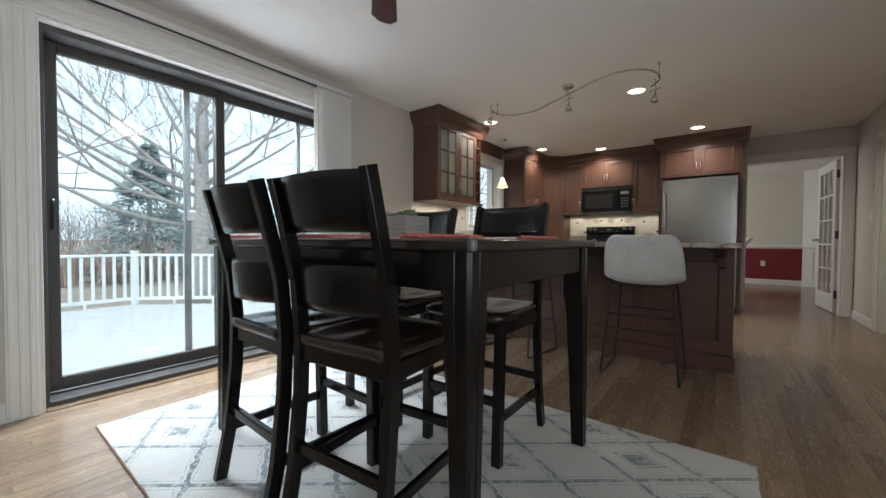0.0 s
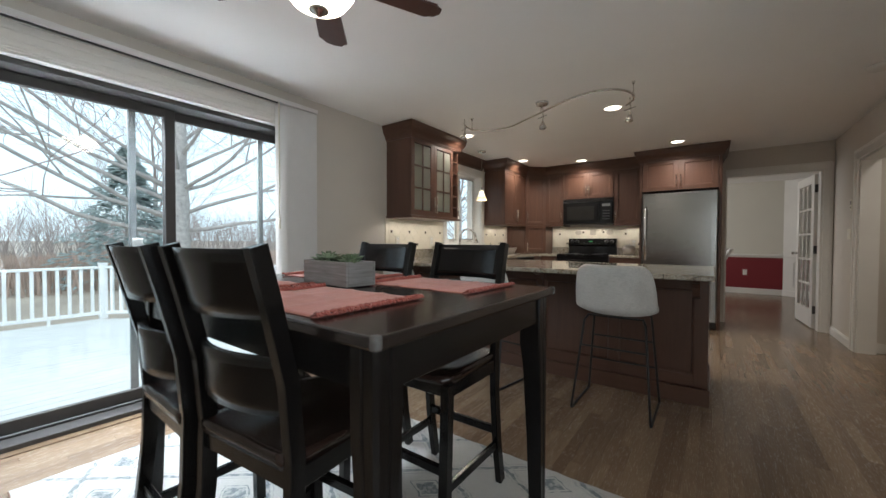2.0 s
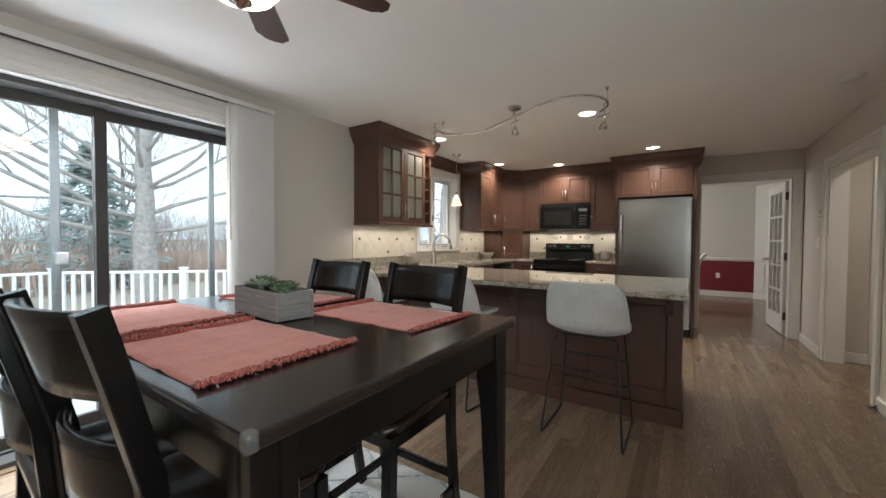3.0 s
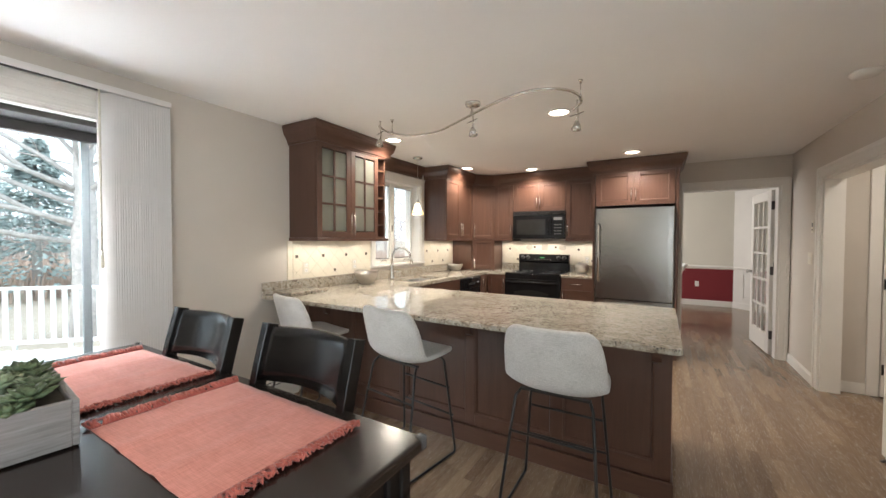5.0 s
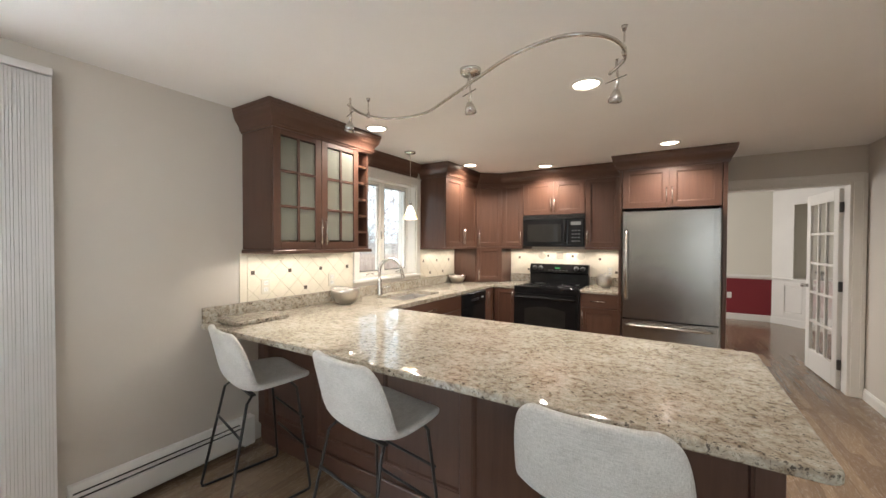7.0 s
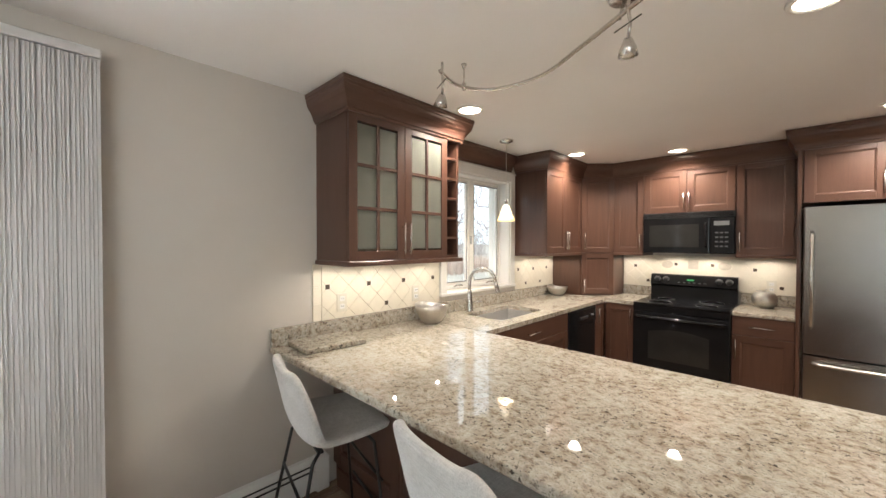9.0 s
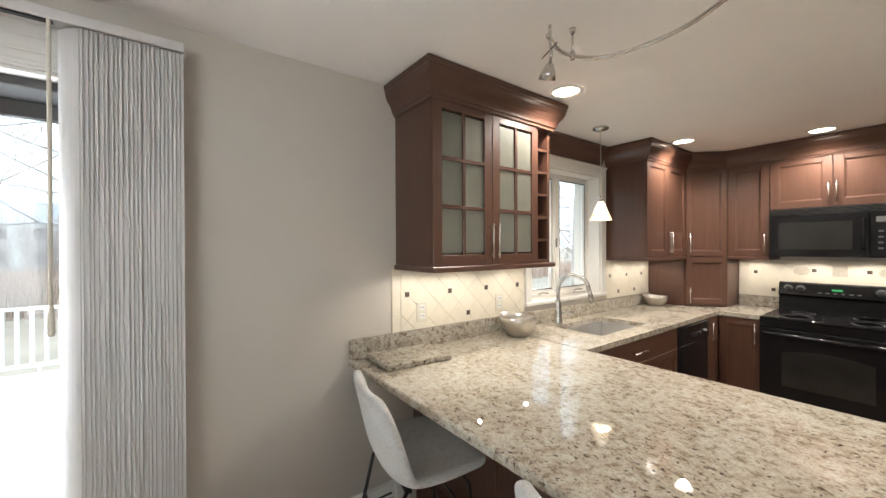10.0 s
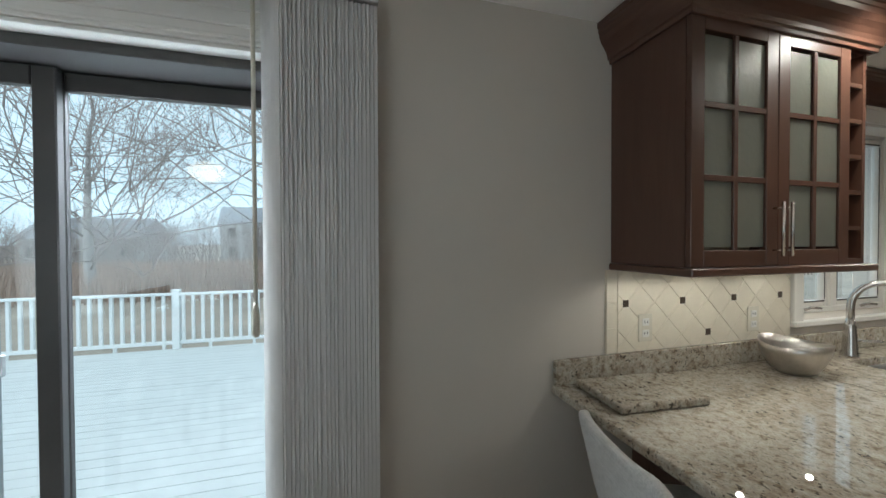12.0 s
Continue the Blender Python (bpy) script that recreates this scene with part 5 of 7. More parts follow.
px, py = -2.56, 4.71
pd = thing("pendant_light", (px, py, CEIL), "small white glass cone pendant light over the sink, lit", "pendant light")
part("canopy", lathe(bmesh.new(), [(0.058, 0), (0.056, -0.012), (0.03, -0.022), (0.005, -0.024)], (px, py, CEIL - 0.0005), 28), NICKEL, pd, "", True)
part("cord", tube(bmesh.new(), [(px, py, CEIL - 0.02), (px, py, 1.825)], 0.002, 6), PLASTIC, pd, "", True)
part("socket", lathe(bmesh.new(), [(0.006, 0.05), (0.012, 0.04), (0.014, 0)], (px, py, 1.81), 14), NICKEL, pd, "", True)
part("shade", lathe(bmesh.new(), [(0.018, 0.135), (0.028, 0.118), (0.055, 0.048), (0.053, 0.048), (0.026, 0.116), (0.016, 0.133)], (px, py, 1.68), 28), SHADE, pd, "glowing white glass cone", True)
part("shade_rim", lathe(bmesh.new(), [(0.055, 0.048), (0.066, 0.022), (0.075, 0.0), (0.073, 0.0), (0.064, 0.022), (0.053, 0.048)], (px, py, 1.6799), 28), SHADEYELLOW, pd, "amber glass rim", True)

fnx, fny = -1.15, 1.07
fn = thing("ceiling_fan", (fnx, fny, CEIL), "ceiling fan with five mahogany blades and lit opal bowl", "ceiling fan")
part("canopy", lathe(bmesh.new(), [(0.065, 0), (0.065, -0.02), (0.05, -0.05), (0.02, -0.06)], (fnx, fny, CEIL - 0.0005), 24), NICKEL, fn, "", True)
part("motor", lathe(bmesh.new(), [(0.03, 2.28), (0.09, 2.26), (0.125, 2.22), (0.13, 2.16), (0.11, 2.115), (0.07, 2.10), (0.055, 2.075)], (fnx, fny, 0), 32), NICKEL, fn, "brushed nickel motor housing", True)
part("light_bowl", lathe(bmesh.new(), [(0.06, 2.075), (0.115, 2.07), (0.135, 2.045), (0.13, 2.01), (0.10, 1.97), (0.06, 1.948), (0.02, 1.942)], (fnx, fny, 0.03), 32), DOME, fn, "glowing opal glass bowl", True)
part("finial", lathe(bmesh.new(), [(0.036, 1.948), (0.036, 1.94), (0.022, 1.934), (0.012, 1.922), (0.004, 1.918)], (fnx, fny, 0.03), 20), NICKEL, fn, "", True)
for k in range(5):
    a = 136 + 72 * k
    bl = bmesh.new()
    outl = [(0.16, -0.045), (0.20, -0.055), (0.46, -0.068), (0.475, -0.05), (0.495, -0.04), (0.505, 0.0), (0.495, 0.04), (0.475, 0.05), (0.46, 0.068), (0.20, 0.055), (0.16, 0.045)]
    prism(bl, outl, -0.004, 0.004)
    m = pose(fnx, fny, 2.105, 0, 0, a) @ pose(0, 0, 0, 11, 0, 0)
    bmesh.ops.transform(bl, matrix=m, verts=bl.verts)
    b = part("blade", bl, MAHOGANY, fn, "dark mahogany blade")
    ir = boxes((0.10, 0.22, -0.018, 0.018, -0.012, -0.005), bev=0.003)
    bmesh.ops.transform(ir, matrix=m, verts=ir.verts)
    part("blade_iron", ir, NICKEL, b, "metal blade bracket")

sd = thing("smoke_detector", (0.98, 4.14, CEIL), "round white smoke detector on the ceiling", "smoke detector")
part("smoke_detector_body", lathe(bmesh.new(), [(0.07, 0), (0.07, -0.012), (0.055, -0.03), (0.03, -0.034), (0.01, -0.034)], (0.98, 4.14, CEIL - 0.0005), 28), WHITEPLASTIC, sd, "", True)


# ---- wall plates ----
def plate(name, P, U, N, z, label, slots, mat=PLASTIC, w=0.072, h=0.115):
    o = thing(name, opoint(P, U, N, 0, 0, z), label, "wall plate")
    part("cover", obox(bmesh.new(), P, U, N, -w / 2, w / 2, 0.0005, 0.006, z - h / 2, z + h / 2, bev=0.002), mat, o)
    for u, dz, ww, hh, m in slots:
        part("slot", obox(bmesh.new(), P, U, N, u - ww / 2, u + ww / 2, 0.006, 0.0085, z + dz - hh / 2, z + dz + hh / 2), m, o)
    return o


def outlet_slots():
    rows = []
    for dz in (-0.024, 0.024):
        rows += [(0, dz, 0.034, 0.03, WHITEPLASTIC)]
    return rows


def sockets(o, P, U, N, z):
    for dz in (-0.024, 0.024):
        for u in (-0.007, 0.007):
            part("pin_hole", obox(bmesh.new(), P, U, N, u - 0.0015, u + 0.0015, 0.0086, 0.009, z + dz - 0.004, z + dz + 0.006), DARKHOLE, o)


TX = WX + 0.012
for y in (3.316, 3.94):
    o = plate("outlet", (TX, y), WU, WN, 1.115, "ivory duplex electrical outlet on the tiled backsplash", outlet_slots())
    sockets(o, (TX, y), WU, WN, 1.115)
o = plate("outlet", (-0.95, NY - 0.012), NU, NN, 1.09, "ivory duplex electrical outlet on the tiled backsplash", outlet_slots())
sockets(o, (-0.95, NY - 0.012), NU, NN, 1.09)
o = plate("outlet", (0.62, FARY - 0.002), NU, NN, 0.46, "white electrical outlet on the red wall", outlet_slots(), WHITEPLASTIC)
EU, EN = (0, -1), (-1, 0)
plate("light_switch", (EX, 6.01), EU, EN, 1.205, "ivory double light switch plate", [(-0.022, 0, 0.012, 0.03, WHITEPLASTIC), (0.022, 0, 0.012, 0.03, WHITEPLASTIC)], PLASTIC, 0.115)
plate("thermostat", (EX, 5.955), EU, EN, 1.515, "small ivory wall thermostat", [(0, 0.02, 0.03, 0.04, GREYPRINT), (0, -0.03, 0.02, 0.012, DARKHOLE)], PLASTIC, 0.06, 0.12)

# ---- things on the counter ----
bo = thing("granite_board", (-2.67, 3.07, COUNTER), "speckled granite cutting board lying on the counter", "cutting board")
bm = prism(bmesh.new(), [(-2.82, 2.958), (-2.565, 2.945), (-2.54, 3.295), (-2.795, 3.325)], COUNTER + 0.0008, COUNTER + 0.03)
slab_edges(part("granite_board_slab", bm, GRANITE, bo))


def silver_bowl(at, r, h, label):
    o = thing("metal_bowl", at, label, "bowl", "silver bowls")
    bm = bmesh.new()
    n, rows = 32, [(0.45, 0.0), (0.62, 0.1), (0.83, 0.4), (0.96, 0.75), (1.0, 1.0), (0.97, 1.0), (0.92, 0.75), (0.79, 0.42), (0.58, 0.16), (0.05, 0.12)]
    rings = []
    for rr, hh in rows:
        ring = []
        for j in range(n):
            a = math.tau * j / n
            lift = 1 + 0.08 * math.cos(2 * a) * hh
            dent = 1 + 0.012 * math.sin(7 * a + 5 * hh) * (0.1 < hh < 0.9)
            ring.append(bm.verts.new((at[0] + r * rr * dent * math.cos(a), at[1] + r * rr * dent * math.sin(a), at[2] + 0.0005 + h * hh * lift)))
        rings.append(ring)
    for a, b in zip(rings, rings[1:]):
        for j in range(n):
            bm.faces.new((a[j], a[(j + 1) % n], b[(j + 1) % n], b[j]))
    bm.faces.new(rings[0][::-1])
    bm.faces.new(rings[-1])
    part("bowl_shell", bm, SILVER, o, "", True)
    return o


silver_bowl((-2.69, 3.955, COUNTER), 0.122, 0.13, "hammered silver bowl with a wavy rim beside the faucet")
silver_bowl((-2.715, 5.945, COUNTER), 0.112, 0.095, "hammered silver bowl on the corner counter")
tp = (-0.99, 6.48, COUNTER)
pot = thing("silver_apple_pot", tp, "polished silver apple-shaped pot with leaf lid", "pot")
part("pot_body", lathe(bmesh.new(), [(0.035, 0.0005), (0.065, 0.008), (0.088, 0.05), (0.092, 0.09), (0.075, 0.13), (0.04, 0.146), (0.012, 0.134)], tp, 28), SILVER, pot, "", True)
part("stem", tube(bmesh.new(), [(tp[0], tp[1], COUNTER + 0.132), (tp[0] + 0.008, tp[1], COUNTER + 0.16), (tp[0] + 0.02, tp[1], COUNTER + 0.175)], 0.005, 7), SILVER, pot, "", True)
lf = bmesh.new()
prism(lf, [(tp[0], tp[1]), (tp[0] - 0.03, tp[1] - 0.015), (tp[0] - 0.06, tp[1]), (tp[0] - 0.03, tp[1] + 0.015)], COUNTER + 0.148, COUNTER + 0.153)
part("leaf", lf, SILVER, pot)

# ---- dining table ----
tx0, tx1, ty0, ty1, tz = -1.96, -0.478, 0.715, 1.725, 0.925
tb = thing("dining_table", ((tx0 + tx1) / 2, (ty0 + ty1) / 2, 0.014), "dark espresso counter-height wooden dining table on the rug", "table")
slab_edges(part("tabletop", boxes((tx0, tx1, ty0, ty1, tz - 0.032, tz)), TABLEWOOD, tb, "glossy dark brown table top"))
part("leaf_seam", boxes(((tx0 + tx1) / 2 - 0.001, (tx0 + tx1) / 2 + 0.001, ty0 + 0.01, ty1 - 0.01, tz + 0.0001, tz + 0.0006)), DARKHOLE, tb)
i, l = 0.022, 0.085
part("apron", boxes((tx0 + i + l, tx1 - i - l, ty0 + i + 0.01, ty0 + i + 0.032, tz - 0.135, tz - 0.033), bev=0.002), ESPRESSO, tb)
part("apron", boxes((tx0 + i + l, tx1 - i - l, ty1 - i - 0.032, ty1 - i - 0.01, tz - 0.135, tz - 0.033), bev=0.002), ESPRESSO, tb)
part("apron", boxes((tx0 + i + 0.01, tx0 + i + 0.032, ty0 + i + l, ty1 - i - l, tz - 0.135, tz - 0.033), bev=0.002), ESPRESSO, tb)
part("apron", boxes((tx1 - i - 0.032, tx1 - i - 0.01, ty0 + i + l, ty1 - i - l, tz - 0.135, tz - 0.033), bev=0.002), ESPRESSO, tb)
for cx, sx in ((tx0 + i, 1), (tx1 - i, -1)):
    for cy, sy in ((ty0 + i, 1), (ty1 - i, -1)):
        bm = bmesh.new()
        zs = [(0.014, 0.052), (0.05, 0.054), (0.30, 0.062), (0.60, 0.075), (0.70, l), (tz - 0.033, l)]
        rings = [[bm.verts.new((cx + sx * a * w, cy + sy * b * w, z)) for a, b in ((0, 0.12), (0.12, 0), (0.42, 0), (0.46, 0.06), (0.54, 0.06), (0.58, 0), (0.94, 0), (1, 0.06), (1, 0.94), (0.94, 1), (0.06, 1), (0, 0.94), (0, 0.58), (0.06, 0.54), (0.06, 0.46), (0, 0.42))] for z, w in zs]
        for a, b in zip(rings, rings[1:]):
            for j in range(16):
                bm.faces.new((a[j], a[(j + 1) % 16], b[(j + 1) % 16], b[j]))
        bm.faces.new(rings[0][::-1])
        bm.faces.new(rings[-1])
        part("leg", bm, ESPRESSO, tb, "tapered grooved leg")
        ex, ey = (tx0 if sx > 0 else tx1), (ty0 if sy > 0 else ty1)
        bm = boxes((min(ex - sx * 0.003, ex + sx * 0.02), max(ex - sx * 0.003, ex + sx * 0.02), min(ey - sy * 0.003, ey + sy * 0.02), max(ey - sy * 0.003, ey + sy * 0.02), tz - 0.03, tz + 0.004), bev=0.008, seg=3)
        part("corner_guard", bm, CLEAR, tb, "clear plastic corner guard", True)


# ---- dining chairs ----
def dining_chair():
    """Built at the origin, facing +y, with the back at y = 0."""
    c = thing("dining_chair", (0, 0, 0), "dark espresso counter-height wooden chair with two curved back slats", "chair", "chairs round the table")
    hw = 0.187
    for s in (-1, 1):
        bm = sweep(bmesh.new(), [(s * hw, -0.035, 0), (s * hw, 0.0, 0.18), (s * hw, 0.025, 0.42), (s * hw, 0.03, 0.60), (s * hw, 0.015, 0.78), (s * hw, -0.03, 0.97), (s * hw, -0.062, 1.09)], 0.028, 0.042)
        part("back_post", bm, ESPRESSO, c)
        bm = sweep(bmesh.new(), [(s * (hw - 0.006), 0.40, 0), (s * (hw - 0.003), 0.395, 0.3), (s * hw, 0.39, 0.575)], 0.038, 0.038)
        part("front_leg", bm, ESPRESSO, c)
        part("side_stretcher", boxes((s * hw - 0.010, s * hw + 0.010, 0.015, 0.385, 0.17, 0.205), bev=0.003), ESPRESSO, c)
        part("side_rail", boxes((s * hw - 0.011, s * hw + 0.011, 0.035, 0.385, 0.525, 0.580), bev=0.003), ESPRESSO, c)
    part("front_stretcher", boxes((-hw + 0.012, hw - 0.012, 0.385, 0.408, 0.235, 0.27), bev=0.003), ESPRESSO, c)
    part("back_stretcher", boxes((-hw + 0.012, hw - 0.012, 0.0, 0.022, 0.235, 0.27), bev=0.003), ESPRESSO, c)
    part("front_rail", boxes((-hw + 0.012, hw - 0.012, 0.372, 0.395, 0.525, 0.580), bev=0.003), ESPRESSO, c)
    part("back_rail", boxes((-hw + 0.012, hw - 0.012, 0.018, 0.04, 0.525, 0.580), bev=0.003), ESPRESSO, c)

    def slat(z0, z1, lean0, lean1, depth=0.042):
        bm = bmesh.new()
        n, k = 12, 5
        faces = {}
        for side in (0, 1):
            for j in range(k + 1):
                z = z0 + (z1 - z0) * j / k
                lean = lean0 + (lean1 - lean0) * j / k
                for q in range(n + 1):
                    u = -1 + 2 * q / n
                    y = lean - depth * (1 - u * u) + (0.018 if side else 0)
                    faces[side, j, q] = bm.verts.new((u * (hw - 0.012), y, z))
        for j in range(k):
            for q in range(n):
                a = faces
                bm.faces.new((a[0, j, q], a[0, j, q + 1], a[0, j + 1, q + 1], a[0, j + 1, q]))
                bm.faces.new((a[1, j, q], a[1, j + 1, q], a[1, j + 1, q + 1], a[1, j, q + 1]))
        for q in range(n):
            a = faces
            bm.faces.new((a[0, 0, q], a[1, 0, q], a[1, 0, q + 1], a[0, 0, q + 1]))
            bm.faces.new((a[0, k, q], a[0, k, q + 1], a[1, k, q + 1], a[1, k, q]))
        for j in range(k):
            for q in (0, n):
                a = faces
                bm.faces.new((a[0, j, q], a[0, j + 1, q], a[1, j + 1, q], a[1, j, q]))
        return bm

    part("back_slat", slat(0.927, 1.083, -0.018, -0.060), ESPRESSO, c, "", True)
    part("back_slat", slat(0.700, 0.836, 0.016, 0.005), ESPRESSO, c, "", True)
    # saddle seat
    bm = bmesh.new()
    n = 14
    def half(v):
        return 0.195 + 0.022 * v - 0.03 * max(0, v - 0.86) / 0.14 - 0.02 * max(0, 0.1 - v) / 0.1
    grid = {}
    for iv in range(n + 1):
        v = iv / n
        y = 0.005 + 0.43 * v
        for iu in range(n + 1):
            u = -1 + 2 * iu / n
            dish = 0.012 * math.exp(-((abs(u) - 0.45) / 0.33) ** 2 - ((v - 0.42) / 0.32) ** 2)
            roll = 0.008 * max(0, v - 0.8) / 0.2
            yy = y - 0.018 * (u * u) * (v > 0.5) * (v - 0.5) * 2
            grid[0, iv, iu] = bm.verts.new((u * half(v), yy, 0.612 - dish - roll - 0.004 * (abs(u) > 0.98)))
            grid[1, iv, iu] = bm.verts.new((u * half(v) * 0.97, yy, 0.580))
    for iv in range(n):
        for iu in range(n):
            bm.faces.new((grid[0, iv, iu], grid[0, iv, iu + 1], grid[0, iv + 1, iu + 1], grid[0, iv + 1, iu]))
            bm.faces.new((grid[1, iv, iu], grid[1, iv + 1, iu], grid[1, iv + 1, iu + 1], grid[1, iv, iu + 1]))
    for k in range(n):
        bm.faces.new((grid[0, 0, k], grid[1, 0, k], grid[1, 0, k + 1], grid[0, 0, k + 1]))
        bm.faces.new((grid[0, n, k], grid[0, n, k + 1], grid[1, n, k + 1], grid[1, n, k]))
        for q in (0, n):
            bm.faces.new((grid[0, k, q], grid[0, k + 1, q], grid[1, k + 1, q], grid[1, k, q]))
    part("seat", bm, SEATWOOD, c, "dark brown saddle-shaped wooden seat", True)
    return c


RUGZ = 0.014
ch = dining_chair()
CHAIRS = [(-1.335, 0.612, -2), (-0.9, 0.645, 5), (-0.914, 1.7, 180), (-1.462, 1.69, 180)]
for k, (x, y, a) in enumerate(CHAIRS):
    m = pose(x, y, RUGZ, 0, 0, a)
    if k == 0:
        ch.matrix_basis = m
    else:
        copy_thing(ch, m)


# ---- bar stools ----
def bar_stool():
    """Built at the origin, facing +y, with the middle of the seat at the origin."""
    c = thing("bar_stool", (0, 0, 0), "light grey upholstered bucket bar stool on black sled legs", "stool", "stools at the counter")
    bm = bmesh.new()
    prof = [(0.215, 0.650), (0.20, 0.667), (0.12, 0.664), (0.02, 0.648), (-0.07, 0.636), (-0.13, 0.645), (-0.165, 0.69), (-0.184, 0.77), (-0.202, 0.86), (-0.22, 0.936), (-0.228, 0.965)]
    wid = [0.17, 0.208, 0.232, 0.243, 0.248, 0.25, 0.248, 0.245, 0.236, 0.215, 0.165]
    wing = [0.0, 0.004, 0.012, 0.028, 0.045, 0.055, 0.06, 0.055, 0.044, 0.03, 0.02]
    n = 12
    rows = []
    for i, (y, z) in enumerate(prof):
        y2, z2 = prof[min(i + 1, len(prof) - 1)]
        y1, z1 = prof[max(i - 1, 0)]
        t = Vector((0, y2 - y1, z2 - z1)).normalized()
        nor = Vector((0, t.z, -t.y))
        row = []
        for j in range(n + 1):
            u = -1 + 2 * j / n
            p = Vector((u * wid[i], y, z)) + nor * (wing[i] * abs(u) ** 3)
            row.append(bm.verts.new(p))
        rows.append(row)
    for a, b in zip(rows, rows[1:]):
        for j in range(n):
            bm.faces.new((a[j], a[j + 1], b[j + 1], b[j]))
    bmesh.ops.recalc_face_normals(bm, faces=bm.faces)
    sh = part("bucket_seat", bm, LINEN, c, "light grey woven upholstery", True)
    md = sh.modifiers.new("padding", "SOLIDIFY")
    md.thickness, md.offset = 0.034, 0.0
    sd_ = sh.modifiers.new("round", "SUBSURF")
    sd_.levels = sd_.render_levels = 2
    for s in (-1, 1):
        pts = [(s * 0.165, -0.10, 0.618), (s * 0.185, -0.135, 0.585), (s * 0.232, -0.248, 0.03), (s * 0.234, -0.242, 0.010), (s * 0.234, -0.22, 0.008), (s * 0.234, 0.16, 0.008), (s * 0.234, 0.183, 0.010), (s * 0.232, 0.19, 0.03), (s * 0.185, 0.135, 0.60), (s * 0.165, 0.10, 0.645)]
        part("sled_leg", tube(bmesh.new(), pts, 0.0075, 8), BLACKMETAL, c, "black metal sled leg", True)
    for y, z in ((-0.168, 0.42), (0.163, 0.42), (0.183, 0.24)):
        w = 0.234 - (0.234 - 0.185) * (z - 0.03) / 0.57
        part("footrest_bar", tube(bmesh.new(), [(-w, y * 1.03, z), (w, y * 1.03, z)], 0.0065, 8), BLACKMETAL, c, "black metal cross bar", True)
    part("seat_bracket", boxes((-0.17, 0.17, -0.11, -0.085, 0.611, 0.621)), BLACKMETAL, c)
    part("seat_bracket", boxes((-0.17, 0.17, 0.085, 0.11, 0.638, 0.648)), BLACKMETAL, c)
    return c


st = bar_stool()
for k, (x, y, a) in enumerate([(-0.466, 2.955, 0), (-1.415, 2.95, -9), (-2.335, 2.955, -12)]):
    m = pose(x, y, 0, 0, 0, a)
    if k == 0:
        st.matrix_basis = m
    else:
        copy_thing(st, m)

# ---- rug ----
rug = thing("area_rug", (-1.17, 1.16, 0), "cream woven rug with worn grey diamond lattice", "rug")
bm = bmesh.new()
rx, ryy = (-2.43, 0.10), (0.39, 1.945)
nx, ny = 60, 36
g_ = {}
for i in range(nx + 1):
    for j in range(ny + 1):
        e = 0.006 * noise.noise((i * 0.7, j * 0.7, 3)) * (i in (0, nx) or j in (0, ny))
        z = 0.012 + 0.0016 * noise.noise((i * 0.35, j * 0.35, 0))
        g_[i, j] = bm.verts.new((rx[0] + (rx[1] - rx[0]) * i / nx + e, ryy[0] + (ryy[1] - ryy[0]) * j / ny + e, z))
for i in range(nx):
    for j in range(ny):
        bm.faces.new((g_[i, j], g_[i + 1, j], g_[i + 1, j + 1], g_[i, j + 1]))
part("woven_field", bm, RUG, rug, "", True)
part("binding", boxes((rx[0] - 0.004, rx[1] + 0.004, ryy[0] - 0.004, ryy[1] + 0.004, 0.0008, 0.010), bev=0.003), RUGBACK, rug, "brown bound edge")


# ---- placemats and planter ----
def placemat(x0, x1, y0, y1, a):
    cx, cy = (x0 + x1) / 2, (y0 + y1) / 2
    o = thing("placemat", (cx, cy, tz), "coral cotton placemat with fringed ends on the dark table", "placemat", "placemats on the table")
    rnd = random.Random(int(1000 * abs(x0)))
    bm = bmesh.new()
    n, k = 24, 16
    gr = {}
    for i in range(n + 1):
        for j in range(k + 1):
            fold = 0.004 * max(0, 1 - abs(i / n - 0.33) * 20) + 0.004 * max(0, 1 - abs(i / n - 0.67) * 20) + 0.0035 * max(0, 1 - abs(j / k - 0.5) * 14)
            z = tz + 0.0024 + fold + 0.0012 * noise.noise((i * 0.3 + x0 * 9, j * 0.3, 1))
            gr[i, j] = bm.verts.new((x0 + (x1 - x0) * i / n, y0 + (y1 - y0) * j / k + 0.002 * noise.noise((i * 0.4, j, y0 * 5)), z))
    for i in range(n):
        for j in range(k):
            bm.faces.new((gr[i, j], gr[i + 1, j], gr[i + 1, j + 1], gr[i, j + 1]))
    turned(bm, a, (cx, cy, 0))
    cl = part("cloth", bm, CORAL, o, "", True)
    cl.modifiers.new("weave_thickness", "SOLIDIFY").thickness = 0.0015
    for xe, s in ((x0, -1), (x1, 1)):
        bm = bmesh.new()
        y = y0
        while y < y1:
            c = [(xe - s * 0.012, y, tz + 0.004)]
            for q in range(1, 4):
                c.append((xe + s * (0.0075 * q) + rnd.uniform(-0.004, 0.004), y + rnd.uniform(-0.010, 0.010), tz + (0.010, 0.009, 0.0035)[q - 1] + rnd.uniform(-0.0005, 0.005)))
            tube(bm, c, 0.003, 5, radii=[0.003, 0.0042, 0.0038, 0.0016])
            y += 0.0046
        turned(bm, a, (cx, cy, 0))
        part("fringe", bm, CORALDARK, o, "twisted coral fringe", True)


for r_ in ((-1.235, -0.735, 0.755, 1.155, 0), (-1.86, -1.325, 0.775, 1.16, 1), (-1.17, -0.66, 1.335, 1.68, -1), (-1.83, -1.305, 1.335, 1.69, 1)):
    placemat(*r_)

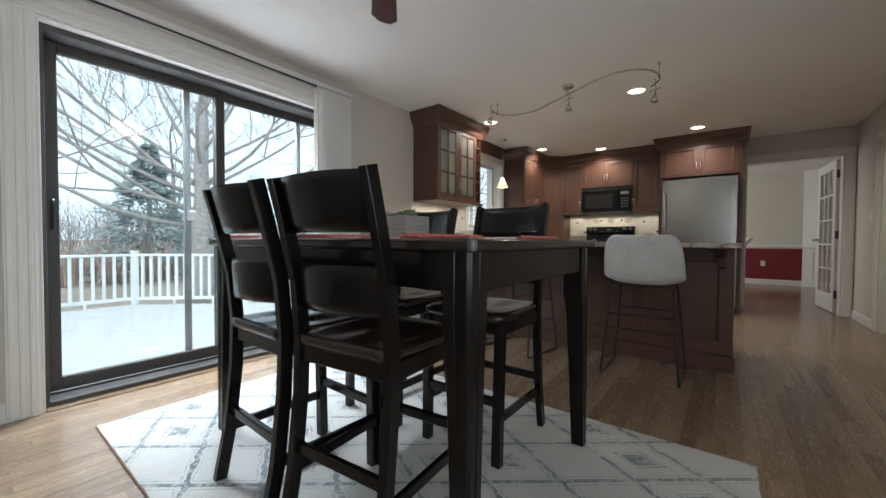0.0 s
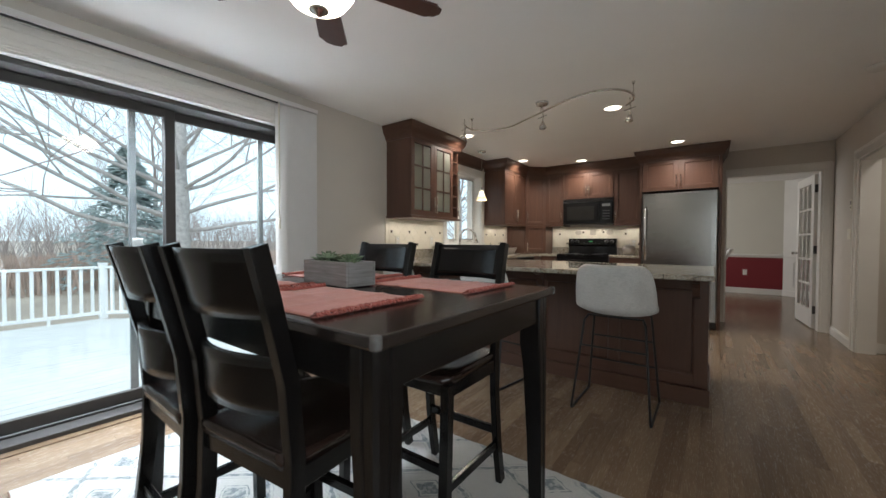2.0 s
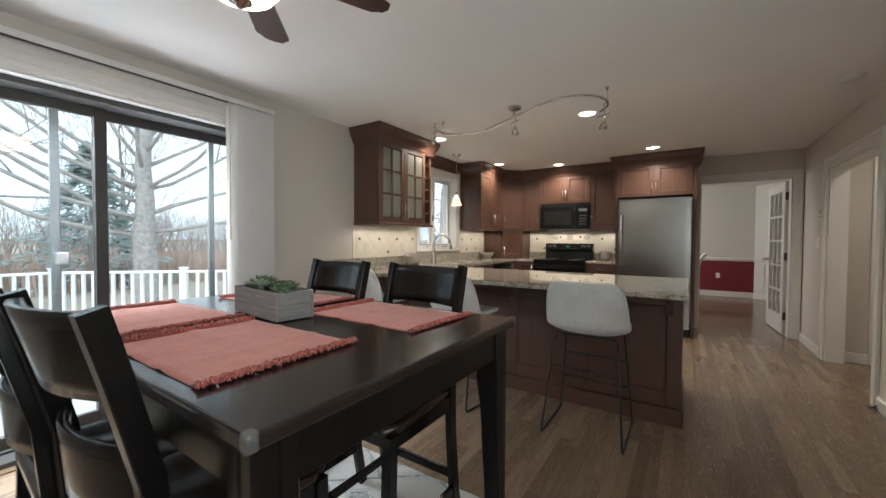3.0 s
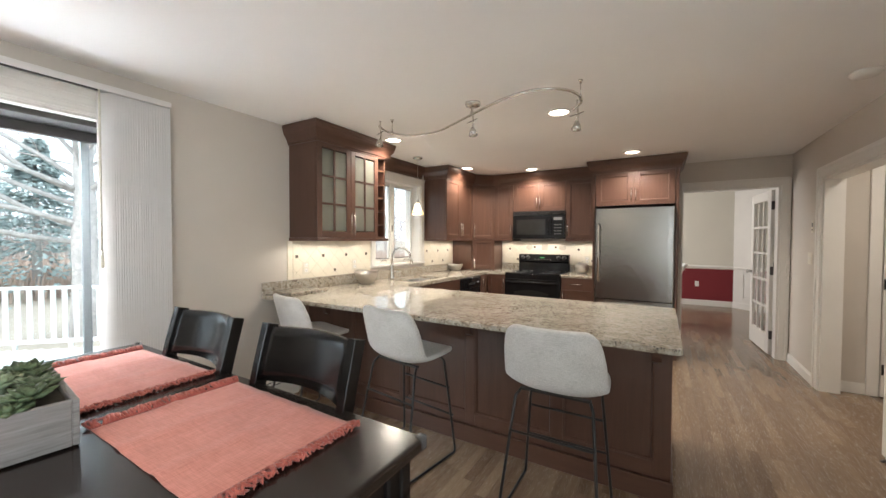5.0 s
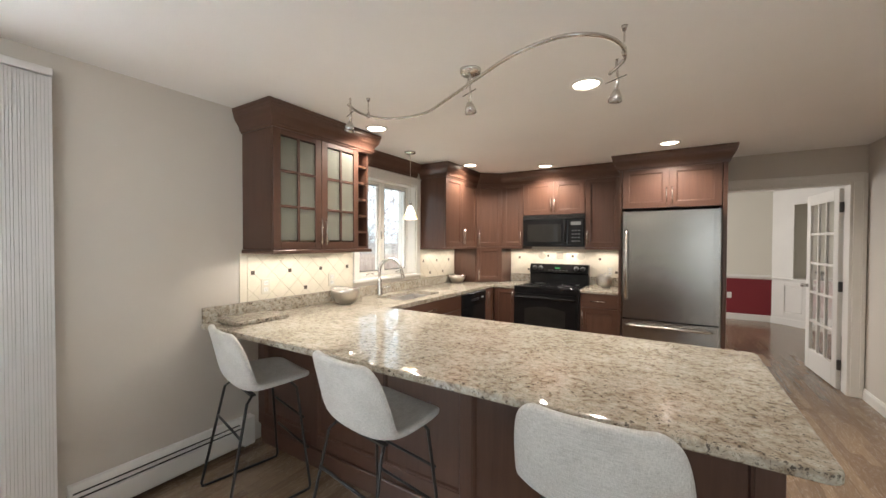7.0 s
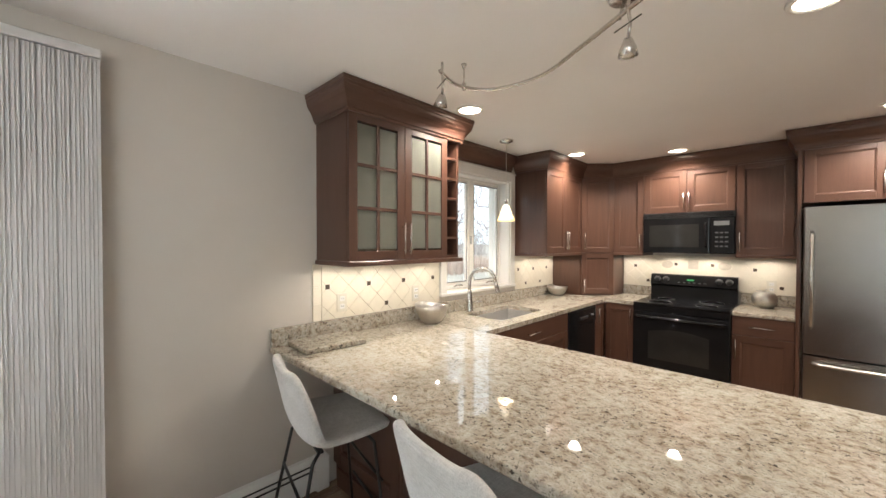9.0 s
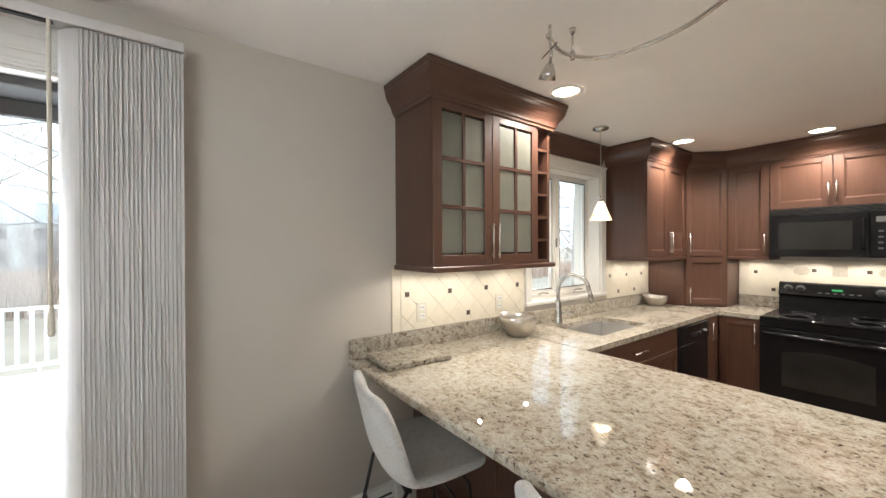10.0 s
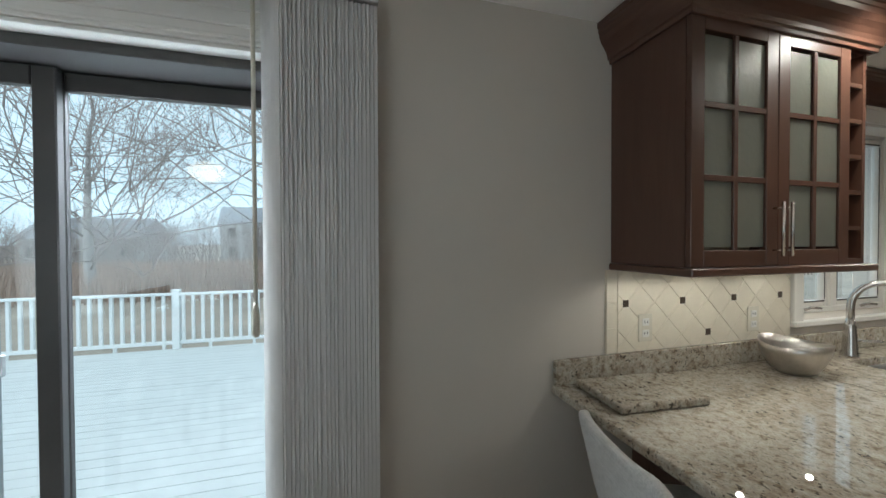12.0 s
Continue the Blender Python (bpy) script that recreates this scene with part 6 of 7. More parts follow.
pl = thing("succulent_planter", (-1.28, 1.25, tz), "grey washed wooden box planter with green succulents", "planter")
pw, pd_, ph, pa, pc = 0.168, 0.072, 0.10, -6, (-1.27, 1.25, 0)
zb = tz + 0.0045
for r_ in ((-pw, pw, -pd_, -pd_ + 0.012, 0, ph), (-pw, pw, pd_ - 0.012, pd_, 0, ph), (-pw, -pw + 0.012, -pd_ + 0.012, pd_ - 0.012, 0, ph), (pw - 0.012, pw, -pd_ + 0.012, pd_ - 0.012, 0, ph), (-pw + 0.012, pw - 0.012, -pd_ + 0.012, pd_ - 0.012, 0, 0.01)):
    bm = boxes((r_[0] + pc[0], r_[1] + pc[0], r_[2] + pc[1], r_[3] + pc[1], r_[4] + zb, r_[5] + zb), bev=0.002)
    part("board", turned(bm, pa, pc), PLANTER, pl)
part("soil", turned(boxes((pc[0] - pw + 0.0125, pc[0] + pw - 0.0125, pc[1] - pd_ + 0.0125, pc[1] + pd_ - 0.0125, zb + 0.011, zb + 0.085)), pa, pc), SOIL, pl)
rnd = random.Random(5)
for k in range(9):
    cx = pc[0] - 0.145 + 0.036 * k
    cy = pc[1] + rnd.uniform(-0.03, 0.03)
    big = rnd.uniform(0.042, 0.066)
    hue = LEAFPALE if k % 3 == 0 else LEAF
    core = lathe(bmesh.new(), [(0.010, 0.0), (0.012, 0.012), (0.006, 0.022)], (cx, cy, zb + 0.0852), 8)
    plant = part("succulent", turned(core, pa, pc), hue, pl, "pale green rosette succulent" if k % 3 == 0 else "dark green rosette succulent", True)
    for ringn, (cnt, tilt) in enumerate(((7, 20), (6, 42), (4, 66))):
        for q in range(cnt):
            a = math.tau * q / cnt + ringn * 0.5 + k
            L = big * (1 - 0.18 * ringn)
            leafp = [(0, 0), (L * 0.35, L * 0.22), (L * 0.75, L * 0.24), (L, 0), (L * 0.75, -L * 0.24), (L * 0.35, -L * 0.22)]
            lb = bmesh.new()
            top = [lb.verts.new((u, v, 0.004)) for u, v in leafp]
            tip = lb.verts.new((L * 0.55, 0, 0.009))
            low = lb.verts.new((L * 0.5, 0, -0.003))
            for j in range(6):
                lb.faces.new((top[j], top[(j + 1) % 6], tip))
                lb.faces.new((top[(j + 1) % 6], top[j], low))
            bmesh.ops.transform(lb, matrix=pose(cx, cy, zb + 0.088 + 0.012 * (k % 2), 0, 0, math.degrees(a)) @ pose(0, 0, 0, 0, -tilt, 0), verts=lb.verts)
            part("leaf", turned(lb, pa, pc), hue, plant, "", True)

# ---- dining room beyond ----
fd = thing("french_door", (1.115, NY + T, 0), "white french door with fifteen small glass panes, standing open", "door")
ha = radians(93.5)
FU, FN = (math.cos(ha), math.sin(ha)), (-math.sin(ha), math.cos(ha))
FP = (1.12, NY + T + 0.012)
W_, H_ = 0.80, 1.985
bm = bmesh.new()
for r_ in ((0, 0.105, 0.012, H_), (W_ - 0.105, W_, 0.012, H_), (0.105, W_ - 0.105, H_ - 0.11, H_), (0.105, W_ - 0.105, 0.012, 0.24)):
    obox(bm, FP, FU, FN, r_[0], r_[1], 0, 0.035, r_[2], r_[3], bev=0.003)
gw, gh = (W_ - 0.21) / 3, (H_ - 0.35) / 5
for k in (1, 2):
    obox(bm, FP, FU, FN, 0.105 + gw * k - 0.012, 0.105 + gw * k + 0.012, 0.004, 0.031, 0.24, H_ - 0.11)
for k in range(1, 5):
    obox(bm, FP, FU, FN, 0.105, W_ - 0.105, 0.005, 0.030, 0.24 + gh * k - 0.012, 0.24 + gh * k + 0.012)
part("door_frame", bm, TRIM, fd)
for i in range(3):
    for k in range(5):
        g = part("pane", obox(bmesh.new(), FP, FU, FN, 0.105 + gw * i + 0.012, 0.105 + gw * (i + 1) - 0.012, 0.015, 0.019, 0.24 + gh * k + 0.012, 0.24 + gh * (k + 1) - 0.012), GLASS, fd)
        g.visible_shadow = False
for z in (0.25, 1.02, 1.80):
    part("hinge", boxes((1.088, 1.119, NY + T - 0.006, NY + T + 0.012, z - 0.05, z + 0.05), bev=0.002), BRONZE, fd, "dark bronze hinge")
kp = opoint(FP, FU, FN, W_ - 0.055, 0.035, 0.96)
part("knob", tube(bmesh.new(), [kp, kp + Vector((FN[0], FN[1], 0)) * 0.03, kp + Vector((FN[0], FN[1], 0)) * 0.035, kp + Vector((FN[0], FN[1], 0)) * 0.06], 0.02, 12, radii=[0.022, 0.010, 0.024, 0.018]), NICKEL, fd, "metal door knob", True)

hu_ = thing("corner_hutch", (1.75, 10.3, 0), "white painted built-in corner hutch with panelled door below and open niche", "hutch")
HP, q = (1.235, FARY), math.sqrt(0.5)
HU, HN = (q, -q), (-q, -q)
HW = 1.14
bm = bmesh.new()
obox(bm, HP, HU, HN, 0, HW, -0.02, 0.0, 0.0, 0.82)
for r_ in ((0, 0.34, 0.82, 2.39), (HW - 0.16, HW, 0.82, 2.39), (0.34, HW - 0.16, 2.12, 2.39)):
    obox(bm, HP, HU, HN, r_[0], r_[1], -0.02, 0.0, r_[2], r_[3])
part("face_frame", bm, TRIM, hu_)
part("counter_ledge", obox(bmesh.new(), HP, HU, HN, -0.02, HW + 0.02, -0.30, 0.03, 0.80, 0.835, bev=0.005), TRIM, hu_)
part("plinth", obox(bmesh.new(), HP, HU, HN, 0, HW, 0.0, 0.02, 0.0, 0.12, bev=0.004), TRIM, hu_)
for u0, u1 in ((0.16, 0.56), (0.58, 0.98)):
    bm = bmesh.new()
    for r_ in ((u0, u0 + 0.06, 0.17, 0.76), (u1 - 0.06, u1, 0.17, 0.76), (u0 + 0.06, u1 - 0.06, 0.70, 0.76), (u0 + 0.06, u1 - 0.06, 0.17, 0.23)):
        obox(bm, HP, HU, HN, r_[0], r_[1], 0.001, 0.02, r_[2], r_[3], bev=0.002)
    obox(bm, HP, HU, HN, u0 + 0.07, u1 - 0.07, 0.001, 0.012, 0.24, 0.69, bev=0.006)
    part("cupboard_door", bm, TRIM, hu_)
tv = opoint(HP, HU, HN, 0.66, -0.14, 0.836)
vs = thing("dark_ornament", tv, "small dark carved ornament on the hutch ledge", "ornament")
part("ornament_body", lathe(bmesh.new(), [(0.05, 0), (0.05, 0.015), (0.02, 0.03), (0.03, 0.07), (0.07, 0.11), (0.08, 0.14), (0.06, 0.15)], tv, 16), BLACKMATT, vs, "", True)

wc = thing("white_dining_chair", (0.10, 8.28, 0), "white curved-back chair in the dining room", "chair")
bm = bmesh.new()
prof = [(0.0, 0.0), (0.03, 0.02), (-0.07, 0.25), (-0.10, 0.42), (-0.05, 0.46), (-0.04, 0.52), (0.02, 0.7), (0.10, 0.88), (0.155, 0.97), (0.165, 0.985)]
rows = []
for u, z in prof:
    rows.append([bm.verts.new((0.16 + u + 0.02 * math.cos(math.pi * v), 8.28 + v * (0.19 + 0.03 * (z < 0.5)), z)) for v in (-1, -0.5, 0, 0.5, 1)])
for a, b in zip(rows, rows[1:]):
    for j in range(4):
        bm.faces.new((a[j], a[j + 1], b[j + 1], b[j]))
sh = part("backrest", bm, WHITEPLASTIC, wc, "", True)
sh.modifiers.new("thick", "SOLIDIFY").thickness = 0.03
part("seat", boxes((-0.30, 0.10, 8.07, 8.49, 0.41, 0.46), bev=0.015, seg=2), WHITEPLASTIC, wc)
part("front_support", boxes((-0.30, -0.26, 8.10, 8.46, 0.0, 0.42), bev=0.01), WHITEPLASTIC, wc)
part("foot", boxes((-0.30, 0.22, 8.08, 8.48, 0.001, 0.02), bev=0.005), WHITEPLASTIC, wc)

cord = thing("tassel_cord", (1.2, 4.42, 0), "dark coiled cord lying on the floor beside the opening", "cord")
pts = [(1.19 + 0.03 * math.cos(a), 4.36 + 0.025 * math.sin(a * 1.3), 0.008 + 0.003 * a) for a in [0.5 * k for k in range(16)]]
part("cord_coil", tube(bmesh.new(), pts, 0.005, 6), BLACKMETAL, cord, "", True)


# ---- outdoors ----
R, GX = random.Random(11), -9.0
bm = bmesh.new()
n = 40
gv = {}
for i in range(n + 1):
    for j in range(n + 1):
        x = -0.2 - (i / n) ** 2.5 * 900
        s = 2 * j / n - 1
        y = s * abs(s) ** 1.5 * 900
        gv[i, j] = bm.verts.new((x + WO, y, GROUNDZ + 0.15 * noise.noise((x * 0.05, y * 0.05, 0)) * (1 if i > 2 else 0)))
for i in range(n):
    for j in range(n):
        bm.faces.new((gv[i, j], gv[i, j + 1], gv[i + 1, j + 1], gv[i + 1, j]))
tagged(part("ground", bm, GROUND), "winter lawn and marsh ground reaching the horizon", "ground", kind="structure")

# deck with boards along the house
RX, CY_ = -9.0, 2.04
dk = tagged(part("deck", boxes((RX - 0.02, WO, -7.0, -6.9, GROUNDZ, DECKZ - 0.03), (RX, RX + 0.05, -7.0, CY_, DECKZ - 0.25, DECKZ - 0.03), (WO - 0.05, WO, -7.0, 5.9, DECKZ - 0.25, DECKZ - 0.03)), DECK), "pale painted timber deck", "deck", kind="structure")
nb = int((WO - RX) / 0.145)
for k in range(nb):
    x = RX + 0.01 + 0.145 * k
    ytop = CY_ + (x - RX)
    cuts = [-7.0, -2.9 + (0.9 if k % 2 else 0), min(2.2 + (0.7 if k % 3 else 0), ytop - 0.3), ytop]
    for a, b in zip(cuts, cuts[1:]):
        if b - a > 0.2:
            part("deck_board", boxes((x, x + 0.139, a + 0.002, b - 0.002, DECKZ - 0.03, DECKZ + R.uniform(-0.001, 0.001))), DECK, dk)
rl = thing("deck_railing", (RX, 0, DECKZ), "white vinyl deck railing with square balusters", "railing")


def rail_run(ax, ay, bx, by, posts):
    d = Vector((bx - ax, by - ay))
    L = d.length
    d.normalize()
    U, N = (d.x, d.y), (-d.y, d.x)
    top = DECKZ + 0.965
    part("top_rail", obox(bmesh.new(), (ax, ay), U, N, 0.05, L - 0.05, -0.045, 0.045, top - 0.045, top, bev=0.008), RAIL, rl)
    part("bottom_rail", obox(bmesh.new(), (ax, ay), U, N, 0.05, L - 0.05, -0.022, 0.022, DECKZ + 0.08, DECKZ + 0.14, bev=0.005), RAIL, rl)
    for u in posts:
        p = part("post", obox(bmesh.new(), (ax, ay), U, N, u - 0.055, u + 0.055, -0.055, 0.055, DECKZ, top + 0.035, bev=0.004), RAIL, rl)
        part("post_cap", obox(bmesh.new(), (ax, ay), U, N, u - 0.068, u + 0.068, -0.068, 0.068, top + 0.036, top + 0.06, bev=0.01), RAIL, p)
    k = int(L / 0.147)
    for i in range(1, k):
        u = L * i / k
        if min(abs(u - q_) for q_ in posts) > 0.08:
            part("baluster", obox(bmesh.new(), (ax, ay), U, N, u - 0.022, u + 0.022, -0.022, 0.022, DECKZ + 0.141, top - 0.046), RAIL, rl)
    for i in range(1, int(L / 0.7)):
        part("foot_block", obox(bmesh.new(), (ax, ay), U, N, 0.7 * i - 0.02, 0.7 * i + 0.02, -0.02, 0.02, DECKZ, DECKZ + 0.079), RAIL, rl)


rail_run(RX, CY_, RX, -6.66, (0.0, 2.61, 5.22, 7.83))
rail_run(RX, CY_, RX + 4.3, CY_ + 4.3, (2.0, 4.0, 6.0))


# ---- trees ----
def branch(bm_t, bm_c, p, d, length, r, depth, rnd, spread=0.6, lift=0.12, fine=2):
    """A tapering limb that bends and forks; thick limbs go to the trunk mesh, thin ones to the crown."""
    k = 5
    pts, radii = [p.copy()], [r]
    for i in range(k):
        d = (d + Vector((rnd.uniform(-1, 1), rnd.uniform(-1, 1), rnd.uniform(-0.6, 1.0) + lift)) * 0.22).normalized()
        if p.z < GROUNDZ + 2.3 and d.z < 0.15:
            d = (d + Vector((0, 0, 0.4))).normalized()
        p = p + d * (length / k)
        pts.append(p.copy())
        radii.append(r * (1 - 0.42 * (i + 1) / k))
    tube(bm_t if depth >= fine + 2 else bm_c, pts, r, 7 if depth > fine + 1 else (5 if depth > fine - 1 else 3), radii=radii)
    if depth <= 0:
        return
    kids = 3 if depth > 2 else 4
    for i in range(kids):
        at = pts[-1] if i == 0 else pts[rnd.randint(2, k)]
        side = d.orthogonal().normalized()
        side.rotate(Matrix.Rotation(rnd.uniform(0, math.tau), 3, d))
        nd = (d + side * (rnd.uniform(0.25, 0.45) if i == 0 else rnd.uniform(0.6, 1.1)) * spread / 0.6).normalized()
        branch(bm_t, bm_c, at, nd, length * rnd.uniform(0.62, 0.82), max(0.0105, radii[-1] * rnd.uniform(0.62, 0.95)), depth - 1, rnd, spread, lift, fine)


def bare_tree(at, height, r, depth, seed, label, limbs=None, spread=0.6, start_at=0.35):
    o = thing("bare_tree", at, label, "tree")
    rnd = random.Random(seed)
    bt, bc = bmesh.new(), bmesh.new()
    p = Vector(at)
    trunk, rad = [p + Vector((0, 0, -0.2))], [r * 1.25]
    for i in range(1, 8):
        f = i / 7
        trunk.append(p + Vector((rnd.uniform(-0.08, 0.08) * height * 0.06, rnd.uniform(-0.08, 0.08) * height * 0.06, height * 0.62 * f)))
        rad.append(r * (1 - 0.55 * f))
    tube(bt, trunk, r, 10, radii=rad)
    limbs = limbs or [(rnd.uniform(0, 360), rnd.uniform(15, 55), rnd.uniform(start_at, 1.0), rnd.uniform(0.35, 0.5)) for _ in range(9)]
    for az, el, f, ln in limbs:
        i = f * 7
        a, b = trunk[min(7, int(i))], trunk[min(7, int(i) + 1)]
        q_ = a.lerp(b, i - int(i))
        d = Vector((math.cos(radians(az)) * math.cos(radians(el)), math.sin(radians(az)) * math.cos(radians(el)), math.sin(radians(el))))
        branch(bt, bc, q_, d, height * ln, r * (0.26 - 0.13 * f), depth, rnd, spread)
    branch(bt, bc, trunk[-1], Vector((0.1, 0.1, 1)).normalized(), height * 0.3, rad[-1], depth, rnd, spread)
    part("trunk", bt, BARK, o, "rough grey trunk and limbs", True)
    part("crown", bc, TWIG, o, "fine bare twigs", True)
    return o


# the near tree: limbs reach low and wide toward the south
near_limbs = [(-118, 22, 0.46, 0.55), (-100, 24, 0.55, 0.60), (-70, 20, 0.48, 0.45), (-128, 32, 0.66, 0.50), (60, 20, 0.50, 0.40), (100, 30, 0.62, 0.42), (20, 34, 0.62, 0.32),
              (-40, 34, 0.70, 0.45), (150, 25, 0.58, 0.40), (-90, 45, 0.82, 0.45), (90, 48, 0.85, 0.40), (35, 40, 0.78, 0.40),
              (-108, 8, 0.40, 0.60), (-112, 38, 0.60, 0.62), (-95, 14, 0.62, 0.55), (80, 10, 0.42, 0.42), (75, 36, 0.72, 0.45), (-122, 52, 0.74, 0.5)]
bare_tree((-12.6, 4.5, GROUNDZ), 9.5, 0.32, 5, 3, "large bare deciduous tree with low spreading limbs", near_limbs, 0.62)
bare_tree((-24.0, -9.6, GROUNDZ), 9.5, 0.26, 4, 8, "bare deciduous tree with ascending branches beyond the deck", spread=0.62, start_at=0.2)
bare_tree((-30.0, 9.0, GROUNDZ), 10.0, 0.22, 3, 21, "bare deciduous tree far beyond the deck", spread=0.55)
bare_tree((-17.0, 15.5, GROUNDZ), 9.0, 0.22, 3, 27, "bare deciduous tree beside the house", spread=0.55)
bare_tree((-15.0, 23.0, GROUNDZ), 9.0, 0.2, 3, 41, "bare deciduous tree seen through the sink window", spread=0.55)

# blue spruce
sp = thing("spruce_tree", (-22.0, 5.6, GROUNDZ), "blue-green spruce with drooping layered boughs", "tree")
part("trunk", tube(bmesh.new(), [(-22.0, 5.6, GROUNDZ - 0.2), (-22.0, 5.6, GROUNDZ + 3), (-22.0, 5.6, GROUNDZ + 6.4)], 0.15, 8, radii=[0.18, 0.12, 0.02]), BARK, sp, "", True)
rnd = random.Random(17)
verts, faces = [], []
for k in range(3200):
    f = rnd.random() ** 0.75
    z = GROUNDZ + 0.6 + 5.9 * f
    rr = (1 - f) * 3.3 * rnd.uniform(0.35, 1.08) * (0.8 + 0.25 * math.sin(f * 40))
    a = rnd.uniform(0, math.tau)
    c = Vector((-22.0 + rr * math.cos(a), 5.6 + rr * math.sin(a), z - 0.18 * rr))
    d = Vector((math.cos(a + rnd.uniform(-0.5, 0.5)), math.sin(a + rnd.uniform(-0.5, 0.5)), rnd.uniform(-0.5, 0.15))) * rnd.uniform(0.18, 0.42)
    s = Vector((-d.y, d.x, rnd.uniform(-0.1, 0.1))).normalized() * rnd.uniform(0.05, 0.1)
    up = Vector((0, 0, 0.06))
    b = len(verts)
    verts += [c, c + d * 0.5 + s, c + d, c + d * 0.5 - s, c + d * 0.5 + up]
    faces += [(b, b + 1, b + 4), (b + 1, b + 2, b + 4), (b + 2, b + 3, b + 4), (b + 3, b, b + 4)]
me = bpy.data.meshes.new("crown")
me.from_pydata([v - origin[sp] for v in verts], [], faces)
me.materials.append(NEEDLE)
ob = new("crown", me)
ob.parent = sp
tagged(ob, "dense blue-green needle sprays")

# reeds and thicket
rnd = random.Random(23)


def blades(name, count, place, height, width, mat, label, category):
    verts, faces = [], []
    for _ in range(count):
        x, y = place()
        h, w = height * rnd.uniform(0.6, 1.15), width * rnd.uniform(0.6, 1.4)
        a = rnd.uniform(0, math.pi)
        dx, dy = math.cos(a) * w, math.sin(a) * w
        lx, ly = rnd.uniform(-0.2, 0.2) * h, rnd.uniform(-0.2, 0.2) * h
        b = len(verts)
        verts += [(x - dx, y - dy, GROUNDZ - 0.1), (x + dx, y + dy, GROUNDZ - 0.1), (x + dx * 0.8 + lx * 0.4, y + dy * 0.8 + ly * 0.4, GROUNDZ + h * 0.6), (x - dx * 0.8 + lx * 0.4, y - dy * 0.8 + ly * 0.4, GROUNDZ + h * 0.6), (x + lx, y + ly, GROUNDZ + h)]
        faces += [(b, b + 1, b + 2, b + 3), (b + 3, b + 2, b + 4)]
    me = bpy.data.meshes.new(name)
    me.from_pydata(verts, [], faces)
    me.materials.append(mat)
    return tagged(new(name, me), label, category, kind="stuff")


blades("reeds", 30000, lambda: (-rnd.uniform(21, 42), rnd.uniform(-42, 38)), 1.25, 0.035, REED, "tall dry tan reeds beyond the lawn", "reeds")


def twigs(name, count, place, height, label):
    bm = bmesh.new()
    for _ in range(count):
        x, y = place()
        h = height * rnd.uniform(0.5, 1.2)
        p = Vector((x, y, GROUNDZ))
        for _ in range(4):
            d = Vector((rnd.uniform(-0.35, 0.35), rnd.uniform(-0.35, 0.35), 1)) * h * rnd.uniform(0.6, 1)
            m = p + d * 0.5 + Vector((rnd.uniform(-0.1, 0.1), rnd.uniform(-0.1, 0.1), 0)) * h
            tube(bm, [p, m, p + d], 0.02, 3, radii=[0.035, 0.022, 0.008])
            for _ in range(3):
                e = m + (p + d - m) * rnd.uniform(0, 0.7)
                tube(bm, [e, e + Vector((rnd.uniform(-0.3, 0.3), rnd.uniform(-0.3, 0.3), rnd.uniform(0.1, 0.4))) * h], 0.012, 3, radii=[0.014, 0.005])
    return tagged(part(name, bm, TWIG), label, "thicket", kind="stuff")


twigs("thicket", 1100, lambda: (-rnd.uniform(40, 62), rnd.uniform(-70, 62)), 6.0, "bare brown thicket on the far side of the marsh")


def far_house(at, w, d, h, a, label):
    o = thing("far_house", at, label, "house")
    x, y, z = at
    part("wall", turned(boxes((x - d / 2, x + d / 2, y - w / 2, y + w / 2, z - 0.3, z + h)), a, at), SIDING, o, "pale clapboard walls")
    bm = extruded(bmesh.new(), [(x - d / 2 - 0.4, z + h), (x, z + h + d * 0.36), (x + d / 2 + 0.4, z + h)], "y", y - w / 2 - 0.3, y + w / 2 + 0.3)
    part("roof", turned(bm, a, at), ROOFING, o, "grey shingled gable roof")
    for k in range(int(w / 3)):
        for f in range(max(1, int(h / 2.7))):
            yy = y - w / 2 + 1.5 + 3 * k
            zz = z + 0.9 + 2.7 * f
            wd = part("window", turned(boxes((x + d / 2, x + d / 2 + 0.06, yy - 0.6, yy + 0.6, zz - 0.1, zz + 1.4), bev=0.02), a, at), TRIM, o)
            part("pane", turned(boxes((x + d / 2 + 0.06, x + d / 2 + 0.08, yy - 0.5, yy + 0.5, zz, zz + 1.3)), a, at), OVENGLASS, wd)
    return o


far_house((-66, -10.3, GROUNDZ), 8, 8, 5.4, 8, "pale two-storey house across the marsh")
far_house((-72, -33, GROUNDZ), 15, 9, 3.4, -6, "pale house with grey gable roof across the marsh")

# ---- tiles of the backsplash ----
s = 0.105
TILE_MESH, ACCENT_MESH = {}, {}


def tile_mesh(outline, mat, name, th=0.007):
    """A thin chamfered tile in its own axes: u, v in the wall, w out of it."""
    n = len(outline)
    cx, cy = sum(p[0] for p in outline) / n, sum(p[1] for p in outline) / n
    ins = [(cx + (u - cx) * 0.98, cy + (v - cy) * 0.98) for u, v in outline]
    verts = [(u, v, 0) for u, v in outline] + [(u, v, th - 0.0008) for u, v in outline] + [(u, v, th) for u, v in ins]
    faces = [tuple(range(2 * n, 3 * n))]
    for k in range(2):
        for i in range(n):
            j = (i + 1) % n
            faces.append((k * n + i, k * n + j, (k + 1) * n + j, (k + 1) * n + i))
    me = bpy.data.meshes.new(name)
    me.from_pydata(verts, [], faces)
    me.materials.append(mat)
    return me


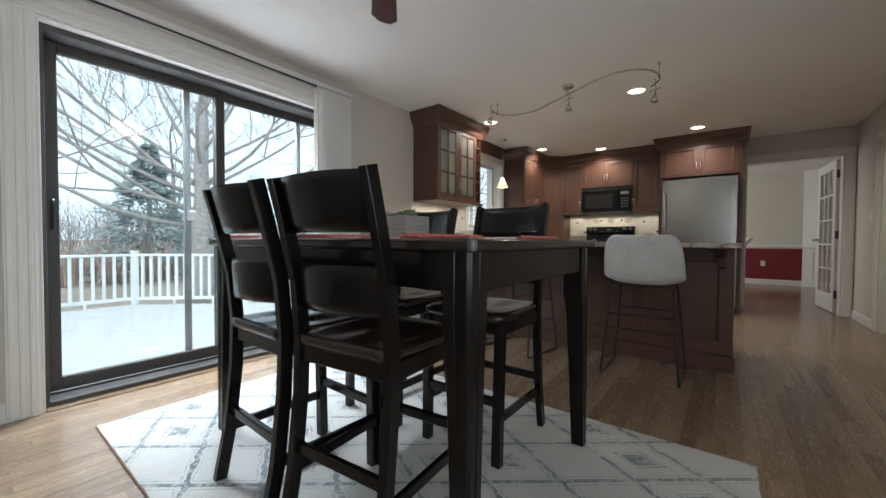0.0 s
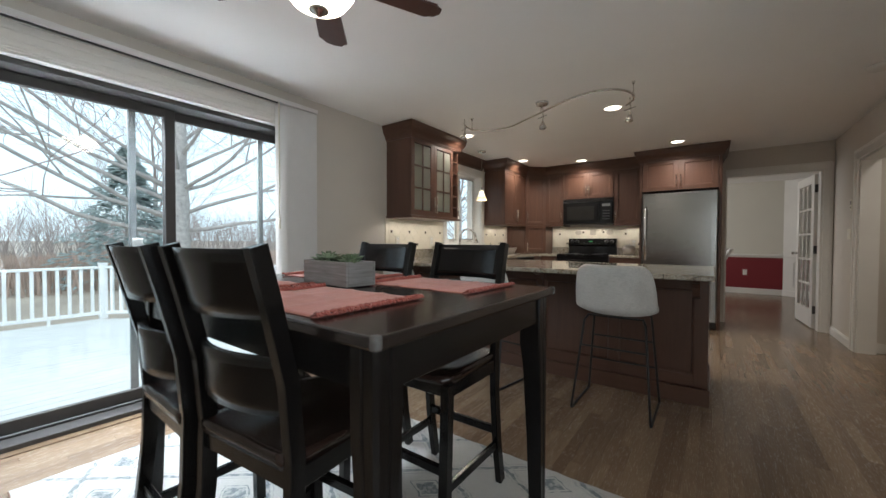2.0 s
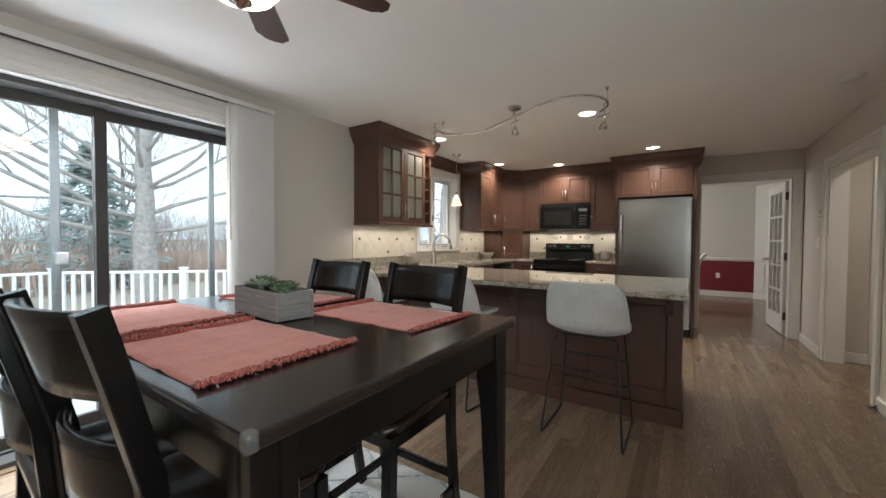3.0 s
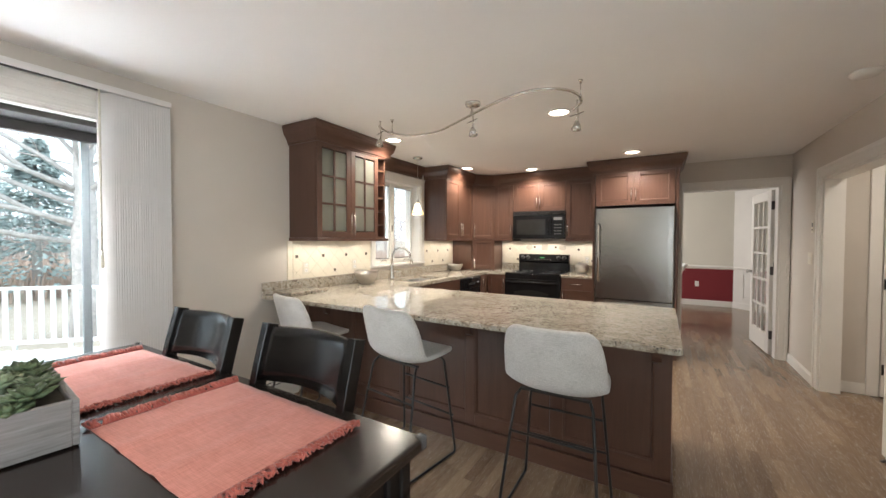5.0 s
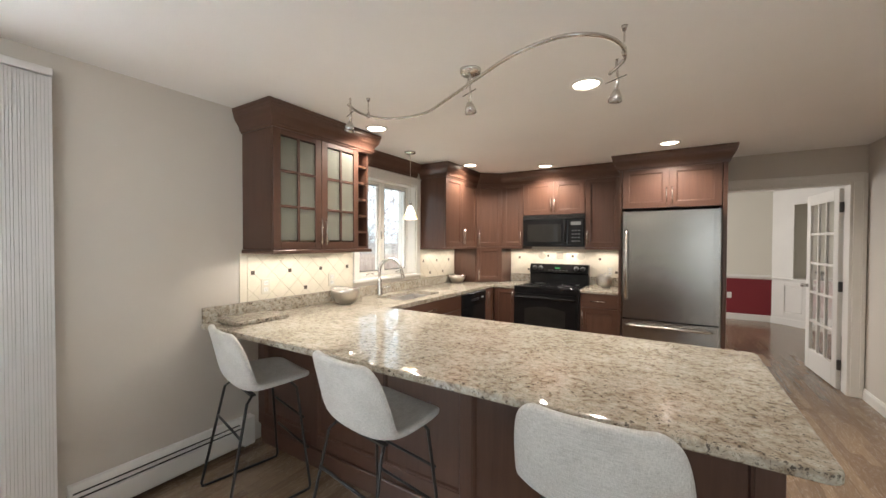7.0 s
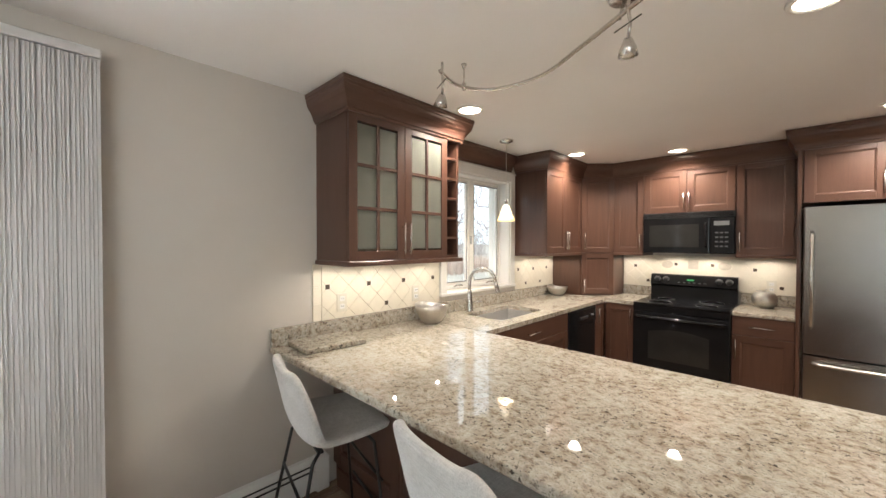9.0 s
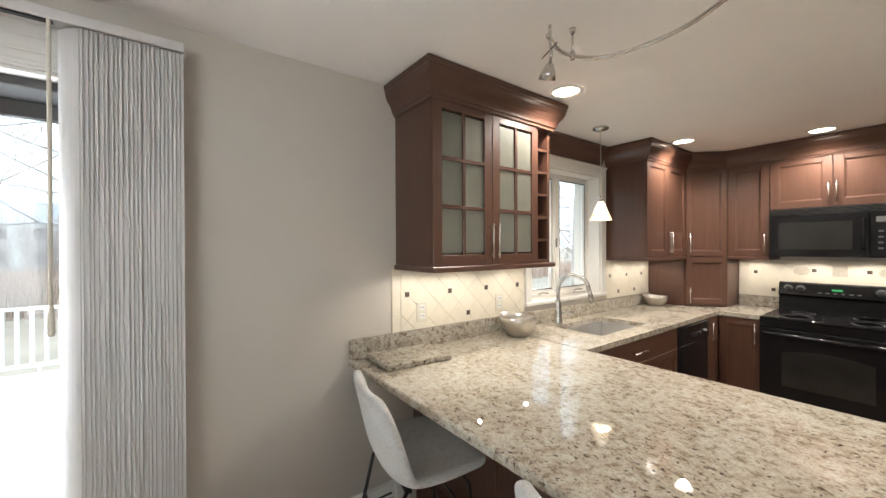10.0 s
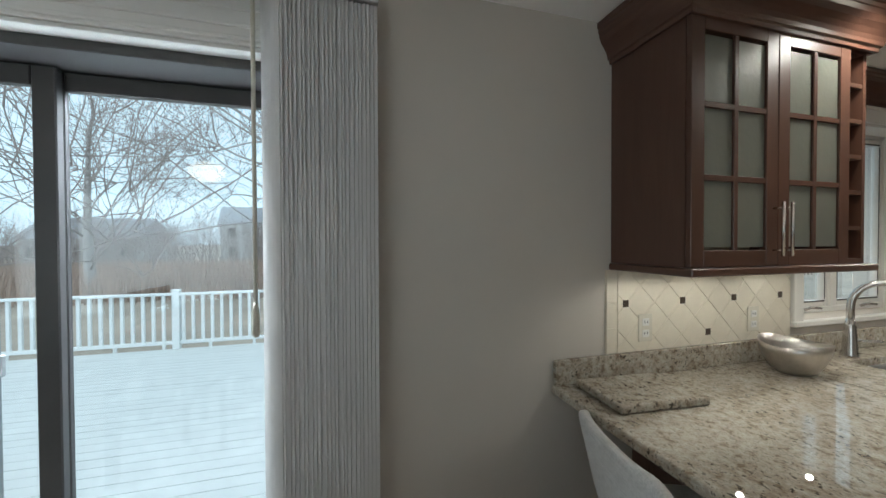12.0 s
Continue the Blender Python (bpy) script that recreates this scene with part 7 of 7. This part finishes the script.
def clip_poly(poly, u0, u1, v0, v1):
    for axis, lim, sign in ((0, u0, 1), (0, u1, -1), (1, v0, 1), (1, v1, -1)):
        outp = []
        for i in range(len(poly)):
            a, b = poly[i - 1], poly[i]
            ia, ib = (a[axis] - lim) * sign >= 0, (b[axis] - lim) * sign >= 0
            if ia != ib:
                t_ = (lim - a[axis]) / (b[axis] - a[axis])
                outp.append((a[0] + (b[0] - a[0]) * t_, a[1] + (b[1] - a[1]) * t_))
            if ib:
                outp.append(b)
        poly = outp
        if not poly:
            return poly
    return poly


def backsplash(name, P, U, N, u0, u1, v0, v1, label, edge=None, lattice=0.0):
    bm = obox(bmesh.new(), P, U, N, u0, u1, 0.0005, 0.004, v0, v1)
    wall = tagged(part(name, bm, GROUT), label, "backsplash", kind="structure")
    inv = wall.matrix_world
    m = Matrix(((U[0], 0, N[0], P[0] + N[0] * 0.004), (U[1], 0, N[1], P[1] + N[1] * 0.004), (0, 1, 0, 0), (0, 0, 0, 1)))
    du = edge if edge else 0.0
    d = s * math.sqrt(2)
    if du:
        k = 0
        while v0 + k * s < v1:
            me = tile_mesh([(u0 + 0.001, v0 + k * s + 0.001), (u0 + du - 0.002, v0 + k * s + 0.001), (u0 + du - 0.002, min(v1, v0 + k * s + s) - 0.001), (u0 + 0.001, min(v1, v0 + k * s + s) - 0.001)], TILE, "tile")
            ob = new("tile", me)
            ob.parent = wall
            ob.matrix_local = m
            k += 1
    ua = u0 + du
    cols = int((u1 - lattice) / d) + 3
    for r_ in range(-6, 6):
        for c in range(-1 - int((lattice - ua) / d), cols):
            cu, cv = lattice + c * d + (d / 2 if r_ % 2 else 0), 1.22 + r_ * d / 2
            h = d / 2 - 0.0011
            poly = [(cu - h, cv), (cu, cv - h), (cu + h, cv), (cu, cv + h)]
            poly = clip_poly(poly, ua + 0.001, u1 - 0.001, v0 + 0.001, v1 - 0.001)
            if len(poly) < 3:
                continue
            area = abs(sum(poly[i - 1][0] * poly[i][1] - poly[i][0] * poly[i - 1][1] for i in range(len(poly)))) / 2
            if area < 0.0003:
                continue
            me = tile_mesh(poly, TILE, "tile")
            ob = new("tile", me)
            ob.parent = wall
            ob.matrix_local = m
    return wall, m


def accents(wall, m, spots, mat=DARKTILE, half=0.0145, proud=0.0078):
    me = tile_mesh([(-half, -half), (half, -half), (half, half), (-half, half)], mat, "accent_tile", proud)
    for u, v in spots:
        ob = new("accent_tile", me)
        ob.parent = wall
        ob.matrix_local = m @ Matrix.Translation((u, v, 0))


vt, vb_ = UB - 0.029, COUNTER + 0.1005
w1, m1 = backsplash("backsplash_west", (WX, 0), WU, WN, 3.125, KW0 - 0.082, vb_, vt, "cream stone tiles laid on the diagonal with dark accents", 0.055, 3.22 + 0.075)
accents(w1, m1, [(3.22, 1.22), (3.523, 1.22), (3.825, 1.22), (4.125, 1.22), (3.67, 1.072)])
w2, m2 = backsplash("backsplash_west_corner", (WX, 0), WU, WN, KW1 + 0.082, 6.098, vb_, vt, "cream stone tiles laid on the diagonal with dark accents", None, 5.356 + 0.075)
accents(w2, m2, [(5.356, 1.22), (5.65, 1.22), (5.941, 1.22), (5.50, 1.072), (5.797, 1.072)])
w3, m3 = backsplash("backsplash_north", (0, NY), NU, NN, -2.248, -0.785, vb_, vt, "cream stone tiles laid on the diagonal above the range", None, -2.12 + 0.075)
accents(w3, m3, [(-2.12, 1.24), (-1.99, 1.08), (-1.07, 1.24), (-0.88, 1.08), (-1.72, 1.27), (-1.40, 1.27)])
accents(w3, m3, [(-1.565, 1.27)], RELIEFTILE, 0.045)
for u in (-1.80, -1.30):
    me = tile_mesh([(0.055 * math.cos(a), 0.04 * math.sin(a)) for a in (math.tau * k / 16 for k in range(16))], RELIEFTILE, "relief_tile", 0.012)
    ob = new("relief_tile", me)
    ob.parent = w3
    ob.matrix_local = m3 @ Matrix.Translation((u, 1.265, 0))

# ---- oak strip floor ----
rnd = random.Random(31)
SW_ = 0.0585
LENGTHS = [0.38, 0.55, 0.72, 0.9, 1.1, 1.35]


def strip_data(L):
    w, g, c = SW_ / 2 - 0.0002, L / 2 - 0.0002, 0.0006
    lo = [(-w, -g, -0.012), (w, -g, -0.012), (w, g, -0.012), (-w, g, -0.012)]
    mid = [(x, y, -c * 0.7) for x, y, z in lo]
    top = [(x - math.copysign(c, x), y - math.copysign(c, y), 0.0) for x, y, z in lo]
    faces = [(8, 9, 10, 11)]
    for k in (0, 4):
        for i in range(4):
            faces.append((k + i, k + (i + 1) % 4, k + 4 + (i + 1) % 4, k + 4 + i))
    return lo + mid + top, faces


floor = tagged(new("floor", bpy.data.meshes.new("floor")), "satin oak strip floor of mixed light and brown strips", "floor", kind="structure")
fl = bmesh.new()
box(fl, WX, FAREX, SY, FARY, -0.0119, -0.0105)
fl.to_mesh(floor.data)
fl.free()
floor.data.materials.append(GROUT)
STRIPS = []
for L in LENGTHS:
    me = bpy.data.meshes.new("floor_strip")
    v_, f_ = strip_data(L)
    me.from_pydata(v_, [], f_)
    me.materials.append(OAK)
    STRIPS.append(me)
count = 0
jv, jf = [], []
cols = int((2.3 - WX) / SW_)
for c in range(cols):
    x = WX + SW_ * (c + 0.5)
    y = SY - 0.1
    while y < FARY - 0.1:
        k = rnd.randrange(len(LENGTHS))
        L = LENGTHS[k]
        cy = y + L / 2
        y += L
        in_passage = cy + L / 2 > 3.5 and cy - L / 2 < EO1 + 0.1
        if not in_passage and (x > FAREX - 0.03 or (x > EX + T and cy + L / 2 < NY)):
            continue
        if cy > FARY - L / 2:
            cy = FARY - L / 2
        near = (x > -0.9 and x < EX and 1.9 < cy < 6.6) or (x < -2.0 and -0.2 < cy < 2.9)
        if near and count < 300:
            ob = new("floor_strip", STRIPS[k])
            ob.parent = floor
            ob.location = (x, cy, rnd.uniform(-0.0004, 0.0004))
            count += 1
        else:
            v_, f_ = strip_data(L)
            b = len(jv)
            dz = rnd.uniform(-0.0004, 0.0004)
            jv += [(vx + x, vy + cy, vz + dz) for vx, vy, vz in v_]
            jf += [tuple(q_ + b for q_ in f) for f in f_]
me = bpy.data.meshes.new("floor_strips")
me.from_pydata(jv, [], jf)
me.materials.append(OAKJOINED)
ob = new("floor_strips", me)
ob.parent = floor
tagged(ob, "oak strips of the remaining floor", kind="stuff")
